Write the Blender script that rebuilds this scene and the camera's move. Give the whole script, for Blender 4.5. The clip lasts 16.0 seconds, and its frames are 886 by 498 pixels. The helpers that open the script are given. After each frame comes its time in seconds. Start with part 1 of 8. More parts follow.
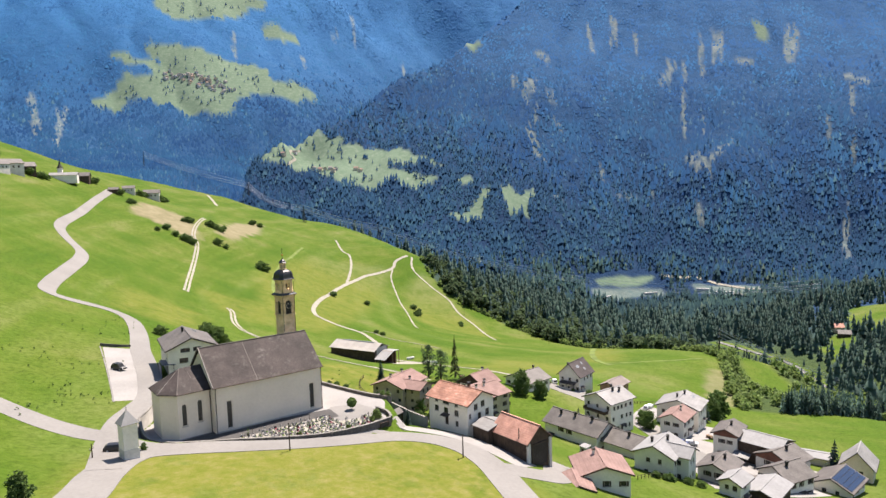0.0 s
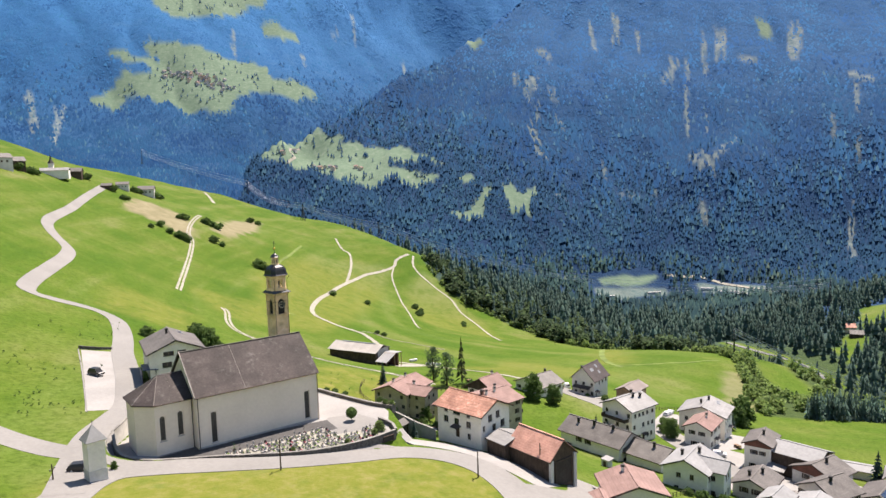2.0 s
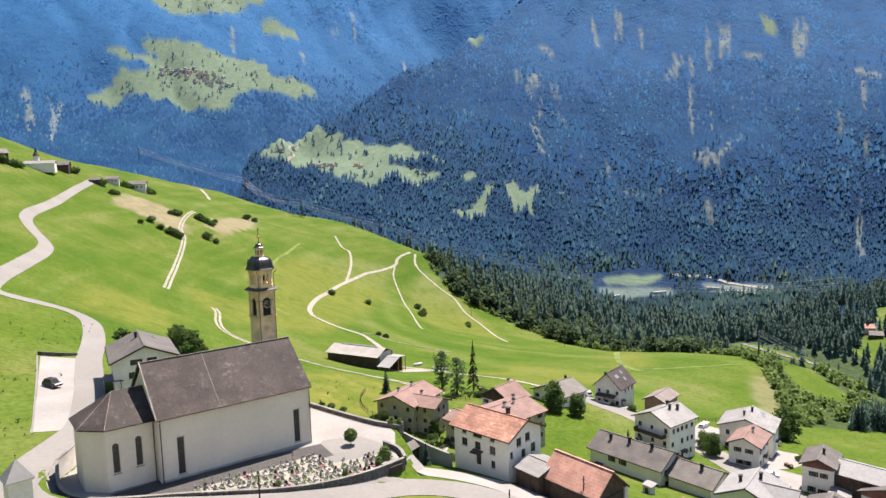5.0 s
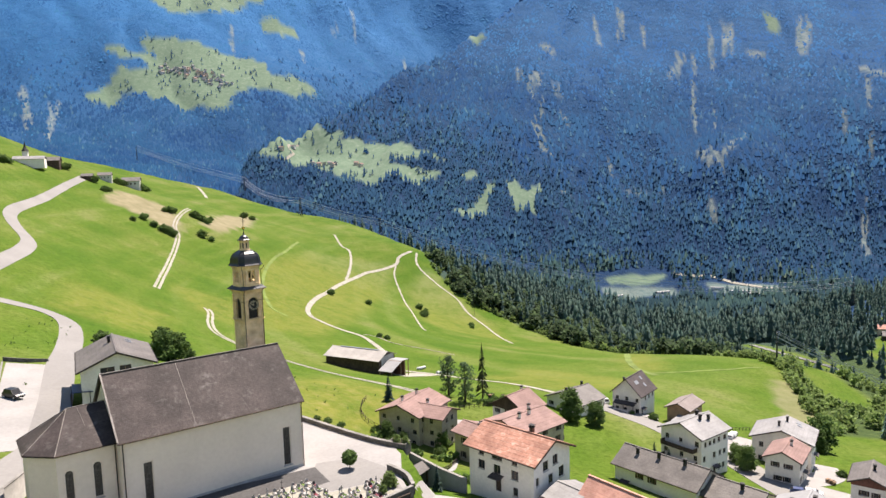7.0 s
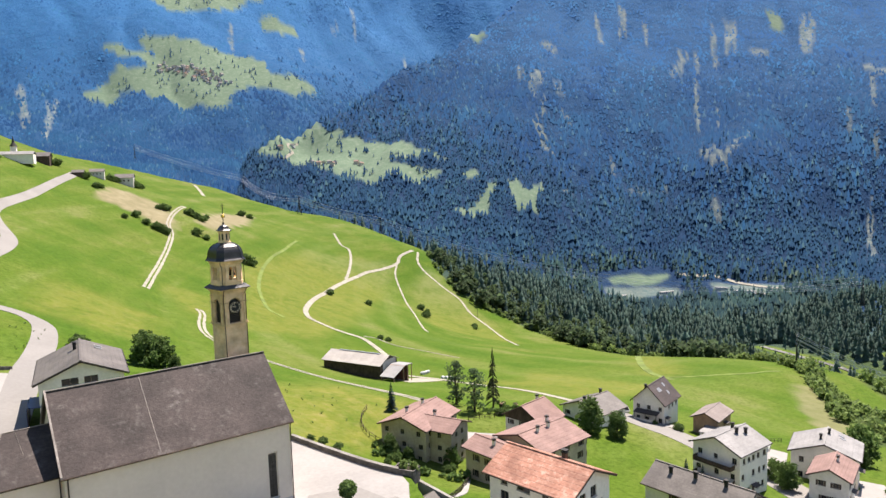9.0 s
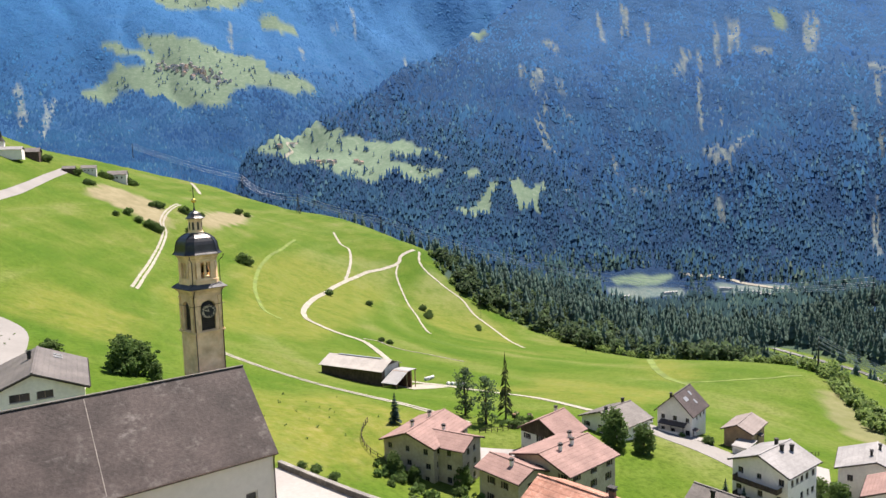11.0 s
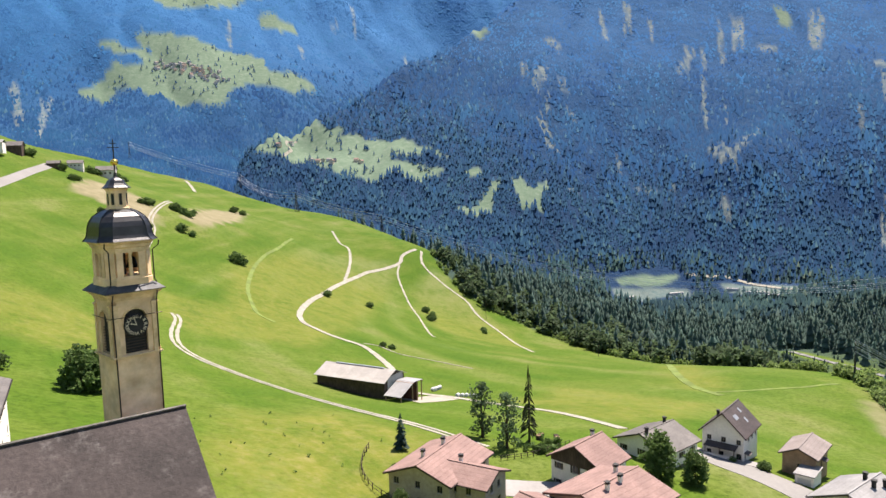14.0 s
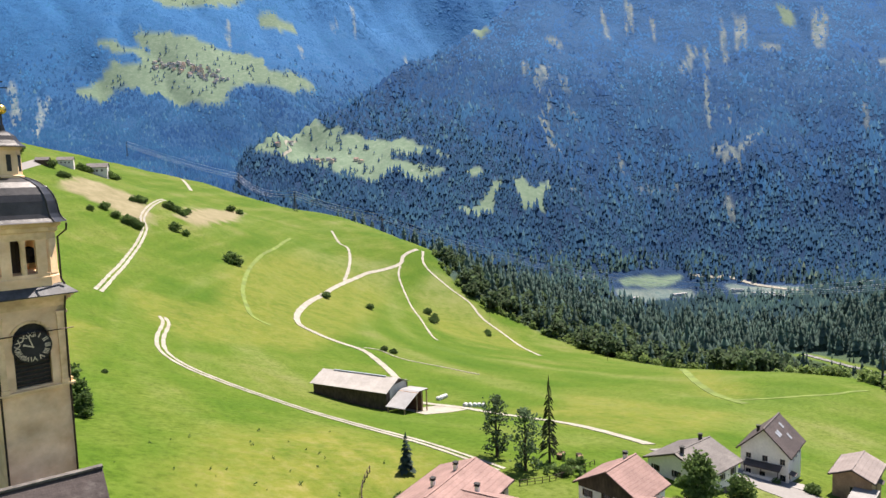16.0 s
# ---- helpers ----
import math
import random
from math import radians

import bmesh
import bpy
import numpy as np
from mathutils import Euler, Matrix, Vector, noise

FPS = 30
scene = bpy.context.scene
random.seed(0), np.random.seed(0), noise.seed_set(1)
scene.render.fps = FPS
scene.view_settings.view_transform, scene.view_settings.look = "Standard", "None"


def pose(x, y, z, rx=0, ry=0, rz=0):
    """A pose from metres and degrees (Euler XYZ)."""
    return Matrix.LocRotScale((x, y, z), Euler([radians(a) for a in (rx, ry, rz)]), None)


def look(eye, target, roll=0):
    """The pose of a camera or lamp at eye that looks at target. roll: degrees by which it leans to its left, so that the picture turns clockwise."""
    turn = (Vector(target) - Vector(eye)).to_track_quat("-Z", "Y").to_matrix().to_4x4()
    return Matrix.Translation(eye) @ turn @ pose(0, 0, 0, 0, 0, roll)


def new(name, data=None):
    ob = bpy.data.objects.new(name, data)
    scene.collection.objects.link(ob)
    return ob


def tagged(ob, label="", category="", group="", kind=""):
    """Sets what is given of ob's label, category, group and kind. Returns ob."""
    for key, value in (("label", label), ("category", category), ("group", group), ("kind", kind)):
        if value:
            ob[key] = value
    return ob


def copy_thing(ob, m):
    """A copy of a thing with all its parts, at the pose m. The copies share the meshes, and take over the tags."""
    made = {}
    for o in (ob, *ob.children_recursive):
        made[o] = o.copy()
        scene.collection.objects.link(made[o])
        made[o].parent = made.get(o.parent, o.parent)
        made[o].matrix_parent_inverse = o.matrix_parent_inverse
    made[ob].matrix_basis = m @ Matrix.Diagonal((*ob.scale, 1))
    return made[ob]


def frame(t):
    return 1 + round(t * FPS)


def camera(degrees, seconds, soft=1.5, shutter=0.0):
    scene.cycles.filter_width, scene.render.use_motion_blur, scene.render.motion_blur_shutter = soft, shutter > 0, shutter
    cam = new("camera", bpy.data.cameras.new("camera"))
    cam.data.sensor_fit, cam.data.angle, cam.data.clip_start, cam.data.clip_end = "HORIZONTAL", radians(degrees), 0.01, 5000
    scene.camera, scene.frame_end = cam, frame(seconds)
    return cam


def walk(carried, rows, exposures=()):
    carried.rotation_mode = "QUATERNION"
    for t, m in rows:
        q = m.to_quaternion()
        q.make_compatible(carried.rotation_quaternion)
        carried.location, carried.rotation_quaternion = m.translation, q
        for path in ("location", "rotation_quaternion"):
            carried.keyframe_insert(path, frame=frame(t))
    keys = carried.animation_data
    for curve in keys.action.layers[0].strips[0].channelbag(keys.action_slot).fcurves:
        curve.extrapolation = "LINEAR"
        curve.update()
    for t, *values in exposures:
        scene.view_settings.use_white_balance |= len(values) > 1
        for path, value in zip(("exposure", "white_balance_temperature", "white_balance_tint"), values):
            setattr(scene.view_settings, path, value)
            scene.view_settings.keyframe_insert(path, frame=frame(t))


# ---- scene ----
cam = camera(66.32, 16.0)
ROWS = [  # seconds, place in metres, turn in degrees
    (0.0, 0.00, 0.00, 52.00, 84.16, 1.80, -36.93),
    (1.0, 3.91, 7.05, 50.47, 84.14, 1.80, -36.92),
    (2.0, 7.82, 14.09, 48.97, 84.13, 1.79, -36.92),
    (3.0, 11.74, 21.12, 47.50, 84.12, 1.79, -36.92),
    (4.0, 15.66, 28.14, 46.05, 84.11, 1.78, -36.92),
    (5.0, 19.58, 35.15, 44.63, 84.11, 1.78, -36.91),
    (6.0, 23.51, 42.16, 43.24, 84.11, 1.78, -36.91),
    (7.0, 27.44, 49.15, 41.88, 84.11, 1.78, -36.91),
    (8.0, 31.38, 56.14, 40.54, 84.11, 1.78, -36.91),
    (9.0, 35.31, 63.12, 39.23, 84.12, 1.78, -36.91),
    (10.0, 39.26, 70.09, 37.95, 84.13, 1.78, -36.91),
    (11.0, 43.20, 77.05, 36.70, 84.14, 1.78, -36.90),
    (12.0, 47.15, 84.00, 35.47, 84.16, 1.79, -36.90),
    (13.0, 51.11, 90.95, 34.27, 84.18, 1.79, -36.90),
    (14.0, 55.07, 97.88, 33.10, 84.20, 1.79, -36.90),
    (15.0, 59.03, 104.81, 31.96, 84.23, 1.80, -36.90),
    (16.0, 62.99, 111.73, 30.84, 84.26, 1.81, -36.90),
]
walk(cam, [(t, pose(*r)) for t, *r in ROWS], exposures=[(0.0, 1.27, 6900, 18), (16.0, 1.35, 6900, 18)])

# ---- light ----
SUN_AZ, SUN_EL = 19.0, 64.0  # degrees; azimuth counted from +x towards +y
world = bpy.data.worlds.new("sky")
scene.world = world
world.use_nodes = True
wn = world.node_tree.nodes
sky = wn.new("ShaderNodeTexSky")
sky.sky_type = "NISHITA"
sky.sun_disc = False
sky.sun_elevation = radians(SUN_EL)
sky.sun_rotation = radians(90 - SUN_AZ)
sky.altitude = 1300
sky.air_density, sky.dust_density, sky.ozone_density = 1.3, 0.6, 2.0
wn["Background"].inputs["Strength"].default_value = 0.075
world.node_tree.links.new(sky.outputs[0], wn["Background"].inputs["Color"])
sun_data = bpy.data.lights.new("sun", "SUN")
sun_data.energy, sun_data.angle, sun_data.color = 5.0, radians(0.53), (1.0, 0.95, 0.86)
sun = new("sun", sun_data)
sun.matrix_world = look((0, 0, 400), (-math.cos(radians(SUN_AZ)) * math.cos(radians(SUN_EL)), -math.sin(radians(SUN_AZ)) * math.cos(radians(SUN_EL)), 400 - math.sin(radians(SUN_EL))))

# ---- materials ----
def material(name, dark, light, size=1.0, rough=0.85, bump=0.15, metal=0.0, stain=0.25, stain_size=None, stretch=(1, 1, 1), detail=6, spec=0.3, each=0.0, leaf=0.0):
    """A surface with grain at size metres, broader stains, and fine relief; each: how much single pieces differ."""
    m = bpy.data.materials.new(name)
    m.use_nodes = True
    n, l = m.node_tree.nodes, m.node_tree.links
    b = n["Principled BSDF"]
    b.inputs["Roughness"].default_value, b.inputs["Metallic"].default_value = rough, metal
    b.inputs["Specular IOR Level"].default_value = spec
    co = n.new("ShaderNodeTexCoord")
    mp = n.new("ShaderNodeMapping")
    mp.inputs["Scale"].default_value = stretch
    l.new(co.outputs["Object"], mp.inputs["Vector"])
    grain = n.new("ShaderNodeTexNoise")
    grain.inputs["Scale"].default_value, grain.inputs["Detail"].default_value, grain.inputs["Roughness"].default_value = 1.0 / size, detail, 0.65
    l.new(mp.outputs[0], grain.inputs["Vector"])
    ramp = n.new("ShaderNodeValToRGB")
    ramp.color_ramp.elements[0].position, ramp.color_ramp.elements[1].position = 0.3, 0.7
    ramp.color_ramp.elements[0].color, ramp.color_ramp.elements[1].color = (*dark, 1), (*light, 1)
    l.new(grain.outputs["Fac"], ramp.inputs["Fac"])
    broad = n.new("ShaderNodeTexNoise")
    broad.inputs["Scale"].default_value, broad.inputs["Detail"].default_value = 1.0 / (stain_size or size * 7), 4
    l.new(co.outputs["Object"], broad.inputs["Vector"])
    fade = n.new("ShaderNodeMapRange")
    fade.inputs["From Min"].default_value, fade.inputs["From Max"].default_value = 0.35, 0.65
    fade.inputs["To Min"].default_value, fade.inputs["To Max"].default_value = 1 - stain, 1 + stain * 0.5
    l.new(broad.outputs["Fac"], fade.inputs["Value"])
    mul = n.new("ShaderNodeMix")
    mul.data_type, mul.blend_type = "RGBA", "MULTIPLY"
    mul.inputs["Factor"].default_value = 1.0
    l.new(ramp.outputs["Color"], mul.inputs["A"])
    l.new(fade.outputs[0], mul.inputs["B"])
    out = mul.outputs["Result"]
    if each:
        info = n.new("ShaderNodeObjectInfo")
        geo = n.new("ShaderNodeNewGeometry")
        add = n.new("ShaderNodeMath")
        add.operation = "ADD"
        l.new(info.outputs["Random"], add.inputs[0])
        l.new(geo.outputs["Random Per Island"], add.inputs[1])
        var = n.new("ShaderNodeMapRange")
        var.inputs["From Max"].default_value = 2.0
        var.inputs["To Min"].default_value, var.inputs["To Max"].default_value = 1 - each, 1 + each
        l.new(add.outputs[0], var.inputs["Value"])
        mul2 = n.new("ShaderNodeMix")
        mul2.data_type, mul2.blend_type = "RGBA", "MULTIPLY"
        mul2.inputs["Factor"].default_value = 1.0
        l.new(out, mul2.inputs["A"])
        l.new(var.outputs[0], mul2.inputs["B"])
        out = mul2.outputs["Result"]
    l.new(out, b.inputs["Base Color"])
    if bump:
        bp = n.new("ShaderNodeBump")
        bp.inputs["Strength"].default_value, bp.inputs["Distance"].default_value = bump, size * 0.3
        l.new(grain.outputs["Fac"], bp.inputs["Height"])
        l.new(bp.outputs[0], b.inputs["Normal"])
    if leaf:
        thin = n.new("ShaderNodeBsdfTranslucent")
        l.new(out, thin.inputs["Color"])
        blend = n.new("ShaderNodeMixShader")
        blend.inputs["Fac"].default_value = leaf
        l.new(b.outputs[0], blend.inputs[1])
        l.new(thin.outputs[0], blend.inputs[2])
        l.new(blend.outputs[0], n["Material Output"].inputs["Surface"])
    return m


def courses(m, height, strength=0.5, axis="Z", dark=0.6):
    """Adds laid courses (tiles, boards) of that height to a material: a relief line and a darker joint."""
    n, l = m.node_tree.nodes, m.node_tree.links
    b = n["Principled BSDF"]
    co = n.new("ShaderNodeTexCoord")
    wave = n.new("ShaderNodeTexWave")
    wave.wave_type, wave.bands_direction, wave.wave_profile = "BANDS", axis, "SAW"
    wave.inputs["Scale"].default_value = 0.314159 / height
    wave.inputs["Distortion"].default_value, wave.inputs["Detail"].default_value = 0.4, 2
    l.new(co.outputs["Object"], wave.inputs["Vector"])
    shade = n.new("ShaderNodeMapRange")
    shade.inputs["From Max"].default_value = 0.25
    shade.inputs["To Min"].default_value = dark
    l.new(wave.outputs["Fac"], shade.inputs["Value"])
    mul = n.new("ShaderNodeMix")
    mul.data_type, mul.blend_type = "RGBA", "MULTIPLY"
    mul.inputs["Factor"].default_value = 1.0
    l.new(b.inputs["Base Color"].links[0].from_socket, mul.inputs["A"])
    l.new(shade.outputs[0], mul.inputs["B"])
    l.new(mul.outputs["Result"], b.inputs["Base Color"])
    bp = n.new("ShaderNodeBump")
    bp.inputs["Strength"].default_value, bp.inputs["Distance"].default_value = strength, 0.04
    l.new(wave.outputs["Fac"], bp.inputs["Height"])
    if b.inputs["Normal"].links:
        l.new(b.inputs["Normal"].links[0].from_socket, bp.inputs["Normal"])
    l.new(bp.outputs[0], b.inputs["Normal"])
    return m


def lichen(m, colour, size, cover, spread):
    """Adds pale worn flecks that gather in broad patches."""
    n, l = m.node_tree.nodes, m.node_tree.links
    b = n["Principled BSDF"]
    co = n.new("ShaderNodeTexCoord")
    facs = []
    for scale, lo, hi, detail in ((1 / size, 0.5, 0.68, 9), (1 / spread, 0.5 - cover, 0.7, 5)):
        x = n.new("ShaderNodeTexNoise")
        x.inputs["Scale"].default_value, x.inputs["Detail"].default_value, x.inputs["Roughness"].default_value = scale, detail, 0.7
        l.new(co.outputs["Object"], x.inputs["Vector"])
        r = n.new("ShaderNodeMapRange")
        r.inputs["From Min"].default_value, r.inputs["From Max"].default_value = lo, hi
        l.new(x.outputs["Fac"], r.inputs["Value"])
        facs.append(r.outputs[0])
    both = n.new("ShaderNodeMath")
    both.operation = "MULTIPLY"
    l.new(facs[0], both.inputs[0])
    l.new(facs[1], both.inputs[1])
    mx = n.new("ShaderNodeMix")
    mx.data_type = "RGBA"
    l.new(both.outputs[0], mx.inputs["Factor"])
    l.new(b.inputs["Base Color"].links[0].from_socket, mx.inputs["A"])
    mx.inputs["B"].default_value = (*colour, 1)
    l.new(mx.outputs["Result"], b.inputs["Base Color"])
    return m


PLASTER = material("white_plaster", (0.67, 0.625, 0.56), (0.78, 0.73, 0.66), 0.5, 0.9, 0.1, stain=0.08, stain_size=4)
CHURCH_PLASTER = material("church_plaster", (0.67, 0.575, 0.475), (0.73, 0.635, 0.53), 0.6, 0.9, 0.03, stain=0.06, stain_size=6)
CREAM = material("cream_plaster", (0.50, 0.42, 0.30), (0.62, 0.53, 0.40), 0.6, 0.9, 0.12, stain=0.15, stain_size=4)
TOWER_PLASTER = material("weathered_ochre_plaster", (0.7, 0.46, 0.25), (0.9, 0.66, 0.41), 0.9, 0.9, 0.15, stain=0.3, stain_size=2.5)
TOWER_STONE = material("ochre_cornice_stone", (0.56, 0.38, 0.19), (0.78, 0.58, 0.34), 0.5, 0.9, 0.15, stain=0.25, stain_size=1.5)
BEIGE = material("beige_plaster", (0.35, 0.285, 0.205), (0.47, 0.40, 0.30), 0.6, 0.9, 0.12, stain=0.15, stain_size=4)
OCHRE = material("yellow_plaster", (0.58, 0.50, 0.36), (0.68, 0.60, 0.45), 0.6, 0.9, 0.12, stain=0.12, stain_size=4)
GREYWALL = material("grey_plaster", (0.46, 0.44, 0.41), (0.58, 0.56, 0.52), 0.6, 0.9, 0.12, stain=0.18, stain_size=4)
MINT = material("pale_mint_plaster", (0.60, 0.61, 0.54), (0.70, 0.70, 0.63), 0.6, 0.9, 0.1, stain=0.1, stain_size=4)
CHURCH_ROOF = lichen(courses(material("brown_shingle_roof", (0.029, 0.022, 0.021), (0.057, 0.044, 0.041), 0.4, 0.75, 0.45, stain=0.4, stain_size=4, detail=9), 0.22, 0.4, dark=0.75), (0.15, 0.135, 0.127), 1.1, 0.03, 3.6)
PINK_ROOF = courses(material("faded_pink_tile", (0.19, 0.115, 0.099), (0.245, 0.163, 0.145), 0.35, 0.85, 0.3, stain=0.2, stain_size=3), 0.3, 0.5, dark=0.75)
ORANGE_ROOF = lichen(courses(material("orange_clay_tile", (0.265, 0.118, 0.08), (0.37, 0.2, 0.148), 0.4, 0.85, 0.4, stain=0.3, stain_size=2.5), 0.33, 0.6, dark=0.6), (0.5, 0.4, 0.32), 0.8, 0.05, 2.5)
SALMON_ROOF = courses(material("salmon_red_tile", (0.38, 0.19, 0.145), (0.49, 0.275, 0.215), 0.4, 0.85, 0.3, stain=0.25, stain_size=2.5), 0.33, 0.5, dark=0.75)
GREY_ROOF = courses(material("grey_slate_roof", (0.0836, 0.0748, 0.0682), (0.132, 0.119, 0.11), 0.4, 0.6, 0.3, stain=0.25, stain_size=3), 0.3, 0.4, dark=0.8)
DARK_ROOF = courses(material("dark_tile_roof", (0.0484, 0.0374, 0.0352), (0.0792, 0.0638, 0.0594), 0.4, 0.65, 0.3, stain=0.25, stain_size=3), 0.3, 0.5, dark=0.75)
LIGHT_ROOF = courses(material("pale_fibre_cement_roof", (0.185, 0.18, 0.176), (0.242, 0.238, 0.233), 0.5, 0.6, 0.2, stain=0.2, stain_size=4), 0.4, 0.3, dark=0.85)
FADED_ROOF = courses(material("faded_rose_grey_tile", (0.17, 0.142, 0.13), (0.215, 0.184, 0.17), 0.4, 0.8, 0.25, stain=0.2, stain_size=3), 0.33, 0.4, dark=0.8)
TIN = material("bright_sheet_metal", (0.19, 0.19, 0.19), (0.25, 0.25, 0.25), 0.8, 0.75, 0.1, 0.0, stain=0.1, stain_size=5)
DARK_WOOD = courses(material("dark_weathered_wood", (0.045, 0.03, 0.022), (0.10, 0.068, 0.05), 0.3, 0.8, 0.3, stain=0.3, stain_size=1.5, stretch=(1, 1, 0.2)), 0.2, 0.5, "X")
RED_WOOD = material("red_brown_boards", (0.11, 0.045, 0.033), (0.18, 0.08, 0.06), 0.3, 0.8, 0.3, stain=0.25, stain_size=2)
TAN_WOOD = material("tan_boards", (0.27, 0.17, 0.10), (0.36, 0.24, 0.155), 0.3, 0.8, 0.3, stain=0.25, stain_size=2)
FRAME_WOOD = material("brown_window_wood", (0.15, 0.115, 0.085), (0.22, 0.175, 0.135), 0.2, 0.6, 0.05, stain=0.1)
SHUTTER = material("dark_brown_shutter", (0.035, 0.022, 0.016), (0.07, 0.045, 0.033), 0.2, 0.7, 0.1)
STONE = material("grey_field_stone", (0.05, 0.046, 0.042), (0.15, 0.14, 0.126), 0.35, 0.9, 0.7, stain=0.3, stain_size=1.5)
COPING = material("pale_coping_stone", (0.33, 0.315, 0.29), (0.43, 0.41, 0.38), 0.4, 0.85, 0.2)
RIVER_STONE = material("grey_river_stone", (0.075, 0.078, 0.075), (0.18, 0.18, 0.17), 1.5, 0.9, 0.5, stain=0.4, stain_size=6)
WALL_CAP = material("grey_wall_coping", (0.15, 0.142, 0.13), (0.24, 0.23, 0.21), 0.4, 0.9, 0.3, stain=0.3)
VERGE = material("weathered_verge_stone", (0.17, 0.15, 0.135), (0.27, 0.245, 0.225), 0.3, 0.9, 0.3, stain=0.3)
BRICK = material("chimney_brick", (0.108, 0.06, 0.045), (0.18, 0.102, 0.078), 0.15, 0.9, 0.3)
# Sooty and dark metal; its darkness also stands in for shade in openings.
SOOT_AND_SHADE = material("sooty_metal_and_shade", (0.02, 0.02, 0.02), (0.05, 0.048, 0.045), 0.3, 0.6, 0.1, 0.4)
PIPE = material("dark_copper_pipe", (0.03, 0.022, 0.018), (0.06, 0.045, 0.035), 0.3, 0.5, 0.05, 0.7)
DOME = material("black_sheet_dome", (0.012, 0.012, 0.013), (0.03, 0.03, 0.033), 0.5, 0.4, 0.12, 0.25, stain=0.3, stain_size=1.2, spec=0.5)
LEAD = material("grey_lead_sheet", (0.035, 0.037, 0.04), (0.07, 0.074, 0.08), 0.5, 0.6, 0.1, 0.2, stain=0.3, stain_size=1.0)
GOLD = material("gilt_ball", (0.75, 0.48, 0.10), (0.85, 0.58, 0.16), 0.2, 0.25, 0.02, 1.0)
ROAD = material("pale_dusty_asphalt", (0.163, 0.156, 0.147), (0.198, 0.191, 0.18), 0.7, 0.9, 0.1, stain=0.1, stain_size=14)
SHED_ROOF = material("cream_sheet_roof", (0.27, 0.25, 0.225), (0.33, 0.31, 0.285), 0.8, 0.6, 0.1, stain=0.15, stain_size=4)
GRAVEL = material("pale_gravel", (0.2, 0.19, 0.15), (0.285, 0.27, 0.23), 0.5, 0.95, 0.3, stain=0.2, stain_size=4)
PAVING = material("light_yard_paving", (0.215, 0.206, 0.196), (0.255, 0.247, 0.236), 0.6, 0.9, 0.1, stain=0.1, stain_size=6)
BARK = material("grey_brown_bark", (0.035, 0.0259, 0.0189), (0.084, 0.063, 0.049), 0.2, 0.95, 0.6, stretch=(1, 1, 0.25))
LEAF = material("broadleaf_foliage", (0.065, 0.1196, 0.0324), (0.1365, 0.2145, 0.0594), 0.8, 0.8, 0.2, each=0.4, stain=0.2, leaf=0.45)
LIGHT_LEAF = material("light_shrub_foliage", (0.12, 0.186, 0.0517), (0.222, 0.3, 0.0978), 0.8, 0.8, 0.2, each=0.4, stain=0.2, leaf=0.5)
WOOD_LEAF = material("mixed_broadleaf_foliage", (0.06, 0.1, 0.05), (0.115, 0.165, 0.08), 1.2, 0.85, 0.2, each=0.5, stain=0.25, stain_size=30, leaf=0.55)
SPRUCE = material("spruce_foliage", (0.044, 0.084, 0.074), (0.1, 0.158, 0.125), 1.5, 0.85, 0.2, each=0.6, stain=0.2, leaf=0.6)

BIRCH_LEAF = material("blue_green_birch_foliage", (0.075, 0.125, 0.06), (0.14, 0.205, 0.105), 0.8, 0.8, 0.2, each=0.4, stain=0.2, leaf=0.55)
LARCH = material("grey_green_larch_foliage", (0.08, 0.1, 0.05), (0.15, 0.175, 0.09), 1.2, 0.85, 0.2, each=0.4, stain=0.2, leaf=0.6)


def forest(name, stops, leaf=0.35):
    """Conifer foliage whose single trees differ, up to pale dead wood, in broad drifts; its blue is painted haze."""
    m = bpy.data.materials.new(name)
    m.use_nodes = True
    n, l = m.node_tree.nodes, m.node_tree.links
    b = n["Principled BSDF"]
    b.inputs["Roughness"].default_value, b.inputs["Specular IOR Level"].default_value = 0.95, 0.1
    geo = n.new("ShaderNodeNewGeometry")
    ramp = n.new("ShaderNodeValToRGB")
    while len(ramp.color_ramp.elements) < len(stops):
        ramp.color_ramp.elements.new(0.5)
    for e, (p, c) in zip(ramp.color_ramp.elements, stops):
        e.position, e.color = p, (*c, 1)
    l.new(geo.outputs["Random Per Island"], ramp.inputs["Fac"])
    co = n.new("ShaderNodeTexCoord")
    broad = n.new("ShaderNodeTexNoise")
    broad.inputs["Scale"].default_value, broad.inputs["Detail"].default_value = 1 / 130, 6
    l.new(co.outputs["Object"], broad.inputs["Vector"])
    fade = n.new("ShaderNodeValToRGB")
    for e, (p, c) in zip(fade.color_ramp.elements, ((0.36, (0.74, 0.8, 0.9)), (0.66, (1.15, 1.16, 1.05)))):
        e.position, e.color = p, (*c, 1)
    l.new(broad.outputs["Fac"], fade.inputs["Fac"])
    mul = n.new("ShaderNodeMix")
    mul.data_type, mul.blend_type = "RGBA", "MULTIPLY"
    mul.inputs["Factor"].default_value = 1.0
    l.new(ramp.outputs["Color"], mul.inputs["A"])
    l.new(fade.outputs[0], mul.inputs["B"])
    l.new(mul.outputs["Result"], b.inputs["Base Color"])
    thin = n.new("ShaderNodeBsdfTranslucent")
    l.new(mul.outputs["Result"], thin.inputs["Color"])
    blend = n.new("ShaderNodeMixShader")
    blend.inputs["Fac"].default_value = leaf
    l.new(b.outputs[0], blend.inputs[1])
    l.new(thin.outputs[0], blend.inputs[2])
    l.new(blend.outputs[0], n["Material Output"].inputs["Surface"])
    return m


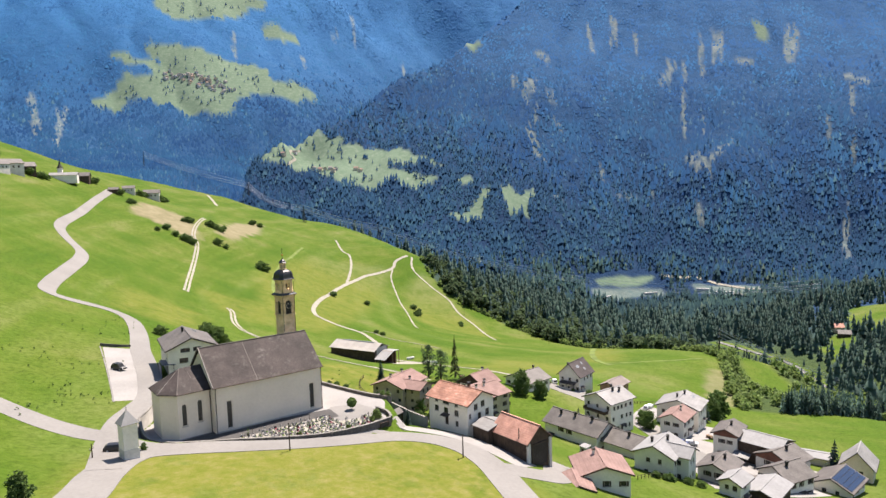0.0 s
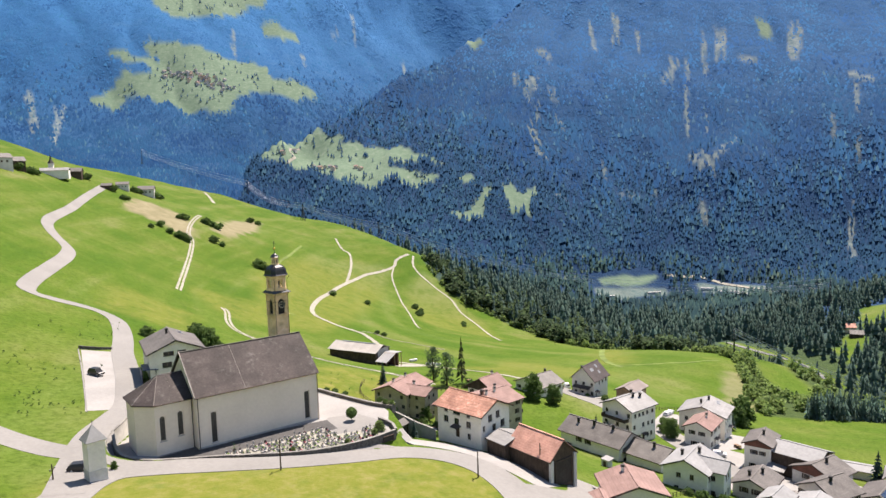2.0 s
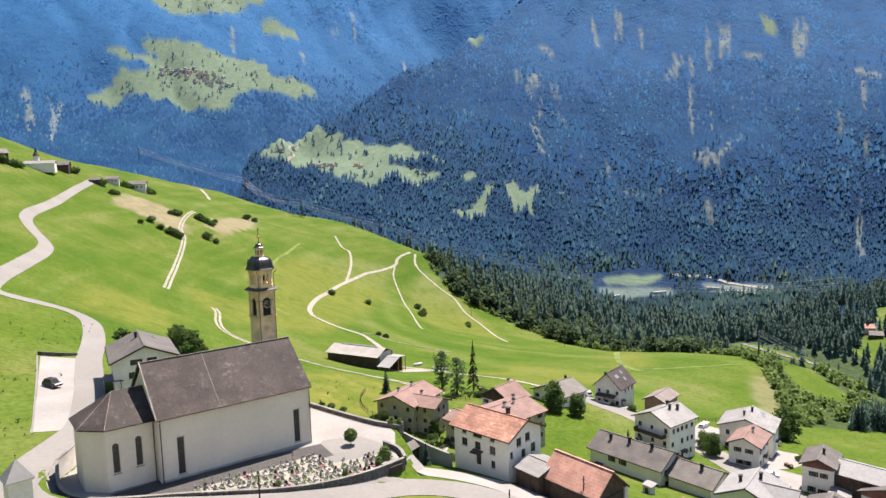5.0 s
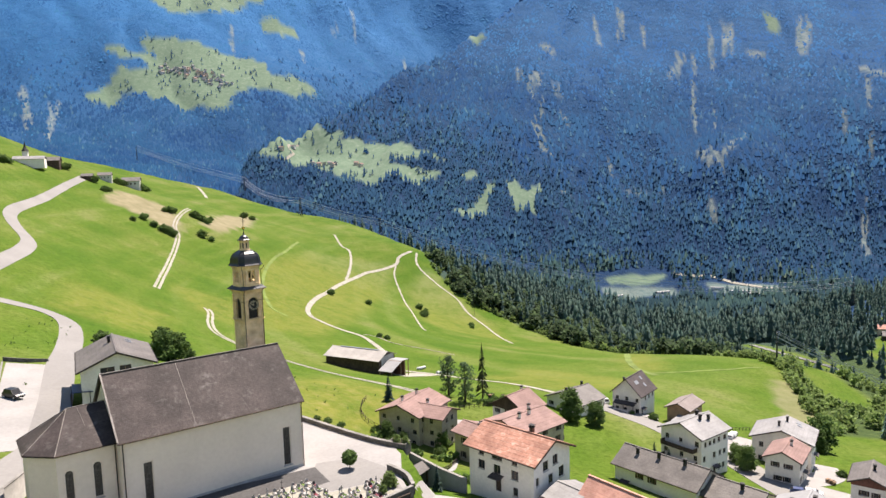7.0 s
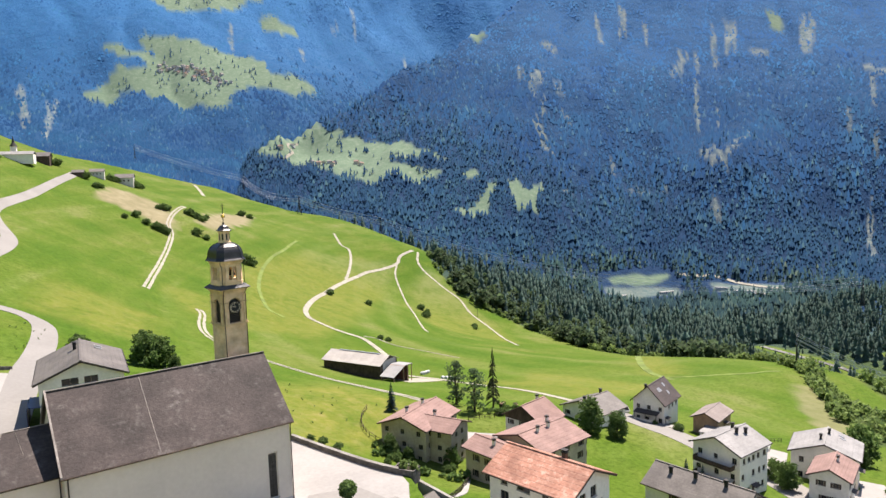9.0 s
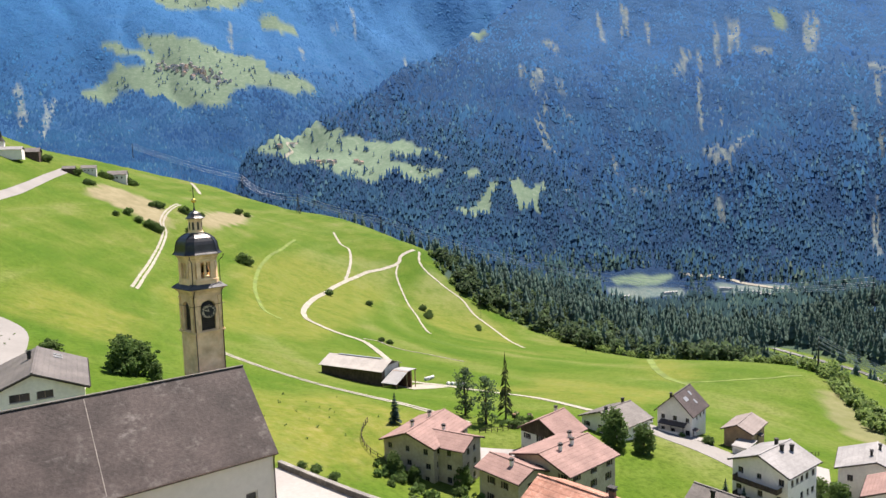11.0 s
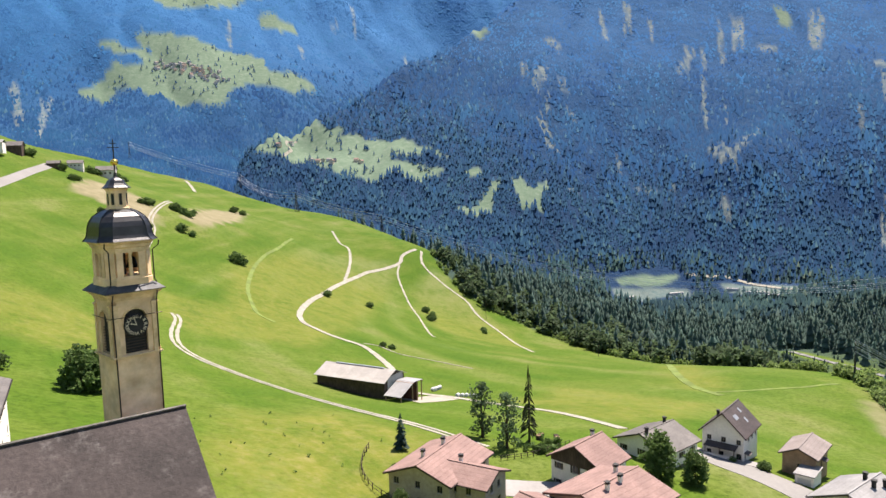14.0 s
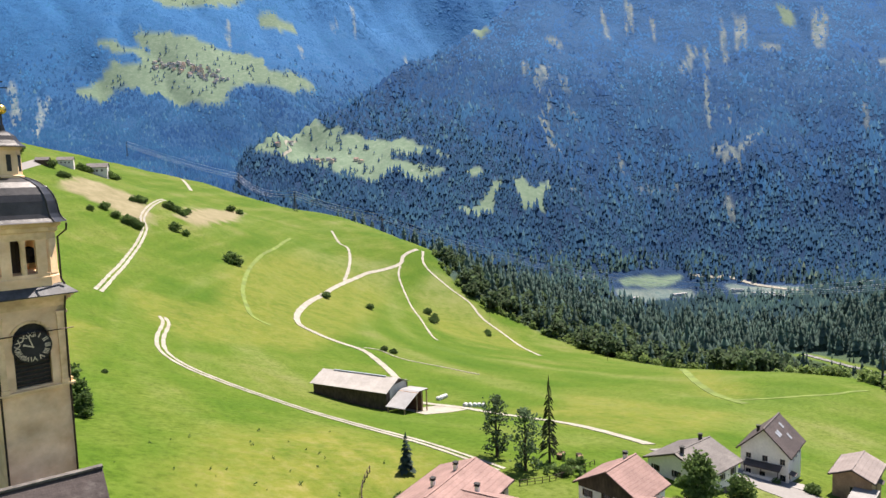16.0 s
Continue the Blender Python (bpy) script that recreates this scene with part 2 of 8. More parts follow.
# Distance haze is put into these foliage colours as blue, fainter in the gorge.
HAZY_VALLEY_SPRUCE = forest("valley_spruce_in_haze", [(0.0, (0.0136, 0.048, 0.105)), (0.6, (0.0186, 0.06, 0.126)), (0.93, (0.0285, 0.081, 0.143)), (1.0, (0.055, 0.118, 0.155))], 0.45)
HAZY_SLOPE_SPRUCE = forest("slope_spruce_in_haze", [(0.0, (0.0091, 0.0479, 0.1228)), (0.6, (0.011, 0.0544, 0.1376)), (0.93, (0.0146, 0.0638, 0.1482)), (1.0, (0.0427, 0.1032, 0.1588))], 0.3)
HAZY_HIGH_SPRUCE = forest("high_spruce_in_haze", [(0.0, (0.0146, 0.0814, 0.206)), (0.6, (0.016, 0.0879, 0.2181)), (1.0, (0.0188, 0.0953, 0.2265))], 0.3)
HAZY_FAR_SPRUCE = forest("far_spruce_in_haze", [(0.0, (0.0159, 0.0859, 0.2034)), (0.6, (0.0172, 0.092, 0.2144)), (1.0, (0.0199, 0.0999, 0.2231))], 0.3)
HAZY_GORGE_SPRUCE = forest("gorge_spruce_in_haze", [(0.0, (0.022, 0.05, 0.06)), (0.6, (0.032, 0.07, 0.08)), (0.9, (0.05, 0.095, 0.09)), (1.0, (0.11, 0.15, 0.12))], 0.45)
GLASS = bpy.data.materials.new("window_glass")
GLASS.use_nodes = True
GLASS.node_tree.nodes["Principled BSDF"].inputs["Base Color"].default_value = (0.02, 0.022, 0.025, 1)
GLASS.node_tree.nodes["Principled BSDF"].inputs["Roughness"].default_value = 0.05
GLASS.node_tree.nodes["Principled BSDF"].inputs["Specular IOR Level"].default_value = 0.4


# ---- building helpers ----
def part(name, bm, mat, parent=None, label="", smooth=False):
    """Links a bmesh as one mesh object under a thing or a part."""
    me = bpy.data.meshes.new(name)
    bm.normal_update()
    bm.to_mesh(me)
    bm.free()
    if smooth:
        for p in me.polygons:
            p.use_smooth = True
    me.materials.append(mat)
    ob = new(name, me)
    if parent is not None:
        ob.parent = parent
    if label:
        ob["label"] = label
    return ob


def thing(name, label, category, m=None, group="", kind=""):
    ob = new(name)
    ob.empty_display_size = 0.5
    if m is not None:
        ob.matrix_basis = m
    return tagged(ob, label, category, group, kind)


def box(bm, cx, cy, cz, sx, sy, sz, m=None):
    """A box centred at (cx, cy, cz)."""
    v = [bm.verts.new((cx + sx * a / 2, cy + sy * b / 2, cz + sz * c / 2)) for a in (-1, 1) for b in (-1, 1) for c in (-1, 1)]
    if m is not None:
        for p in v:
            p.co = m @ p.co
    for f in ((0, 1, 3, 2), (4, 6, 7, 5), (0, 4, 5, 1), (2, 3, 7, 6), (0, 2, 6, 4), (1, 5, 7, 3)):
        bm.faces.new([v[i] for i in f])
    return v


def prism(bm, outline, z0, z1):
    """A closed upright prism on a plan outline (counter-clockwise)."""
    lo = [bm.verts.new((x, y, z0)) for x, y in outline]
    hi = [bm.verts.new((x, y, z1)) for x, y in outline]
    n = len(outline)
    bm.faces.new(lo[::-1])
    bm.faces.new(hi)
    for i in range(n):
        bm.faces.new((lo[i], lo[(i + 1) % n], hi[(i + 1) % n], hi[i]))


def turned(bm, profile, sides, turn=0.0, caps=True, m=None):
    """A body of revolution with few sides: profile rows are (radius, height)."""
    rings = []
    for r, z in profile:
        ring = [bm.verts.new((r * math.cos(turn + 2 * math.pi * i / sides), r * math.sin(turn + 2 * math.pi * i / sides), z)) for i in range(sides)]
        rings.append(ring)
    for a, b in zip(rings, rings[1:]):
        for i in range(sides):
            bm.faces.new((a[i], a[(i + 1) % sides], b[(i + 1) % sides], b[i]))
    if caps:
        bm.faces.new(rings[0][::-1])
        bm.faces.new(rings[-1])
    if m is not None:
        for ring in rings:
            for v in ring:
                v.co = m @ v.co


def tube(bm, points, radius, sides=6):
    """A round bar along points."""
    rings = []
    pts = [Vector(p) for p in points]
    for i, p in enumerate(pts):
        d = (pts[min(i + 1, len(pts) - 1)] - pts[max(i - 1, 0)]).normalized()
        a = d.orthogonal().normalized()
        b = d.cross(a)
        r = radius[i] if isinstance(radius, (list, tuple)) else radius
        rings.append([bm.verts.new(p + a * r * math.cos(2 * math.pi * k / sides) + b * r * math.sin(2 * math.pi * k / sides)) for k in range(sides)])
    for u, w in zip(rings, rings[1:]):
        for k in range(sides):
            bm.faces.new((u[k], u[(k + 1) % sides], w[(k + 1) % sides], w[k]))
    bm.faces.new(rings[0][::-1])
    bm.faces.new(rings[-1])


def facade(bm, start, along, width, z0, z1, openings, depth=0.18):
    """One wall face with recessed openings: (centre, bottom, width, height) along it. The outside lies to the right of along."""
    along = Vector(along).normalized()
    inward = Vector((-along.y, along.x, 0))
    s = Vector(start)
    xs = sorted({0.0, width, *[round(c - w / 2, 4) for c, b, w, h in openings], *[round(c + w / 2, 4) for c, b, w, h in openings]})
    zs = sorted({z0, z1, *[round(b, 4) for c, b, w, h in openings], *[round(b + h, 4) for c, b, w, h in openings]})
    xs, zs = [x for x in xs if 0 <= x <= width], [z for z in zs if z0 <= z <= z1]
    grid = {}

    def vert(x, z, d=0.0):
        key = (x, z, d)
        if key not in grid:
            p = s + along * x + inward * d
            grid[key] = bm.verts.new((p.x, p.y, z))
        return grid[key]

    for x0, x1 in zip(xs, xs[1:]):
        for a, b in zip(zs, zs[1:]):
            cx, cz = (x0 + x1) / 2, (a + b) / 2
            if not any(abs(cx - c) < w / 2 and o < cz < o + h for c, o, w, h in openings):
                bm.faces.new((vert(x0, a), vert(x1, a), vert(x1, b), vert(x0, b)))
    for c, o, w, h in openings:
        x0, x1, a, b = round(c - w / 2, 4), round(c + w / 2, 4), round(o, 4), round(o + h, 4)
        q = [(x0, a), (x1, a), (x1, b), (x0, b)]
        for (p0, r0), (p1, r1) in zip(q, q[1:] + q[:1]):
            bm.faces.new((vert(p0, r0), vert(p0, r0, depth), vert(p1, r1, depth), vert(p1, r1)))
        bm.faces.new([vert(p, r, depth) for p, r in q])


def window_at(parent, start, along, c, b, w, h, shutters=True, depth=0.18, sill=True):
    """A window in a facade's opening: frame with mullion, pane, sill and open shutters."""
    along = Vector(along).normalized()
    s = Vector(start) + along * c
    m = Matrix.Translation((s.x, s.y, b)) @ Matrix.Rotation(math.atan2(along.y, along.x), 4, "Z")
    t = 0.07
    bm = bmesh.new()
    y = depth - 0.05
    for bx in ((-w / 2 + t / 2, h / 2, t, h), (w / 2 - t / 2, h / 2, t, h), (0, t / 2, w - 2 * t, t), (0, h - t / 2, w - 2 * t, t), (0, h / 2, t * 0.8, h - 2 * t)):
        box(bm, bx[0], y, bx[1], bx[2], 0.06, bx[3])
    win = part("window", bm, FRAME_WOOD, parent)
    win.matrix_basis = m
    bm = bmesh.new()
    box(bm, 0, depth - 0.025, h / 2, w - 0.02, 0.02, h - 0.02)
    part("pane", bm, GLASS, win)
    if sill:
        bm = bmesh.new()
        box(bm, 0, -0.04, -0.04, w + 0.16, 0.14, 0.07)
        part("sill", bm, COPING, win)
    if shutters:
        for sx in (-1, 1):
            bm = bmesh.new()
            box(bm, sx * (w * 0.68 + 0.03), -0.035, h / 2, w * 0.36, 0.05, h)
            for k in range(3):
                box(bm, sx * (w * 0.68 + 0.03), -0.065, h * (0.2 + 0.3 * k), w * 0.28, 0.02, h * 0.18)
            part("shutter", bm, SHUTTER, win, "dark wooden shutter")
    return win


def gable_roof(bm, L, W, ze, h, thick=0.18):
    """Two slabs that meet at a ridge along x, with a proud ridge cap."""
    n = Vector((0, -h, -W / 2)).normalized() * thick
    for s in (-1, 1):
        top = [(-L / 2, 0, ze + h), (L / 2, 0, ze + h), (L / 2, s * W / 2, ze), (-L / 2, s * W / 2, ze)]
        dn = Vector((0, 0, -thick))
        a = [bm.verts.new(p) for p in top]
        b = [bm.verts.new(Vector(p) + dn) for p in top]
        f = [a, b[::-1]] + [(b[i], b[(i + 1) % 4], a[(i + 1) % 4], a[i]) for i in range(4)]
        for q in f:
            bm.faces.new(q)


def chimney(parent, x, y, z, w=0.6, d=0.5, h=1.0, mat=None):
    bm = bmesh.new()
    box(bm, 0, 0, h / 2 - 0.5, w, d, h + 1.0)
    c = part("chimney", bm, mat or SOOT_AND_SHADE, parent)
    c.matrix_basis = Matrix.Translation((x, y, z))
    bm = bmesh.new()
    box(bm, 0, 0, h + 0.06, w + 0.2, d + 0.2, 0.12)
    for sx in (-1, 1):
        box(bm, sx * w * 0.35, 0, h + 0.22, 0.12, d * 0.8, 0.2)
    box(bm, 0, 0, h + 0.36, w + 0.25, d + 0.25, 0.07)
    part("chimney_cap", bm, SOOT_AND_SHADE, c, "dark metal cap")
    return c


def house(name, label, cx, cy, eave, yaw, L, W, h, base, wall=None, roof=None, rows=2, shutters=True, over=0.7, chimneys=(), gable=None,
          win=(1.08, 1.28), counts=(3, 3, 2, 2), group="village houses", door=True, skip_low=False, category="house", balcony=(), custom=None):
    """A house with a gabled roof. Ridge along local x; L, W: the roof's plan with its overhang; counts: windows on the long sides (-y, +y) and the gables (-x, +x).
    gable: a material for boarded gable triangles; chimneys: (x, y) on the roof; balcony: ends of the house (-1 or 1) that carry one."""
    m = pose(cx, cy, base, 0, 0, yaw)
    t = thing(name, label, category, m, group)
    wall, roof = wall or PLASTER, roof or GREY_ROOF
    ze = eave - base
    l, w = L - 2 * over, W - 2 * over
    rise = h * 2 / W
    zw = ze + over * rise - 0.18
    bm = bmesh.new()
    zr = zw + rise * w / 2
    faces = [((-l / 2, -w / 2, 0), (1, 0, 0), l, counts[0]), ((l / 2, w / 2, 0), (-1, 0, 0), l, counts[1]),
             ((-l / 2, w / 2, 0), (0, -1, 0), w, counts[2]), ((l / 2, -w / 2, 0), (0, 1, 0), w, counts[3])]
    front = 1 if (30 - cx) * math.sin(radians(yaw)) - (60 - cy) * math.cos(radians(yaw)) < 0 else 0
    wins = []
    floor_h = zw / max(rows, 1)
    for i, (s, a, width, count) in enumerate(faces):
        ops = []
        for r in range(rows):
            if skip_low and r == 0:
                continue
            zb = r * floor_h + min(0.95, floor_h - win[1] - 0.25)
            for k in range(count):
                ops.append((width * (k + 1) / (count + 1) if count < 3 else width * (0.14 + 0.72 * k / (count - 1)), zb, win[0], win[1]))
        keep = random.Random(int(cx * 10) + i)
        ops = [(o[0] + keep.uniform(-0.35, 0.35), o[1], o[2] * keep.uniform(0.85, 1.1), o[3] * keep.uniform(0.85, 1.1)) for o in ops]
        if count > 3:
            ops = [o for o in ops if keep.random() > 0.14]
        if door and i == front and ops:
            j = min(count // 2, len(ops) - 1)
            ops[j] = (ops[j][0], 0.02, 1.05, 2.05)
        ops = [o for o in ops if o[1] > 0 and o[1] + o[3] < zw - 0.1]
        if custom and i in custom:
            ops = custom[i]
        facade(bm, s, a, width, -3.0, zw, ops)
        wins += [(s, a, o) for o in ops]
    for s in (-1, 1):
        tri = [bm.verts.new((s * l / 2, -w / 2, zw)), bm.verts.new((s * l / 2, w / 2, zw)), bm.verts.new((s * l / 2, 0, zr))]
        bm.faces.new(tri if s > 0 else tri[::-1])
    part("wall", bm, wall, t)
    for s, a, o in wins:
        if o[3] > 1.9 and o[2] < 1.3:
            mm = Matrix.Translation(Vector(s) + Vector(a).normalized() * o[0] + Vector((0, 0, o[1] - 0.02))) @ Matrix.Rotation(math.atan2(a[1], a[0]), 4, "Z")
            bm = bmesh.new()
            box(bm, 0, 0.13, 1.03, 1.0, 0.06, 2.0)
            for k in (0.55, 1.45):
                box(bm, 0, 0.09, k, 0.7, 0.03, 0.7)
            d = part("door", bm, DARK_WOOD, t, "dark wooden door")
            d.matrix_basis = mm
            bm = bmesh.new()
            box(bm, 0, -0.6, 2.45, 2.2, 1.3, 0.12, Matrix.Translation((0, -0.6, 2.45)) @ Matrix.Rotation(radians(14), 4, "X") @ Matrix.Translation((0, 0.6, -2.45)))
            part("canopy", bm, DARK_ROOF, d, "small dark canopy over the door")
        else:
            window_at(t, s, a, *o, shutters=shutters)
    if gable:
        for s in (-1, 1):
            bm = bmesh.new()
            q = [(-w / 2 - 0.02, zw - 0.9), (w / 2 + 0.02, zw - 0.9), (w / 2 + 0.02, zw), (0, zr + 0.05), (-w / 2 - 0.02, zw)]
            a = [bm.verts.new((s * (l / 2 + 0.02), y, z)) for y, z in q]
            b = [bm.verts.new((s * (l / 2 + 0.08), y, z)) for y, z in q]
            bm.faces.new(a if s < 0 else a[::-1])
            bm.faces.new(b if s > 0 else b[::-1])
            for i in range(5):
                bm.faces.new((a[i], a[(i + 1) % 5], b[(i + 1) % 5], b[i]))
            bmesh.ops.recalc_face_normals(bm, faces=bm.faces)
            part("gable_boarding", bm, gable, t, "dark boarded gable")
    bm = bmesh.new()
    gable_roof(bm, L, W, ze, h)
    part("roof", bm, roof, t)
    bm = bmesh.new()
    box(bm, 0, 0, ze + h + 0.03, L + 0.05, 0.32, 0.1)
    part("ridge_cap", bm, roof, t)
    for s in (-1, 1):
        bm = bmesh.new()
        tube(bm, [(-L / 2, s * (W / 2 + 0.07), ze - 0.12), (L / 2, s * (W / 2 + 0.07), ze - 0.12)], 0.08)
        part("gutter", bm, PIPE, t, "dark metal gutter")
        for e in (-1, 1):
            bm = bmesh.new()
            d = Vector((0, s * W / 2, -h))
            for k in range(1):
                p0, p1 = Vector((e * (L / 2 + 0.03), 0, ze + h - 0.16)), Vector((e * (L / 2 + 0.03), s * W / 2, ze - 0.16))
                q = [bm.verts.new(p) for p in (p0, p1, p1 + Vector((0, 0, -0.2)), p0 + Vector((0, 0, -0.2)))]
                r = [bm.verts.new(v.co + Vector((-e * 0.05, 0, 0))) for v in q]
                bm.faces.new(q)
                bm.faces.new(r[::-1])
                for i in range(4):
                    bm.faces.new((q[i], q[(i + 1) % 4], r[(i + 1) % 4], r[i]))
            part("bargeboard", bm, SHUTTER, t, "dark wooden bargeboard")
    for x, y in chimneys:
        chimney(t, x, y, ze + h * (1 - abs(y) / (W / 2)) - 0.1, mat=PLASTER if roof is PINK_ROOF else BRICK if roof is ORANGE_ROOF else SOOT_AND_SHADE)
    for e in balcony:
        for r in range(1, max(2, rows)):
            zb = floor_h * r - 0.1
            bm = bmesh.new()
            box(bm, e * (l / 2 + 0.95), 0, zb, 1.9, w * 0.8, 0.16)
            b = part("balcony", bm, DARK_WOOD, t, "dark wooden balcony")
            bm = bmesh.new()
            for k in range(14):
                box(bm, e * (l / 2 + 1.85), -w * 0.4 + w * 0.8 * (k + 0.5) / 14, zb + 0.5, 0.05, w * 0.8 / 14 * 0.7, 0.8)
            box(bm, e * (l / 2 + 1.85), 0, zb + 0.95, 0.1, w * 0.8, 0.09)
            for sy in (-1, 1):
                box(bm, e * (l / 2 + 0.95), sy * w * 0.4, zb + 0.55, 1.8, 0.06, 0.9)
            part("railing", bm, DARK_WOOD, b)
    return t

# ---- ground ----
# Levels of the hillside, and of the gorge and the mountains beyond, set to fit the camera's view: x, y, height.
NEAR = [(55, 140, 0), (25, 132, 3), (89, 112, -4), (97, 104, -7.5), (110, 93, -15), (145, 103, -25), (151, 131, -28), (172, 142, -31),
        (200, 182, -33), (190, 128, -33.5), (187, 108, -34), (149, 180, -24), (123, 205, -19), (148, 268, -29), (53, 191, 3), (37, 225, 5),
        (38, 306, 14.5), (60, 378, 18), (110, 389, -6), (200, 613, 20), (363, 692, -16), (452, 654, -37), (369, 538, -70),
        (350, 404, -77), (410, 303, -79), (344, 221, -56), (303, 253, -55), (274, 141, -51), (100, 560, 40), (20, 60, 4), (-60, 250, 60), (114, 180, -23.2), (21, 145, 2.2), (32, 172, 2.0), (36.7, 199, 3.2), (42, 222, 4.3), (28, 154, 2.2)]
RIM = [(186, 770, 44), (50, 697, 97), (107, 812, 84), (174, 883, 71), (244, 908, 55), (315, 907, 36), (378, 870, 10), (427, 836, -2), (450, 753, -19),
       (511, 668, -72), (644, 653, -112), (715, 567, -145), (765, 438, -145), (549, 370, -114), (471, 406, -102), (411, 216, -69), (366, 167, -69), (296, 105, -52)]
BANK = [(574, 322, -109), (566, 277, -111), (546, 247, -114), (529, 229, -114), (494, 192, -116), (729, 305, -113), (794, 309, -112), (697, 291, -117), (606, 299, -108), (925, 409, -132), (850, 240, -95), (640, 190, -108), (560, 60, -75), (1000, 250, -90)]
MASSIF = [(672, 1694, 116), (767, 1730, 164), (884, 1761, 208), (1047, 1787, 274), (1178, 1799, 354), (1308, 1798, 415), (1485, 1784, 508), (1649, 1795, 615), (1784, 1821, 724), (2027, 1824, 893), (890, 1504, 92), (823, 1421, 37), (795, 1723, 139), (619, 1416, -18), (779, 1214, -70), (898, 1082, -119), (999, 1218, -16), (1105, 1153, -20), (1444, 1382, 263), (1574, 1563, 429), (1162, 1634, 239), (1080, 1401, 100), (1664, 1330, 309), (1887, 1505, 528), (1441, 1067, -7), (1608, 1068, 112), (1579, 977, 93), (2172, 1163, 497), (1862, 1090, 273)]
MASSIF_FOOT = [(1881, 755, 123), (1677, 698, -94), (2130, 859, 321), (2424, 980, 536), (2029, 601, 169), (2478, 740, 443), (1774, 470, -85), (1564, 777, -83), (2318, 1468, 784), (2537, 1173, 742), (1727, 933, 119), (1198, 926, -176), (1227, 863, -207), (1092, 981, -166), (550, 1000, -170), (250, 1150, -120), (700, 780, -200), (1220, 693, -196), (1050, 560, -200), (1250, 450, -200), (1400, 250, -180)]
BACK = [(294, 2554, 316), (855, 2187, 255), (786, 2481, 444), (1170, 2760, 688), (1486, 2755, 695), (1663, 2906, 850), (1693, 2912, 776), (309, 2262, 175), (517, 2169, 170), (693, 2195, 225), (693, 1965, 95), (454, 2526, 338), (1167, 2312, 375), (1001, 2242, 330), (808, 2821, 688), (421, 2862, 614), (257, 2985, 620), (967, 2958, 824), (1194, 2913, 819), (1881, 2857, 759), (2036, 2794, 681), (2274, 2905, 980), (2077, 3134, 1122), (1645, 3199, 1074), (1213, 3271, 1080), (714, 3257, 999), (317, 3426, 980), (1543, 2575, 508), (1209, 2229, 267), (-2, 2837, 406), (100, 1300, -60), (400, 1500, 0), (650, 1900, 120)]
# The massif's skyline and reach, as a plan outline; past it the ground drops into the side valley.
CREST = [(672, 1694), (767, 1730), (884, 1761), (1047, 1787), (1178, 1799), (1308, 1798), (1485, 1784), (1649, 1795), (1784, 1821), (2027, 1824), (2600, 2300), (4500, 2300), (4500, -1500), (200, -1500), (0, 600), (400, 1250)]
# The hillside's edge, as a plan outline; past it the ground falls into the gorge.
EDGE = [(-900, 300), (-200, 560), (55, 705), (110, 822), (178, 893), (247, 918), (318, 917), (384, 878), (434, 843), (462, 753), (500, 700), (644, 668), (740, 590), (800, 490), (930, 450), (1060, 370), (1100, 150), (900, -200), (330, -300), (-900, -300)]


# The churchyard's level plateau.
YARD = [(31.3, 152.4), (31.0, 145.4), (33.8, 140.0), (46.5, 131.8), (57, 125.6), (64, 123.2), (71, 122.6), (76.5, 123.2), (80, 128), (83.5, 138), (77.6, 160), (39, 161.5)]


def sheet(points, smooth):
    """A thin smooth sheet through points."""
    p = np.array(points, float)

    def kernel(a, b):
        r2 = (((a[:, None, :2] - b[None, :, :2]) / 300) ** 2).sum(2)
        return 0.5 * r2 * np.log(np.maximum(r2, 1e-12))

    n = len(p)
    a = np.zeros((n + 3, n + 3))
    a[:n, :n] = kernel(p, p) + smooth * np.eye(n)
    a[:n, n:] = np.c_[np.ones(n), p[:, :2] / 300]
    a[n:, :n] = a[:n, n:].T
    w = np.linalg.solve(a, np.r_[p[:, 2], 0, 0, 0])
    return lambda q: kernel(q, p) @ w[:n] + np.c_[np.ones(len(q)), q[:, :2] / 300] @ w[n:]


hillside, massif, back = sheet(NEAR + RIM + BANK, 2e-3), sheet(MASSIF + MASSIF_FOOT, 1e-3), sheet(BACK, 1e-3)


def beyond(q, outline):
    """Distance outside a plan outline; 0 inside it."""
    best, inside = np.full(len(q), 1e18), np.zeros(len(q), bool)
    for (x0, y0), (x1, y1) in zip(outline, outline[1:] + outline[:1]):
        e, w = np.array((x1 - x0, y1 - y0), float), q - np.array((x0, y0), float)
        t = np.clip((w @ e) / (e @ e), 0, 1)
        best = np.minimum(best, ((w - t[:, None] * e) ** 2).sum(1))
        crosses = ((y0 > q[:, 1]) != (y1 > q[:, 1])) & (q[:, 0] < (x1 - x0) * (q[:, 1] - y0) / ((y1 - y0) or 1e-9) + x0)
        inside ^= crosses
    return np.where(inside, 0.0, np.sqrt(best))


def ripple(q, size, seed):
    """Cheap smooth unevenness of about +-1."""
    x, y = q[:, 0] / size, q[:, 1] / size
    return (np.sin(x * 1.7 + y * 0.6 + seed) + np.sin(-x * 0.8 + y * 1.9 + seed * 2.1) + np.sin(x * 2.9 - y * 1.3 + seed * 0.7) * 0.6) / 2.6


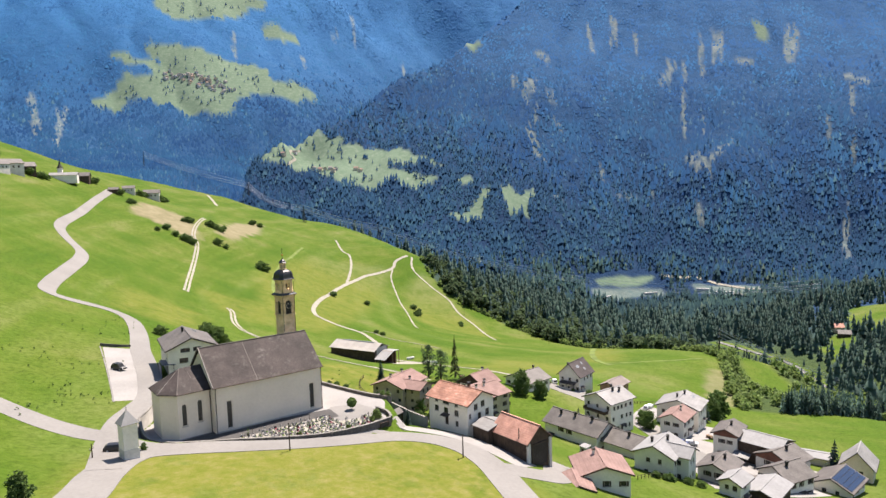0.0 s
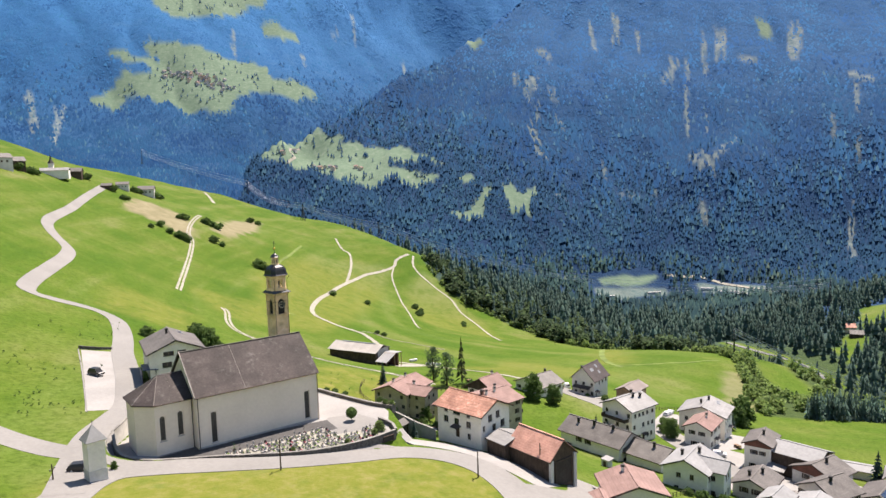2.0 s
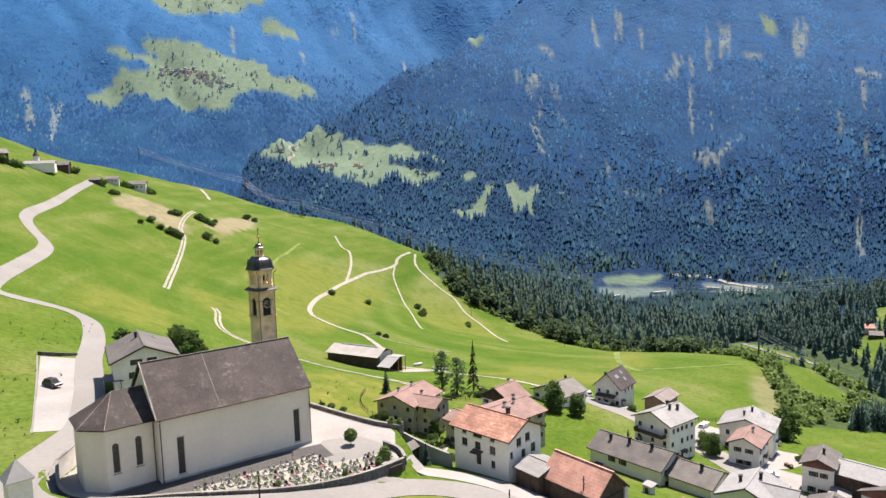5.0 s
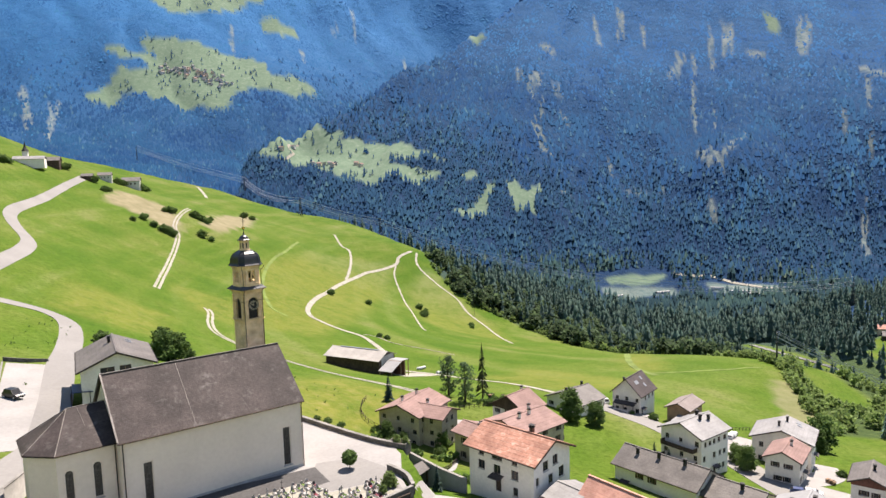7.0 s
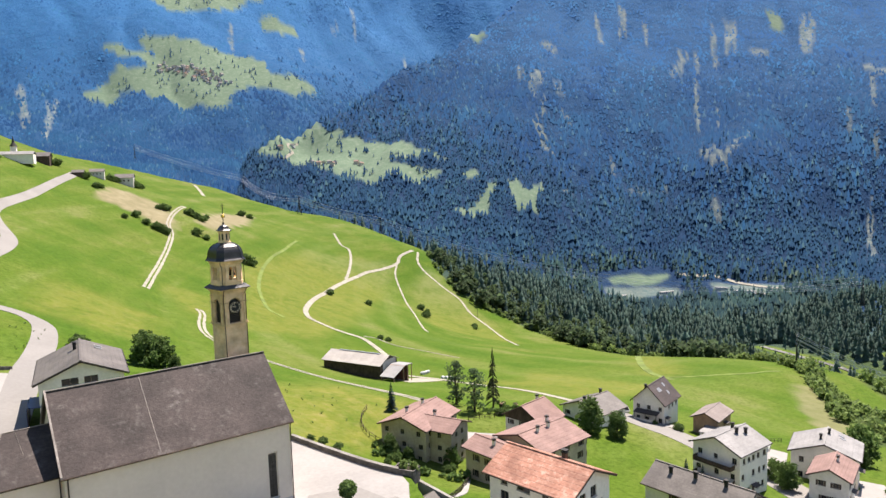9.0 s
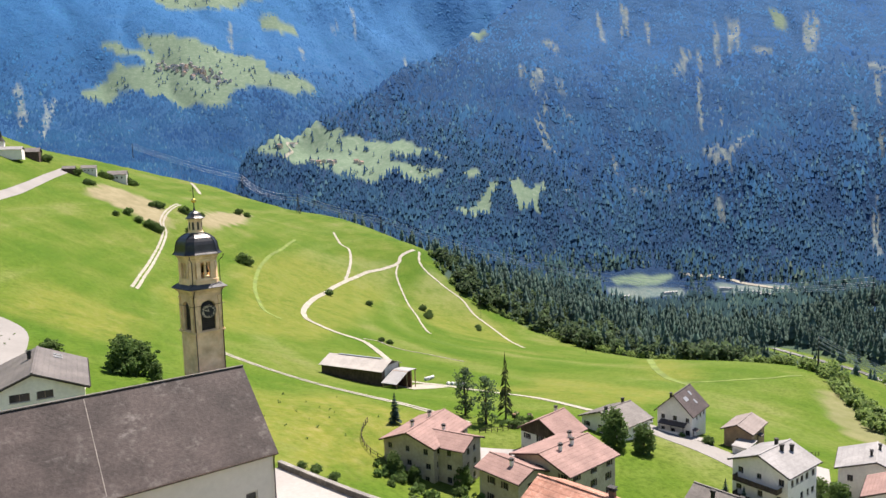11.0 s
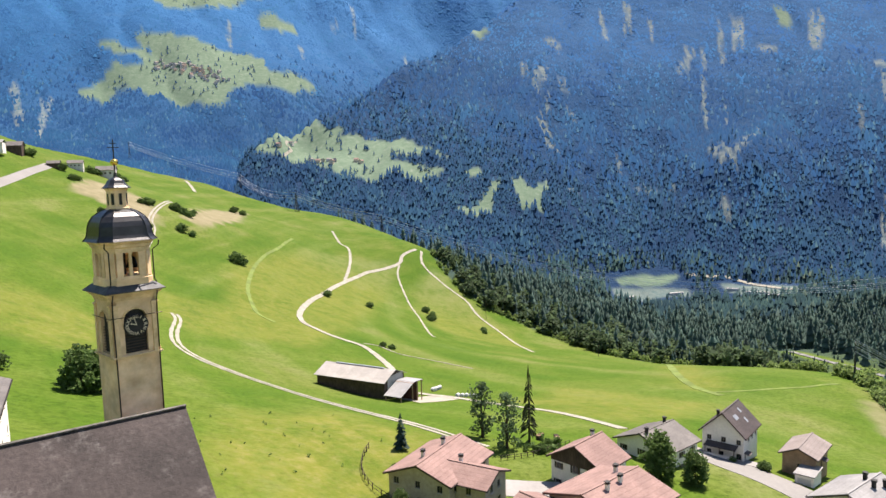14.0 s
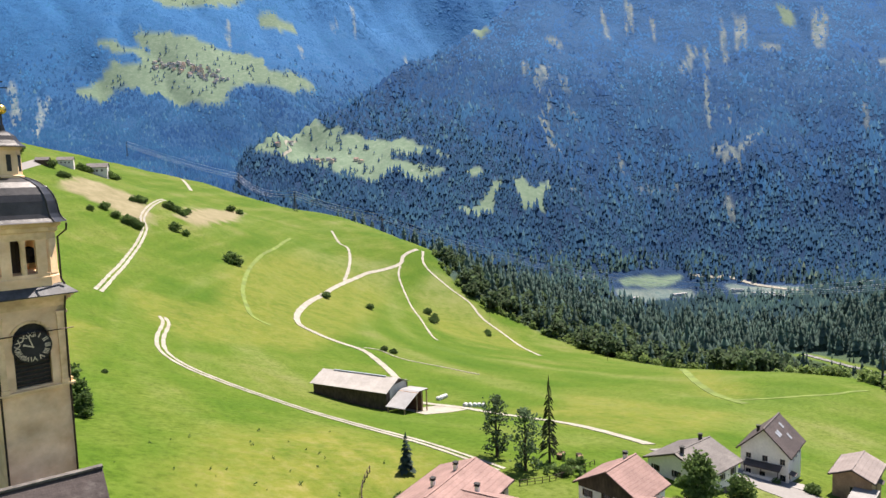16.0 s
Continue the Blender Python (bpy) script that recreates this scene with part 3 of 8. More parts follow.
def heights(q):
    q = np.asarray(q, float)[:, :2]
    d = beyond(q, EDGE)
    r = np.hypot(q[:, 0] - 60, q[:, 1] - 140)
    near = hillside(q) + np.clip((r - 90) / 200, 0, 1) * (ripple(q, 38, 4.0) * 0.9 + ripple(q, 13, 5.0) * 0.25)
    across = 0.84 * q[:, 1] - 0.54 * q[:, 0] + 40 * ripple(q, 170, 8.0)
    ribs = np.abs(np.sin(across / 62)) + 0.5 * np.abs(np.sin(across / 27 + 1.0))
    front = massif(q) - 2.2 * beyond(q, CREST) + (ribs - 0.95) * 14 * np.clip((massif(q) + 120) / 200, 0, 1)
    far = np.maximum(front, back(q) + ripple(q, 150, 1.0) * 9 + (np.abs(np.sin(q[:, 0] / 74 + ripple(q, 120, 3.0))) - 0.6) * 14) + ripple(q, 60, 2.0) * 4 + ripple(q, 27, 3.0) * 2
    z = np.where(d > 0, np.maximum(near - 0.25 * d - 0.012 * np.minimum(d, 60) ** 2 - 0.9 * np.clip(d - 60, 0, None), far), near)
    e = np.clip(beyond(q, YARD) / 2.4, 0, 1)
    z = np.where(r < 60, z * (e * e * (3 - 2 * e)), z)
    return np.minimum(z, 1400)


def level(x, y):
    return float(heights(np.array([(x, y)]))[0])


def ground_sheet():
    """One sheet from under the camera's path to beyond the mountains, finer where it is near."""
    centre = (25.0, 40.0)
    ang = np.radians(np.concatenate([np.arange(12, 96, 0.2), np.arange(96, 132, 0.5), np.arange(132, 372, 3.0)]))
    rad = [0.0, 6.0]
    while rad[-1] < 4300:
        rad.append(rad[-1] + (6.0 if 1390 < rad[-1] < 1600 else max(1.3, rad[-1] * 0.0115)))
    rad = np.array(rad[1:])
    R, A = np.meshgrid(rad, ang, indexing="ij")
    xy = np.stack([centre[0] + R * np.cos(A), centre[1] + R * np.sin(A)], -1).reshape(-1, 2)
    z = np.concatenate([heights(c) for c in np.array_split(xy, 40)])
    nr, na = R.shape
    verts = np.c_[xy, z]
    i, j = np.meshgrid(np.arange(nr - 1), np.arange(na), indexing="ij")
    a, b = i * na + j, i * na + (j + 1) % na
    faces = np.stack([a, a + na, b + na, b], -1).reshape(-1, 4)
    me = bpy.data.meshes.new("ground")
    me.from_pydata(verts.tolist(), [], faces.tolist() + [list(range(na))])
    for p in me.polygons:
        p.use_smooth = True
    return me, verts


# Plan outlines of what grows where.
WOOD_EDGE = [(-900, 300), (-200, 575), (50, 715), (105, 832), (178, 900), (247, 925), (318, 924), (388, 884), (438, 846), (462, 753), (452, 655), (442, 634), (430, 596), (430, 565), (436, 538),
             (442, 512), (441, 477), (437, 440), (420, 388), (424, 340), (420, 290), (392, 246), (360, 215), (304, 177), (268, 150), (284, 137), (308, 124), (322, 108), (322, -300), (-900, -300)]
VILLAGE = [(450, 2524), (516, 2460), (556, 2496), (610, 2475), (629, 2415), (667, 2386), (684, 2315), (737, 2268), (837, 2235), (840, 2287), (924, 2296), (1013, 2266), (1045, 2246), (1166, 2304), (1161, 2324), (1051, 2343),
           (1004, 2381), (1038, 2433), (968, 2496), (926, 2551), (850, 2633), (784, 2684), (699, 2728), (675, 2694), (720, 2615), (639, 2671), (547, 2721), (589, 2666), (678, 2605), (656, 2565), (573, 2607), (533, 2561), (468, 2550)]
SPUR = [(681, 1697), (695, 1677), (739, 1656), (773, 1615), (787, 1580), (801, 1490), (830, 1433), (843, 1391), (888, 1398), (933, 1346), (995, 1350), (1001, 1369), (923, 1452), (934, 1468), (1015, 1436), (1054, 1392),
        (1032, 1458), (989, 1551), (950, 1630), (915, 1661), (882, 1680), (933, 1685), (922, 1704), (891, 1717), (903, 1748), (878, 1766), (815, 1746), (767, 1729)]
ALP = [(786, 2958), (820, 2858), (926, 2845), (1019, 2845), (1110, 2863), (1174, 2924), (1238, 2908), (1260, 2944), (1197, 2977), (1184, 3068), (816, 3058)]
SMALL_FIELD = [(470, 270), (440, 225), (389, 201), (371, 179), (336, 170), (327, 175), (378, 209)]
CLEARINGS = {"village": VILLAGE, "spur": SPUR, "alp": ALP, "small_field": SMALL_FIELD,
             "high_alp": [(1180, 2814), (1165, 2750), (1216, 2691), (1293, 2695), (1294, 2737), (1239, 2791)],
             "glade": [(942, 1225), (952, 1191), (990, 1184), (1020, 1206), (1078, 1245), (1060, 1258), (1011, 1222), (967, 1220)],
             "twin_glade": [(1100, 1223), (1060, 1162), (1088, 1136), (1145, 1169), (1164, 1193), (1127, 1184), (1126, 1232)]}
CLEARINGS["little_glade"] = [(1048, 1329), (1032, 1298), (1049, 1276), (1066, 1301), (1062, 1323)]
CLEARINGS["flat"] = [(1126, 958), (1123, 940), (1224, 902), (1249, 913)]
CLEARINGS["crest_field"] = [(1440, 1778), (1470, 1790), (1500, 1778), (1490, 1750), (1460, 1752)]
CLEARINGS["top_field"] = [(2183, 1195), (2127, 1160), (2155, 1134), (2207, 1165)]
CLEARINGS["bank_meadow"] = [(702, 301), (627, 272), (597, 255), (619, 254), (708, 282), (719, 293)]
CLEARINGS["bank_slope"] = [(825, 336), (889, 351), (902, 342), (912, 304), (734, 247), (732, 280), (741, 297)]
RIVER = [(613, 368), (574, 322), (566, 277), (546, 247), (529, 229), (494, 192)]
# Bare strips and felled lanes on the mountain woods: two ends in plan, and a width.
SCARS = [(1448, 1546, 1392, 1488, 17), (1584, 1585, 1573, 1525, 28), (1462, 1488, 1396, 1445, 33), (1488, 1445, 1440, 1389, 26), (1402, 1407, 1349, 1362, 10), (1328, 1378, 1291, 1288, 21), (1410, 1350, 1392, 1302, 10),
         (1921, 1555, 1832, 1480, 19), (1822, 1582, 1726, 1477, 10), (1928, 1468, 1850, 1409, 9), (1873, 1281, 1734, 1252, 9), (1894, 1260, 1597, 1063, 10), (2089, 1332, 1926, 1219, 13), (2110, 1285, 1977, 1194, 29),
         (1781, 1127, 1665, 1041, 9), (1580, 1032, 1540, 960, 35), (1559, 971, 1667, 975, 12), (2230, 1097, 2092, 1029, 38), (1996, 1168, 2022, 1103, 20)]
SCARS += [(1889, 1312, 1792, 1245, 9), (2086, 877, 2100, 824, 22), (2073, 849, 1952, 795, 10), (1915, 841, 1833, 803, 9), (1895, 765, 1836, 742, 11), (1725, 713, 1534, 626, 14), (1430, 1200, 1379, 1155, 9), (1466, 943, 1434, 901, 16),
          (1210, 1164, 1226, 1152, 19), (1362, 1127, 1441, 1067, 9), (288, 2617, 274, 2422, 21), (367, 2642, 310, 2300, 9), (371, 2532, 317, 2360, 14), (1029, 2737, 954, 2558, 12), (1746, 3035, 1589, 2760, 18), (1812, 2702, 1727, 2559, 12),
          (1251, 2588, 1214, 2491, 12), (1497, 2773, 1498, 2752, 35)]
streak_rng = random.Random(31)
STREAKS = []
for x0, y0, x1, y1, width in SCARS:
    # a broad scar is made of several narrow gullies side by side
    n = max(1, round(width / 7))
    long = math.hypot(x1 - x0, y1 - y0)
    for i in range(n):
        o = (i - (n - 1) / 2) * width / n * 1.15
        a, b = streak_rng.uniform(-0.1, 0.3), streak_rng.uniform(0.7, 1.25)
        cx, cy = x0 - (y1 - y0) / long * o, y0 + (x1 - x0) / long * o
        STREAKS.append((cx + (x1 - x0) * a, cy + (y1 - y0) * a, cx + (x1 - x0) * b, cy + (y1 - y0) * b, width / n * streak_rng.uniform(0.55, 0.95)))
TAN = [[(125, 575), (140, 608), (154, 614), (171, 597), (171, 568), (161, 538), (153, 547), (141, 562)], [(194, 579), (248, 686), (292, 734), (252, 646), (201, 573)],
       [(330, 203), (347, 202), (305, 174), (271.9, 159.3), (286.6, 173.3), (296.9, 183.9)]]
HAY = [[(16, 112), (26, 129), (40, 123), (49, 118), (63, 112), (75, 107), (79, 98), (75, 80), (10, 80)], [(125, 401), (145, 403), (175, 407), (180, 377), (150, 359), (130, 352), (125, 363)],
       [(330, 470), (375, 560), (420, 600), (410, 500), (360, 420)], [(91, 190), (93, 208), (105, 228), (124, 231), (129, 216), (119, 200), (105, 192)], [(352, 300), (350, 292), (304, 249), (298, 251), (330, 284)], [(200, 255), (250, 260), (262, 230), (225, 222)], [(60, 300), (75, 340), (95, 330), (80, 290)], [(243, 274), (248, 256), (241, 234), (210, 221), (199, 233)], [(196, 491), (300, 610), (378, 612), (246, 447), (170, 357), (163, 397)]]
STONES = [(1094, 938), (1074, 918), (1116, 897), (1223, 866), (1234, 874), (1141, 918)]
YARDS = [(1287, 828), (1313, 767), (1332, 712), (1306, 691), (1268, 712), (1273, 806)]


def soft(q, outline, edge):
    return 1 - np.clip(beyond(q, outline) / edge, 0, 1)


def strip(q, x0, y0, x1, y1):
    """Distance from a straight strip's middle line."""
    e, w = np.array((x1 - x0, y1 - y0), float), q - np.array((x0, y0), float)
    t = np.clip((w @ e) / (e @ e), 0, 1)
    return np.sqrt(((w - t[:, None] * e) ** 2).sum(1))


def scars(q):
    """1 on the bare strips of the mountain woods."""
    w = q + np.stack([ripple(q, 14, 21.0), ripple(q, 14, 22.0)], -1) * 4
    best = np.zeros(len(q))
    for x0, y0, x1, y1, width in STREAKS:
        best = np.maximum(best, np.clip(1.5 - strip(w, x0, y0, x1, y1) / (width * 0.62), 0, 1))
    return best


def river_gap(q):
    return np.min([strip(q, *a, *b) for a, b in zip(RIVER, RIVER[1:])], 0)


def woodland(q):
    """1 where trees stand, 0 on meadows."""
    w = np.clip(beyond(q, WOOD_EDGE) / 4.0, 0, 1)
    wob = np.stack([ripple(q, 24, 6.0), ripple(q, 24, 9.0)], -1) * 7
    for name, o in CLEARINGS.items():
        w = np.minimum(w, np.clip(beyond(q + (wob if name != "small_field" else 0), o) / 6.0, 0, 1))
    w = np.minimum(w, np.clip((river_gap(q) - 6) / 4.0, 0, 1))
    return np.minimum(w, np.clip(np.minimum(beyond(q, STONES), beyond(q, YARDS)) / 6.0, 0.5, 1))


def shaded_shoulder(q):
    """1 on the massif's western flank, where floor and trees are coloured darker to stand for shade."""
    return np.clip((380 - 0.8 * q[:, 0] + 0.6 * q[:, 1]) / 480, 0, 1)


ground_mesh, ground_verts = ground_sheet()
q = ground_verts[:, :2]
cover = np.zeros((len(q), 4), np.float32)
wob = np.stack([ripple(q, 5, 6.0), ripple(q, 6, 9.0)], -1) * 3.5
cover[:, 0] = np.max([soft(q + wob, o, 5) * (0.6 if k == 2 else 1.0) for k, o in enumerate(TAN)], 0)
cover[:, 1] = np.max([soft(q, o, 12) * (1.5 if k == 0 else 1.0 if k == 3 else 0.75) for k, o in enumerate(HAY)], 0)
# Far meadows take the haze-paled tone throughout.
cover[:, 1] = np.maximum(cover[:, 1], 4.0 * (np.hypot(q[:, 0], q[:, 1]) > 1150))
cover[:, 2] = woodland(q)
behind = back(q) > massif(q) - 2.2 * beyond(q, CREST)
# Height drives the painted haze; the west flank counts lower to look shaded.
high = np.where(behind, 0.08 + ground_verts[:, 2] / 900, (ground_verts[:, 2] + 150 - 240 * shaded_shoulder(q)) / 1300).clip(0, 1)
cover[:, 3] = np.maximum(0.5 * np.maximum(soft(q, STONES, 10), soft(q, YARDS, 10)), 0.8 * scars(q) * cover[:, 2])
# Distance, by which haze is mixed into the far ground colours.
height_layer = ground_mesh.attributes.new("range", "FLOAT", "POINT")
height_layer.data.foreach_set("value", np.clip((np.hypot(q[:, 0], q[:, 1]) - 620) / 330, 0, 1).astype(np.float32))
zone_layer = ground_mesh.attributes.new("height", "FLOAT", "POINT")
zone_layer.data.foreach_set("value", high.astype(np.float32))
layer = ground_mesh.color_attributes.new("cover", "FLOAT_COLOR", "POINT")
layer.data.foreach_set("color", cover.ravel())


def meadow_material():
    m = bpy.data.materials.new("meadow")
    m.use_nodes = True
    n, l = m.node_tree.nodes, m.node_tree.links
    b = n["Principled BSDF"]
    b.inputs["Roughness"].default_value, b.inputs["Specular IOR Level"].default_value = 0.95, 0.1
    co = n.new("ShaderNodeTexCoord")
    at = n.new("ShaderNodeAttribute")
    at.attribute_name = "cover"
    sep = n.new("ShaderNodeSeparateColor")
    l.new(at.outputs["Color"], sep.inputs["Color"])

    def noise_of(size, detail=5, rough=0.6):
        x = n.new("ShaderNodeTexNoise")
        x.inputs["Scale"].default_value, x.inputs["Detail"].default_value, x.inputs["Roughness"].default_value = 1 / size, detail, rough
        l.new(co.outputs["Object"], x.inputs["Vector"])
        return x.outputs["Fac"]

    def ramp(fac, stops):
        r = n.new("ShaderNodeValToRGB")
        while len(r.color_ramp.elements) < len(stops):
            r.color_ramp.elements.new(0.5)
        for e, (p, c) in zip(r.color_ramp.elements, stops):
            e.position, e.color = p, (*c, 1)
        l.new(fac, r.inputs["Fac"])
        return r.outputs["Color"]

    def mix(fac, a, c, blend="MIX"):
        x = n.new("ShaderNodeMix")
        x.data_type, x.blend_type = "RGBA", blend
        if isinstance(fac, float):
            x.inputs["Factor"].default_value = fac
        else:
            l.new(fac, x.inputs["Factor"])
        l.new(a, x.inputs["A"])
        l.new(c, x.inputs["B"])
        return x.outputs["Result"]

    grass = ramp(noise_of(38, 7), [(0.28, (0.042, 0.086, 0.006)), (0.45, (0.056, 0.098, 0.008)), (0.58, (0.074, 0.108, 0.014)), (0.74, (0.1, 0.118, 0.026))])
    patch = ramp(noise_of(7, 7, 0.7), [(0.3, (0.84, 0.89, 0.72)), (0.52, (1.0, 1.0, 1.0)), (0.75, (1.15, 1.1, 1.4))])
    grass = mix(1.0, grass, patch, "MULTIPLY")
    tufts = ramp(noise_of(1.4, 6, 0.75), [(0.3, (0.5, 0.56, 0.4)), (0.5, (1.0, 1.0, 1.0)), (0.72, (1.35, 1.22, 1.7))])
    grass = mix(1.0, grass, tufts, "MULTIPLY")
    shelf = n.new("ShaderNodeMapping")
    shelf.inputs["Scale"].default_value = (1 / 140, 1 / 140, 1 / 5.5)
    l.new(co.outputs["Object"], shelf.inputs["Vector"])
    band = n.new("ShaderNodeTexNoise")
    band.inputs["Scale"].default_value, band.inputs["Detail"].default_value = 1.0, 4
    l.new(shelf.outputs[0], band.inputs["Vector"])
    mown = ramp(band.outputs["Fac"], [(0.34, (0.78, 0.9, 0.7)), (0.5, (1.0, 1.0, 1.0)), (0.66, (1.3, 1.13, 2.0))])
    grass = mix(1.0, grass, mown, "MULTIPLY")
    hay = ramp(noise_of(2.5, 7, 0.75), [(0.3, (0.088, 0.113, 0.012)), (0.5, (0.124, 0.131, 0.024)), (0.7, (0.172, 0.158, 0.055))])
    tan = ramp(noise_of(8, 6, 0.7), [(0.3, (0.13, 0.118, 0.062)), (0.7, (0.21, 0.185, 0.115))])
    def attribute(name):
        x = n.new("ShaderNodeAttribute")
        x.attribute_name = name
        return x.outputs["Fac"]

    # Distance haze, and shade between the lower trees, put into the floor colour.
    low_wood_haze = ramp(noise_of(11, 9, 0.8), [(0.32, (0.0064, 0.0236, 0.0594)), (0.5, (0.008, 0.0291, 0.0713)), (0.7, (0.0119, 0.0381, 0.0831))])
    high_wood_haze = ramp(noise_of(13, 9, 0.75), [(0.3, (0.0202, 0.1049, 0.2478)), (0.5, (0.0223, 0.1139, 0.2625)), (0.7, (0.0259, 0.1247, 0.2772))])
    floor = mix(attribute("height"), low_wood_haze, high_wood_haze)
    scrub = ramp(noise_of(70, 8, 0.7), [(0.54, (0, 0, 0)), (0.7, (0.1, 0.1, 0.1))])
    scree = ramp(noise_of(9, 6, 0.7), [(0.35, (0.04, 0.09, 0.12)), (0.65, (0.11, 0.16, 0.145))])
    floor = mix(scrub, floor, scree)
    brush = ramp(noise_of(5, 8, 0.75), [(0.3, (0.02, 0.04, 0.014)), (0.7, (0.06, 0.088, 0.026))])
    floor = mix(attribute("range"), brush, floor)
    # Far meadows and bare strips: paler and bluer, haze put into the colour.
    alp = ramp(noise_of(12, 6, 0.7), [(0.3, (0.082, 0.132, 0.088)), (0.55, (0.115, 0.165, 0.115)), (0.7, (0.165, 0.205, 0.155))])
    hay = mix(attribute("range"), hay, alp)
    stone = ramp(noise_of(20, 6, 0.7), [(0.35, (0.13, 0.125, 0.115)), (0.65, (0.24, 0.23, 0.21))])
    hazy_stone = ramp(noise_of(18, 6, 0.7), [(0.35, (0.08, 0.125, 0.13)), (0.6, (0.19, 0.215, 0.19))])
    stone = mix(attribute("range"), stone, hazy_stone)
    streak = n.new("ShaderNodeMath")
    streak.operation = "MULTIPLY"
    l.new(sep.outputs["Green"], streak.inputs[0])
    l.new(ramp(noise_of(9, 8, 0.75), [(0.36, (0.25, 0.25, 0.25)), (0.6, (1.0, 1.0, 1.0))]), streak.inputs[1])
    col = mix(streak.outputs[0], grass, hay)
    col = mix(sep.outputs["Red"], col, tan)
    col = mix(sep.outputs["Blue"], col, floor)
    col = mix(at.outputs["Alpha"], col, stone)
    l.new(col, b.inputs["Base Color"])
    canopy = n.new("ShaderNodeBump")
    canopy.inputs["Distance"].default_value = 7.0
    l.new(sep.outputs["Blue"], canopy.inputs["Strength"])
    l.new(noise_of(45, 9, 0.62), canopy.inputs["Height"])
    bp = n.new("ShaderNodeBump")
    bp.inputs["Strength"].default_value, bp.inputs["Distance"].default_value = 0.5, 0.4
    l.new(noise_of(1.2, 6, 0.7), bp.inputs["Height"])
    l.new(canopy.outputs[0], bp.inputs["Normal"])
    l.new(bp.outputs[0], b.inputs["Normal"])
    return m


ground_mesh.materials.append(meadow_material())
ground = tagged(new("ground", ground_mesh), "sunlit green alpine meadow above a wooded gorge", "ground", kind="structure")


# ---- roads and tracks ----
def smooth_line(points, step):
    """A smooth line through plan points, with a point about every step metres."""
    p = [np.array(a, float) for a in points]
    p = [2 * p[0] - p[1]] + p + [2 * p[-1] - p[-2]]
    out = []
    for a, b, c, d in zip(p, p[1:], p[2:], p[3:]):
        k = max(2, int(np.linalg.norm(c - b) / step))
        for i in range(k):
            t = i / k
            out.append(0.5 * (2 * b + (c - a) * t + (2 * a - 5 * b + 4 * c - d) * t * t + (3 * b - a - 3 * c + d) * t ** 3))
    out.append(p[-2])
    return np.array(out)


def ribbon(name, label, points, width, mat, lift=0.08, step=1.5, offset=0.0, kind="structure", rag=0.0, category="road"):
    """A strip of ground laid on the hillside, with edges that go down into it."""
    c = smooth_line(points, step)
    d = np.gradient(c, axis=0)
    d /= np.linalg.norm(d, axis=1)[:, None] + 1e-9
    side = np.stack([-d[:, 1], d[:, 0]], -1)
    rows = max(4, int(width / 1.2) + 1)
    off = np.linspace(-0.5, 0.5, rows)
    w = width * (1 + rag * ripple(c, 2.5, 3.0)) if rag else np.full(len(c), width)
    pts = c[:, None] + side[:, None] * (off[None, :, None] * w[:, None, None] + offset)
    z = heights(pts.reshape(-1, 2)).reshape(len(c), rows)
    top = np.concatenate([pts, (z + lift)[..., None]], -1)
    lo0, lo1 = top[:, :1].copy(), top[:, -1:].copy()
    lo0[..., 2] -= lift + 0.6
    lo1[..., 2] -= lift + 0.6
    v = np.concatenate([lo0, top, lo1], 1)
    r = rows + 2
    faces = [(i * r + j, i * r + j + 1, (i + 1) * r + j + 1, (i + 1) * r + j) for i in range(len(c) - 1) for j in range(r - 1)]
    me = bpy.data.meshes.new(name)
    me.from_pydata(v.reshape(-1, 3).tolist(), [], [f[::-1] for f in faces])
    me.materials.append(mat)
    return tagged(new(name, me), label, category, kind=kind)


MAIN_ROAD = [(-22, 52), (-8, 78), (6, 100), (13.9, 112.9), (18.6, 123.1), (23.3, 130.5), (28.4, 133.4), (35.1, 131.5), (43.5, 127.2), (53.3, 122.4), (63.0, 119.2), (73.1, 117.2), (79.9, 112.6), (83.4, 105.5), (83.2, 97.6), (80.8, 90.0), (77, 80), (68, 60), (55, 38)]
SNAKE_ROAD = [(19.5, 126), (21.5, 134), (24.3, 145), (28.4, 156.3), (34.0, 165.5), (38.3, 173.0), (42.0, 189), (44.8, 206), (47.5, 222.3), (51.4, 240.2), (55.0, 260.4), (56.3, 276.0), (53.3, 284.5), (47.8, 287.0), (40.9, 286.0), (35.3, 285.5), (31.7, 288.0), (32.0, 295.5),
              (36.9, 315.4), (45.5, 341.3), (54.2, 367.3), (58.2, 383.7), (58.7, 395.0), (57.5, 410.0), (56.5, 426.0), (57.0, 443.4), (61.2, 464.4), (71.0, 493.5), (81.4, 522.7), (92.9, 558.4), (104.7, 588.2), (119.8, 624.7)]
ribbon("road", "pale asphalt road round the churchyard wall", MAIN_ROAD, 7.4, ROAD, 0.09)
ribbon("road", "pale asphalt lane winding up the green hillside", SNAKE_ROAD, 5.8, ROAD, 0.13)
ribbon("road", "narrow pale asphalt side road across the meadow", [(-30, 214), (-12, 192), (-2, 181), (7.6, 168.8), (14.6, 158.8), (20.5, 151.5), (25, 147.5)], 6.0, ROAD, 0.06)
ribbon("pavement", "pale parking area beside the winding road", [(34.2, 171.0), (36.9, 187), (39.2, 204), (41.6, 221.5)], 9.2, PAVING, 0.05, category="parking")
ribbon("road", "pale village lane past the white houses", [(192, 203), (191.5, 192), (190.6, 178), (191.2, 168.3), (189.6, 158.3), (186, 148)], 9.0, ROAD, 0.1)
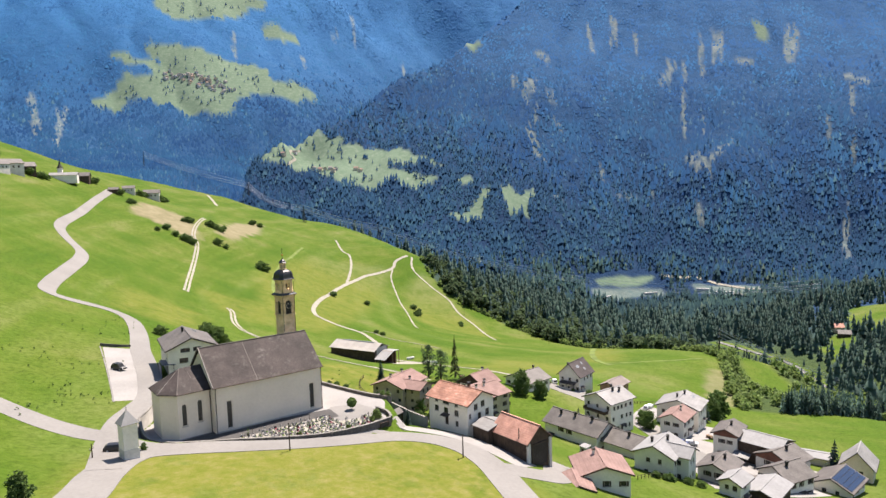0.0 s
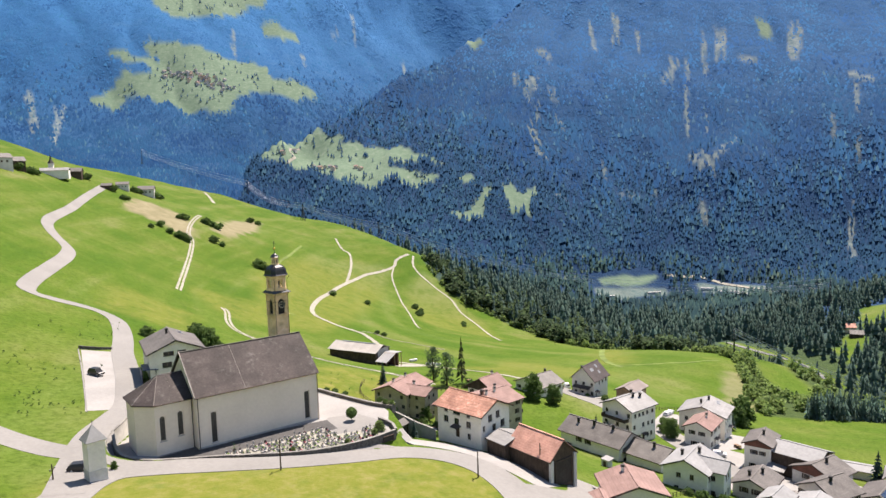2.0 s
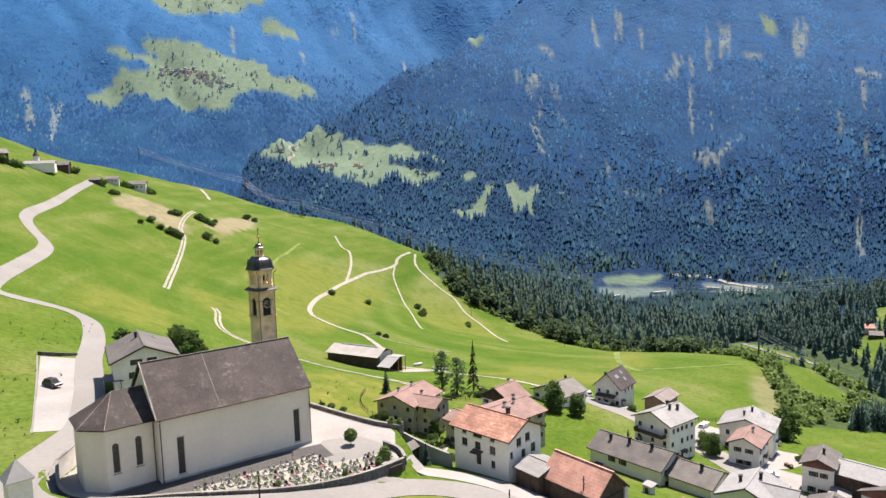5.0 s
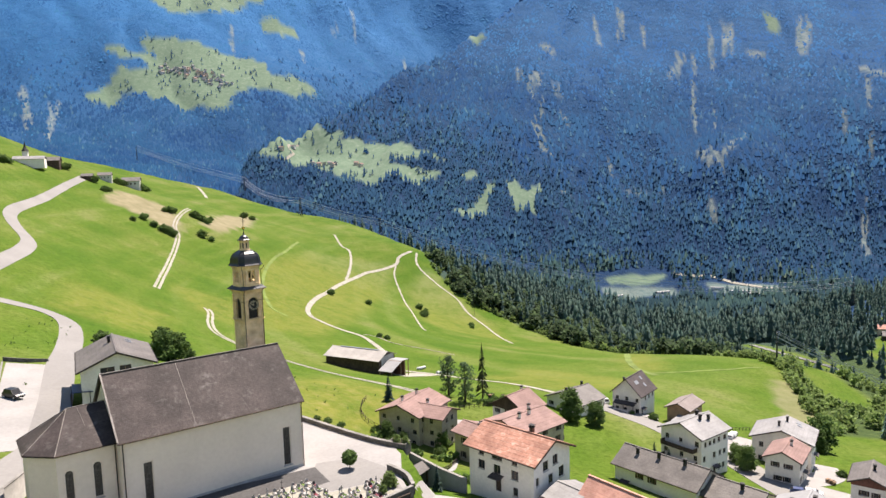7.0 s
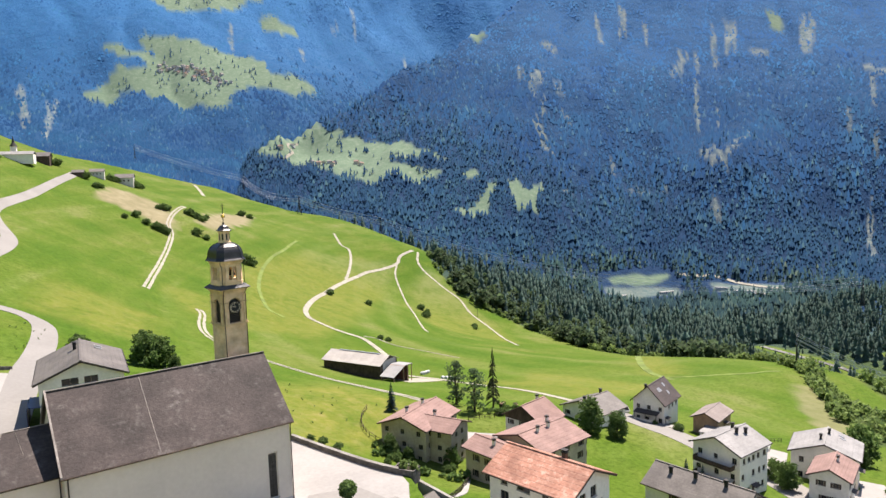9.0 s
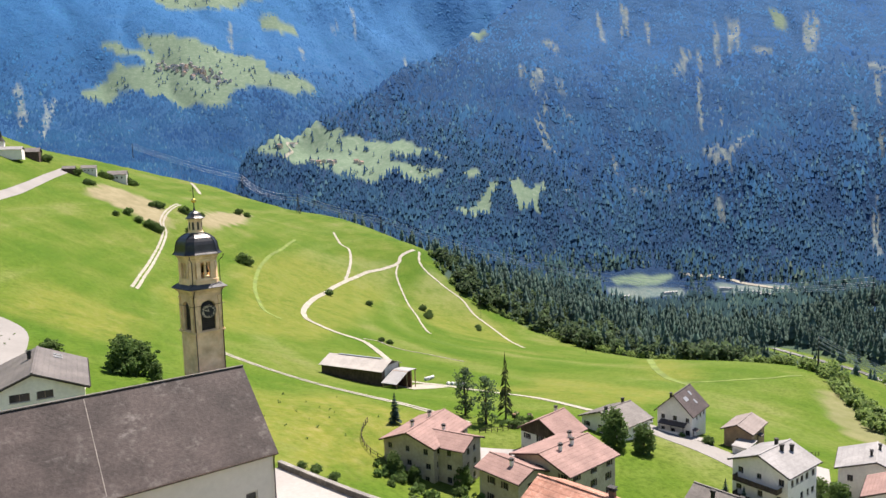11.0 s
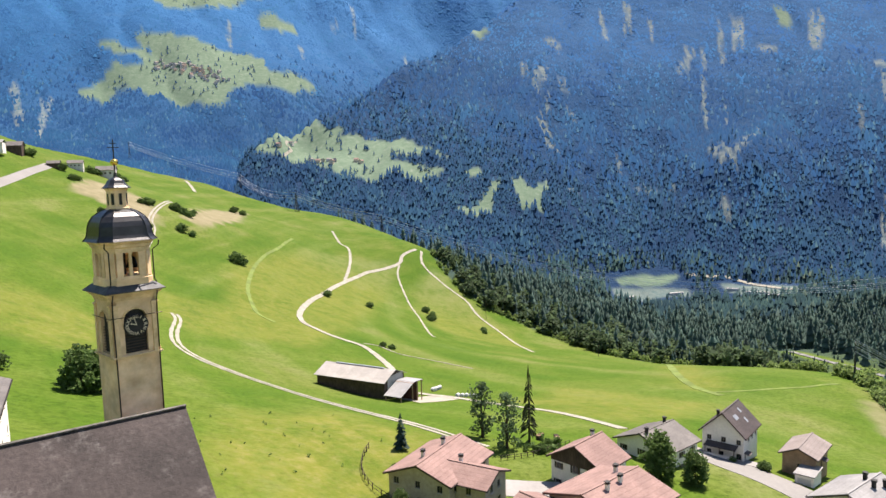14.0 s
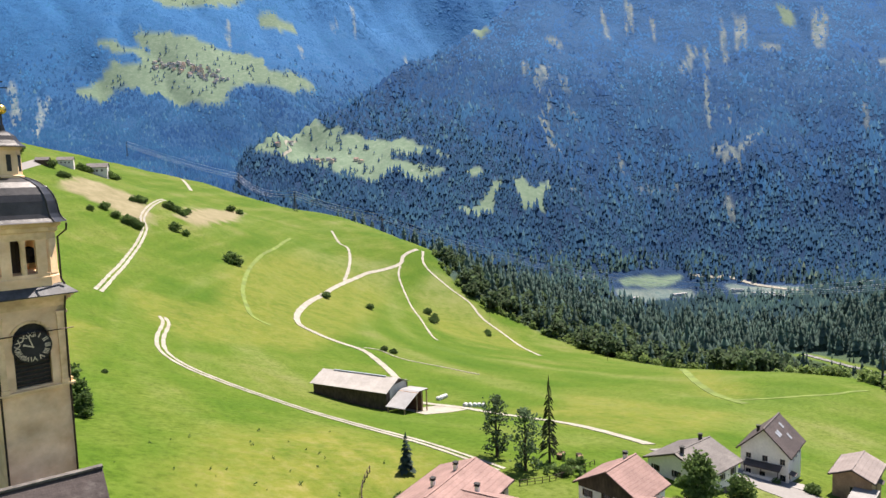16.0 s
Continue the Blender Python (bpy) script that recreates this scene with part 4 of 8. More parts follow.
ribbon("road", "pale village street between the houses", [(186.2, 152), (187, 141), (182.0, 129), (176.2, 116), (172, 104), (168, 92), (160, 82)], 9.0, ROAD, 0.1)
ribbon("pavement", "pale paved parking beside the large white house", [(190, 143), (199, 147), (212, 153)], 7.5, PAVING, 0.08, category="parking")
ribbon("pavement", "pale paved yard behind the pink-roofed village house", [(186, 126), (195, 123.5), (204, 124), (211, 129)], 7.0, PAVING, 0.08, category="yard")
ribbon("pavement", "narrow pale garden path behind the farmhouse", [(128.4, 177.9), (121, 171), (116, 165.7), (110, 159), (103.5, 153.6)], 1.1, PAVING, 0.12, category="path")
ribbon("pavement", "pale terrace in front of the steep-roofed house", [(195.5, 181.5), (197, 176), (199.5, 172)], 4.5, PAVING, 0.15, category="terrace")
ribbon("pavement", "pale paved yard among the lower houses", [(192, 119), (184, 116), (172, 112), (160, 108)], 9, PAVING, 0.07, category="yard")
ribbon("pavement", "pale paved lane between the lower village houses", [(158, 102), (168, 95), (178, 97), (192, 101)], 11, PAVING, 0.07, category="yard")
ribbon("pavement", "worn pale yard among the lowest houses", [(150, 93), (158, 88), (167, 82), (178, 79)], 10, PAVING, 0.09, category="yard")
ribbon("pavement", "pale paved yard beside the solar roof", [(176, 93), (186, 84), (197, 84)], 9, PAVING, 0.11, category="yard")
ribbon("pavement", "pale paved forecourt of the shed", [(163, 262), (172, 264), (182, 268)], 9, GRAVEL, 0.1, category="yard")
ribbon("pavement", "pale paved strip along the farmhouse and barn", [(79, 125.5), (84.5, 119.5), (88.6, 112), (91, 103), (92.5, 97)], 6.5, PAVING, 0.08, category="yard")
ribbon("road", "pale lane below the barn", [(84, 96), (95, 93), (101, 97), (108, 103)], 6.0, ROAD, 0.1)
for nm, pts in (("lower", [(127, 372), (125.5, 362), (117, 336), (113.1, 316.9), (114.8, 301.0), (120.5, 286.4), (127.5, 271.5), (132.0, 254.0), (135.5, 238.4), (138.5, 225.4), (141, 212), (143, 203)]),
                ("upper", [(109, 388), (129, 445), (148, 497), (160, 531), (164, 552), (177, 585), (197, 626)])):
    for s in (-1, 1):
        ribbon("track", "gravel wheel rut of a meadow track", pts, 1.15, GRAVEL, 0.12, 2.0, s * 0.95, rag=0.3, category="track")
ribbon("track", "pale gravel farm track curving over the meadow", [(176, 290), (186, 303), (195, 323), (205, 351), (209, 370), (205, 384), (200, 398), (198, 410), (209, 434), (238, 476), (289, 540), (341, 590), (389, 615), (405, 631), (431, 646)], 3.0, GRAVEL, 0.2, 2.5, rag=0.12, category="track")
for pts, w in (([(370, 703), (354, 659), (354, 643), (336, 608), (302, 556)], 2.2), ([(389, 613), (375, 594), (356, 553), (331, 500), (300, 443), (296, 432)], 1.5),
               ([(435, 643), (417, 615), (416, 582), (419, 555), (410, 529), (396, 480), (346, 397)], 2.2), ([(213, 375), (219, 371), (221, 353), (238, 324)], 0.9),
               ([(289, 901), (282, 857), (276, 828)], 3.5)):
    ribbon("track", "worn pale track in the meadow", pts, w, GRAVEL, 0.18, 3.0, rag=0.3, category="track")
MOWN = material("dry_mown_grass", (0.088, 0.132, 0.018), (0.13, 0.168, 0.045), 1.2, 0.95, 0.2, stain=0.3, stain_size=8)
ribbon("track", "pale mown track curving into the lower meadow", [(372, 318), (354.6, 305.1), (331, 286), (313, 270.5), (298, 254.5), (291.5, 243), (289, 237)], 3.4, MOWN, 0.12, 3.0, rag=0.15, category="track")
ribbon("track", "faint mown strip down the meadow", [(300, 643), (262, 586), (237, 551), (212, 508), (189, 457.5), (178, 423), (174.5, 406), (178.6, 397)], 2.0, MOWN, 0.12, 3.0, rag=0.3, category="track")
ribbon("track", "faint mown edge across the lower meadow", [(291, 243), (302, 238.5), (313, 233.5), (330.2, 226.2), (345, 224), (355.8, 222.9)], 1.6, MOWN, 0.1, 3.0, rag=0.3, category="track")
ribbon("pavement", "pale terrace beside the beige house", [(133.5, 187.5), (138, 184), (143, 180.5)], 6.0, PAVING, 0.1, category="terrace")
ribbon("track", "gravel farm road past the long shed", [(168, 286), (177, 274), (184.1, 266.3), (188.7, 252.7), (194.9, 237.6), (195.5, 226.2), (192.8, 206.9)], 3.6, GRAVEL, 0.15, 2.0, rag=0.15, category="track")

# ---- church ----
church = thing("church", "white plastered village church with brown shingle roof and tall tower", "church", pose(43.6, 140.2, 0))
NL, NW, NE, NR = 24.6, 16.2, 10.2, 17.0  # nave: length, width, eaves and ridge heights


def arch_points(w, h, n=7):
    """An opening's outline with a round head, from its lower left corner."""
    r = w / 2
    return [(-r, 0), (r, 0)] + [(r * math.cos(math.pi * i / n), h - r + r * math.sin(math.pi * i / n)) for i in range(n + 1)]


def panel(bm, outline, y0, y1):
    """A flat body in the x-z plane between two depths."""
    a = [bm.verts.new((x, y0, z)) for x, z in outline]
    b = [bm.verts.new((x, y1, z)) for x, z in outline]
    bm.faces.new(a)
    bm.faces.new(b[::-1])
    for i in range(len(outline)):
        j = (i + 1) % len(outline)
        bm.faces.new((a[j], a[i], b[i], b[j]))


def ring_panel(bm, outer, inner, y0, y1):
    """A frame between two outlines with as many points."""
    n = len(outer)
    o0, i0 = [bm.verts.new((x, y0, z)) for x, z in outer], [bm.verts.new((x, y0, z)) for x, z in inner]
    o1, i1 = [bm.verts.new((x, y1, z)) for x, z in outer], [bm.verts.new((x, y1, z)) for x, z in inner]
    for k in range(n):
        j = (k + 1) % n
        bm.faces.new((o0[k], o0[j], i0[j], i0[k]))
        bm.faces.new((o1[j], o1[k], i1[k], i1[j]))
        bm.faces.new((o0[j], o0[k], o1[k], o1[j]))
        bm.faces.new((i0[k], i0[j], i1[j], i1[k]))


LEADED = material("leaded_church_glass", (0.02, 0.02, 0.02), (0.075, 0.072, 0.068), 0.5, 0.3, 0.3, stain=0.4, stain_size=1.0, spec=0.4)


def church_window(parent, m, w, h, arched):
    """A tall window: splayed surround, leaded glass, sloping sill."""
    out = arch_points(w + 0.24, h + 0.24) if arched else [(-w / 2 - 0.12, -0.12), (w / 2 + 0.12, -0.12), (w / 2 + 0.12, h + 0.12), (-w / 2 - 0.12, h + 0.12)]
    inn = [(x, z + 0.12) for x, z in arch_points(w, h)] if arched else [(-w / 2, 0), (w / 2, 0), (w / 2, h), (-w / 2, h)]
    if arched:
        # the surround fills the square opening up to its corners
        spring = h + 0.24 - (w + 0.24) / 2
        out = [(x, h + 0.24 if z >= spring - 1e-4 else z) for x, z in out]
    bm = bmesh.new()
    ring_panel(bm, [(x, z) for x, z in out], [(x, z) for x, z in inn], -0.06, 0.16)
    win = part("window", bm, CHURCH_PLASTER, parent)
    win.matrix_basis = m
    bm = bmesh.new()
    panel(bm, inn, 0.06, 0.1)
    part("pane", bm, LEADED, win, "dark leaded glass")
    bm = bmesh.new()
    for k in range(1, int(h / 0.55)):
        box(bm, 0, 0.05, k * 0.55, w - 0.04, 0.03, 0.035)
    box(bm, 0, 0.05, h * 0.47, 0.035, 0.03, h * 0.9)
    part("glazing_bar", bm, SOOT_AND_SHADE, win)
    bm = bmesh.new()
    box(bm, 0, -0.1, -0.1, w + 0.4, 0.3, 0.1)
    part("sill", bm, COPING, win)


# nave with recessed window openings
bm = bmesh.new()
front_ops = [(3.1, 0.7, 1.25, 6.1), (22.2, 0.8, 1.25, 5.9)]
facade(bm, (0, 0, 0), (1, 0, 0), NL, -2.5, NE, front_ops, 0.3)
facade(bm, (NL, NW, 0), (-1, 0, 0), NL, -2.5, NE, front_ops, 0.3)
facade(bm, (NL, 0, 0), (0, 1, 0), NW, -2.5, NE, [(NW / 2, 0.05, 2.4, 3.6)], 0.3)
facade(bm, (0, NW, 0), (0, -1, 0), NW, -2.5, NE, [], 0.3)
for x, s in ((0, -1), (NL, 1)):
    v = [bm.verts.new((x, 0, NE)), bm.verts.new((x, NW, NE)), bm.verts.new((x, NW / 2, NR - 0.25))]
    bm.faces.new(v if s > 0 else v[::-1])
part("nave_wall", bm, CHURCH_PLASTER, church, "white plastered nave wall")
for c, b, w, h in front_ops:
    church_window(church, pose(c, 0.16, b + 0.1), w - 0.24, h - 0.3, False)
bm = bmesh.new()
for k in (-0.55, 0.55):
    box(bm, 0, k, 1.75, 0.1, 1.05, 3.5)
    for z in (0.8, 2.3):
        box(bm, 0.07, k, z, 0.05, 0.7, 1.0)
d = part("door", bm, DARK_WOOD, church, "dark wooden double door")
d.matrix_basis = pose(NL - 0.2, NW / 2, 0.05)
bm = bmesh.new()
gable_roof(bm, NL + 0.7, NW + 1.0, NE - 0.1, NR - NE + 0.3, 0.22)
for v in bm.verts:
    v.co += Vector((NL / 2 + 0.05, NW / 2, 0))
roof = part("nave_roof", bm, CHURCH_ROOF, church, "worn brown shingle roof")
bm = bmesh.new()
box(bm, NL / 2 + 0.05, NW / 2, NR + 0.23, NL + 0.75, 0.36, 0.1)
part("ridge_cap", bm, STONE, roof, "worn grey ridge")
# pale seams down the roof
slope = math.atan2(NR - NE + 0.3, NW / 2 + 0.5)
for x, w in ((9.4, 0.06),):
    bm = bmesh.new()
    box(bm, 0, 0, 0, w, 10.5, 0.03)
    sm = part("roof_seam", bm, VERGE, roof, "pale roof seam")
    sm.matrix_basis = Matrix.Translation((x, NW / 4 - 0.25, (NE + NR) / 2 + 0.07)) @ Matrix.Rotation(slope, 4, "X")
# the raised gable towards the choir, with its pale edge
for s in (0, 1):
    bm = bmesh.new()
    y0, y1 = (-0.5, NW / 2) if s == 0 else (NW + 0.5, NW / 2)
    q = [(-0.42, y0, NE - 0.12), (-0.42, y1, NR + 0.18), (-0.42, y1, NR + 0.4), (-0.42, y0, NE + 0.1)]
    a = [bm.verts.new(p) for p in q]
    b = [bm.verts.new((-0.22, p[1], p[2])) for p in q]
    bm.faces.new(a)
    bm.faces.new(b[::-1])
    for i in range(4):
        bm.faces.new((a[i], a[(i + 1) % 4], b[(i + 1) % 4], b[i]))
    bmesh.ops.recalc_face_normals(bm, faces=bm.faces)
    part("verge", bm, VERGE, church, "weathered grey roof verge")
# choir with a three-sided end
CE, CT = 9.7, 13.6
plan = [(0.02, 2.1), (0.02, NW - 2.1), (-6.9, NW - 2.1), (-9.7, NW - 4.9), (-9.7, 4.9), (-6.9, 2.1)]
bm = bmesh.new()
facade(bm, (-6.9, 2.1, 0), (1, 0, 0), 6.92, -2.5, CE, [(1.3, 2.6, 1.15, 4.8), (4.5, 2.9, 1.15, 4.8)], 0.3)
for (x0, y0), (x1, y1) in (((0.02, NW - 2.1), (-6.9, NW - 2.1)), ((-6.9, NW - 2.1), (-9.7, NW - 4.9)), ((-9.7, NW - 4.9), (-9.7, 4.9)), ((-9.7, 4.9), (-6.9, 2.1))):
    facade(bm, (x0, y0, 0), (x1 - x0, y1 - y0, 0), math.hypot(x1 - x0, y1 - y0), -2.5, CE, [], 0.3)
part("choir_wall", bm, CHURCH_PLASTER, church, "white plastered choir wall")
for c, b in ((1.3, 2.6), (4.5, 2.9)):
    church_window(church, pose(-6.9 + c, 2.26, b + 0.05), 0.9, 4.5, True)
bm = bmesh.new()
o = 0.45
eav = [(0.0, 2.1 - o), (-6.9 - o * 0.3, 2.1 - o), (-9.7 - o, 4.9 - o * 0.4), (-9.7 - o, NW - 4.9 + o * 0.4), (-6.9 - o * 0.3, NW - 2.1 + o), (0.0, NW - 2.1 + o)]
for dz, flip in ((0, False), (-0.2, True)):
    e = [bm.verts.new((x, y, CE + dz - 0.05)) for x, y in eav]
    t0, t1 = bm.verts.new((0.0, NW / 2, CT + dz)), bm.verts.new((-4.6, NW / 2, CT + dz - 0.1))
    for f in ((e[0], t0, t1, e[1]), (e[1], t1, e[2]), (e[2], t1, e[3]), (e[3], t1, e[4]), (e[4], t1, t0, e[5])):
        bm.faces.new(f[::-1] if not flip else f)
    if not flip:
        keep = e
for i in range(5):
    bm.faces.new((keep[i], keep[i + 1], e[i + 1], e[i]))
bmesh.ops.recalc_face_normals(bm, faces=bm.faces)
croof = part("choir_roof", bm, CHURCH_ROOF, church, "brown hipped choir roof")
peak = Vector((-4.6, NW / 2, CT - 0.08))
for a, b, r in [((-0.02, NW / 2, CT + 0.03), peak, 0.1), ((-3.4, NW / 2 - 0.2, CT - 0.1), (-2.6, 2.0, CE + 0.1), 0.03)] + [(peak, (x, y, CE - 0.02), 0.075) for x, y in eav[1:5]]:
    r *= 0.65
    bm = bmesh.new()
    tube(bm, [a, b], r)
    part("hip_ridge", bm, VERGE, croof, "pale mortared hip")
# gutters and downpipes
bm = bmesh.new()
tube(bm, [(-0.4, -0.52, NE - 0.2), (NL + 0.4, -0.52, NE - 0.2)], 0.09)
part("gutter", bm, PIPE, church)
bm = bmesh.new()
tube(bm, [(0, 2.1 - o, CE - 0.12), *[(x, y, CE - 0.12) for x, y in eav[1:5]]], 0.09)
part("gutter", bm, PIPE, church)
for x, y, z in ((0.25, -0.12, NE - 0.3), (NL + 0.05, -0.12, NE - 0.3), (-0.25, 1.95, CE - 0.3)):
    bm = bmesh.new()
    tube(bm, [(x, y - 0.3, z + 0.1), (x, y, z - 0.5), (x, y, 0.0)], 0.07)
    part("downpipe", bm, PIPE, church, "dark downpipe")
bm = bmesh.new()
box(bm, NL / 2, -0.04, 0.15, NL + 0.1, 0.08, 0.5)
part("plinth", bm, COPING, church)

# ---- the tower ----
TX, TY, TURN_DEG = 66.12 - 43.6, 153.47 - 140.2, 10.0
tower = new("tower")
tower.empty_display_size = 0.5
tower.parent = church
tower["label"] = "weathered ochre bell tower with black dome and lantern"
tower.matrix_basis = pose(TX, TY, 0, 0, 0, TURN_DEG) @ Matrix.Diagonal((1.09, 1.09, 1, 1))
TB = 1.5
SIDES = [Matrix.Rotation(math.radians(90 * k), 4, "Z") for k in range(4)]


def tower_part(name, bm, mat, label="", m=None):
    ob = part(name, bm, mat, tower, label)
    if m is not None:
        ob.matrix_basis = m
    return ob


bm = bmesh.new()
prism(bm, [(-TB, -TB), (TB, -TB), (TB, TB), (-TB, TB)], -2.0, 20.7)
tower_part("shaft", bm, TOWER_PLASTER, "stained ochre plaster shaft")
# bell storey: four walls with arched openings
for k, m in enumerate(SIDES):
    bm = bmesh.new()
    z0, z1, w = 20.7, 25.35, TB
    arch = [(x * 1.0, z + 20.95) for x, z in arch_points(1.55 if k != 3 else 1.3, 3.3, 10)]
    half = arch[1][0]
    for sx in (-1, 1):
        box(bm, sx * (half + w) / 2, -w + 0.15, (z0 + z1) / 2, w - half, 0.3, z1 - z0)
    box(bm, 0, -w + 0.15, z0 + 0.125, 2 * half, 0.3, 0.25)
    for (xa, za), (xb, zb) in zip(arch[2:], arch[3:]):
        panel(bm, [(xb, zb), (xa, za), (xa, z1), (xb, z1)], -w, -w + 0.3)
    bmesh.ops.remove_doubles(bm, verts=bm.verts, dist=0.004)
    bmesh.ops.recalc_face_normals(bm, faces=bm.faces)
    tower_part("bell_wall", bm, TOWER_PLASTER, "", m)
    # Dark sheet stands in for the unlit bell chamber behind the louvres.
    bm = bmesh.new()
    inner_arch = arch
    panel(bm, inner_arch, -w + 0.26, -w + 0.29)
    tower_part("louvre_backing", bm, SOOT_AND_SHADE, "", m)
    for j in range(9):
        bm = bmesh.new()
        box(bm, 0, -w + 0.2, 21.1 + j * 0.22, 1.5 if k != 3 else 1.25, 0.14, 0.035, Matrix.Translation((0, 0, 0)))
        tower_part("louvre", bm, DARK_WOOD, "", m)
    for sx in (-1, 1):
        bm = bmesh.new()
        box(bm, sx * (TB - 0.2), -w - 0.04, 22.6, 0.32, 0.1, 3.9)
        box(bm, sx * (TB - 0.2), -w - 0.07, 24.62, 0.4, 0.16, 0.14)
        box(bm, sx * (TB - 0.2), -w - 0.07, 20.95, 0.4, 0.16, 0.2)
        tower_part("pilaster", bm, TOWER_STONE, "", m)
    bm = bmesh.new()
    for r in range(12):
        t0 = math.pi * r / 12
        rr = 0.86 if k != 3 else 0.74
        box(bm, 0, 0, 0, 0.2, 0.08, 0.11, Matrix.Translation((rr * math.cos(t0 + 0.13), -w - 0.03, 23.47 + rr * math.sin(t0 + 0.13))) @ Matrix.Rotation(-(t0 + 0.13) - math.pi / 2, 4, "Y"))
    tower_part("arch_moulding", bm, TOWER_STONE, "", m)
bm = bmesh.new()
for h, z, t in ((TB + 0.12, 20.7, 0.1), (TB + 0.2, 20.8, 0.1)):
    box(bm, 0, 0, z, 2 * h, 2 * h, t)
tower_part("string_course", bm, TOWER_STONE, "projecting stone ledge")
bm = bmesh.new()
for h, z, t in ((TB + 0.06, 25.1, 0.24), (TB + 0.16, 25.3, 0.14), (TB + 0.28, 25.43, 0.14), (TB + 0.38, 25.55, 0.12)):
    box(bm, 0, 0, z, 2 * h, 2 * h, t)
tower_part("cornice", bm, TOWER_STONE, "ochre moulded cornice")
bm = bmesh.new()
turned(bm, [(2.02 * 1.4142, 25.6), (2.06 * 1.4142, 25.66), (1.55 * 1.4142, 26.15)], 4, math.pi / 4)
tower_part("skirt_roof", bm, LEAD, "dark sheet-metal skirt roof")


def chamfered(a, c, n=1):
    """An eight-sided plan: a square of half-width a with cut corners."""
    return [(-a + c, -a), (a - c, -a), (a, -a + c), (a, a - c), (a - c, a), (-a + c, a), (-a, a - c), (-a, -a + c)]


def loft(bm, levels):
    """A closed body through eight-sided plans: rows (half-width, cut, height)."""
    rings = [[bm.verts.new((x, y, z)) for x, y in chamfered(a, c)] for a, c, z in levels]
    for p, q in zip(rings, rings[1:]):
        for i in range(8):
            bm.faces.new((p[i], p[(i + 1) % 8], q[(i + 1) % 8], q[i]))
    bm.faces.new(rings[0][::-1])
    bm.faces.new(rings[-1])


bm = bmesh.new()
loft(bm, [(1.62, 0.55, 26.0), (1.62, 0.55, 26.55), (1.58, 0.55, 26.6), (1.58, 0.55, 26.75)])
tower_part("belfry_base", bm, TOWER_PLASTER)
bm = bmesh.new()
loft(bm, [(1.56, 0.55, 28.5), (1.56, 0.55, 28.85), (1.66, 0.58, 28.92), (1.66, 0.58, 29.1), (1.78, 0.62, 29.2), (1.82, 0.64, 29.36)])
tower_part("belfry_cornice", bm, TOWER_STONE, "ochre moulded cornice")
bm = bmesh.new()
turned(bm, [(0.25, 26.7), (0.25, 28.5)], 8)
tower_part("bell_post", bm, DARK_WOOD)
bm = bmesh.new()
turned(bm, [(0.05, 28.1), (0.22, 28.0), (0.3, 27.6), (0.46, 27.25)], 14)
bell = tower_part("bell", bm, PIPE, "dark bronze bell")
bell.location = (0.55, -0.3, 0)
for k, m in enumerate(SIDES):
    for x, w in ((-0.96, 0.62), (0.96, 0.62)):
        bm = bmesh.new()
        box(bm, x * 0.88 + (0.1 if x < 0 else -0.1), -1.42, 27.6, w * 0.72, 0.28, 1.8)
        tower_part("belfry_pier", bm, TOWER_PLASTER, "", m)
    bm = bmesh.new()
    turned(bm, [(0.15, 26.7), (0.13, 26.85), (0.12, 28.3), (0.17, 28.5)], 10)
    tower_part("column", bm, TOWER_STONE, "", m @ Matrix.Translation((0, -1.42, 0)))
    bm = bmesh.new()
    box(bm, 0, 0, 27.6, 0.62, 0.3, 1.8)
    tower_part("belfry_pier", bm, TOWER_PLASTER, "", m @ Matrix.Rotation(math.radians(45), 4, "Z") @ Matrix.Translation((0, -1.72, 0)))
bm = bmesh.new()
DOME_ROWS = [(2.02, 29.36), (1.98, 29.42), (1.86, 29.58), (1.78, 29.8), (1.74, 30.1), (1.7, 30.45), (1.6, 30.8), (1.4, 31.18), (1.1, 31.46), (0.8, 31.64), (0.62, 31.72)]
loft(bm, [(a, a * 0.36, z) for a, z in DOME_ROWS])
dome = tower_part("dome", bm, DOME, "black sheet-metal dome")
for i in range(8):
    bm = bmesh.new()
    tube(bm, [(*[c * 1.005 for c in chamfered(a, a * 0.36)[i]], z + 0.01) for a, z in DOME_ROWS], 0.035, 5)
    part("rib", bm, DOME, dome)
bm = bmesh.new()
loft(bm, [(0.68, 0.28, 31.66), (0.68, 0.28, 31.8), (0.6, 0.25, 31.84), (0.58, 0.24, 33.1), (0.64, 0.27, 33.14), (0.66, 0.28, 33.28)])
lantern = tower_part("lantern", bm, TOWER_PLASTER, "small plastered lantern")
# Solid dark boxes whose colour gives the slits their shade.
for i in range(8):
    bm = bmesh.new()
    a = 45 * i
    box(bm, 0, 0, 32.45, 0.2, 0.05, 0.85)
    s = part("slot", bm, SOOT_AND_SHADE, lantern, "dark panel standing in for a shaded slit opening")
    s.matrix_basis = Matrix.Rotation(math.radians(a), 4, "Z") @ Matrix.Translation((0, -0.585 if i % 2 == 0 else -0.65, 0))
bm = bmesh.new()
loft(bm, [(0.82, 0.34, 33.26), (0.8, 0.33, 33.32), (0.66, 0.28, 33.45), (0.55, 0.23, 33.62), (0.45, 0.19, 33.85), (0.28, 0.12, 34.0), (0.12, 0.05, 34.1), (0.08, 0.033, 34.4)])
tower_part("lantern_cap", bm, DOME, "dark sheet-metal lantern cap")
bm = bmesh.new()
turned(bm, [(0.09, 34.1), (0.05, 34.5), (0.045, 36.9)], 8)
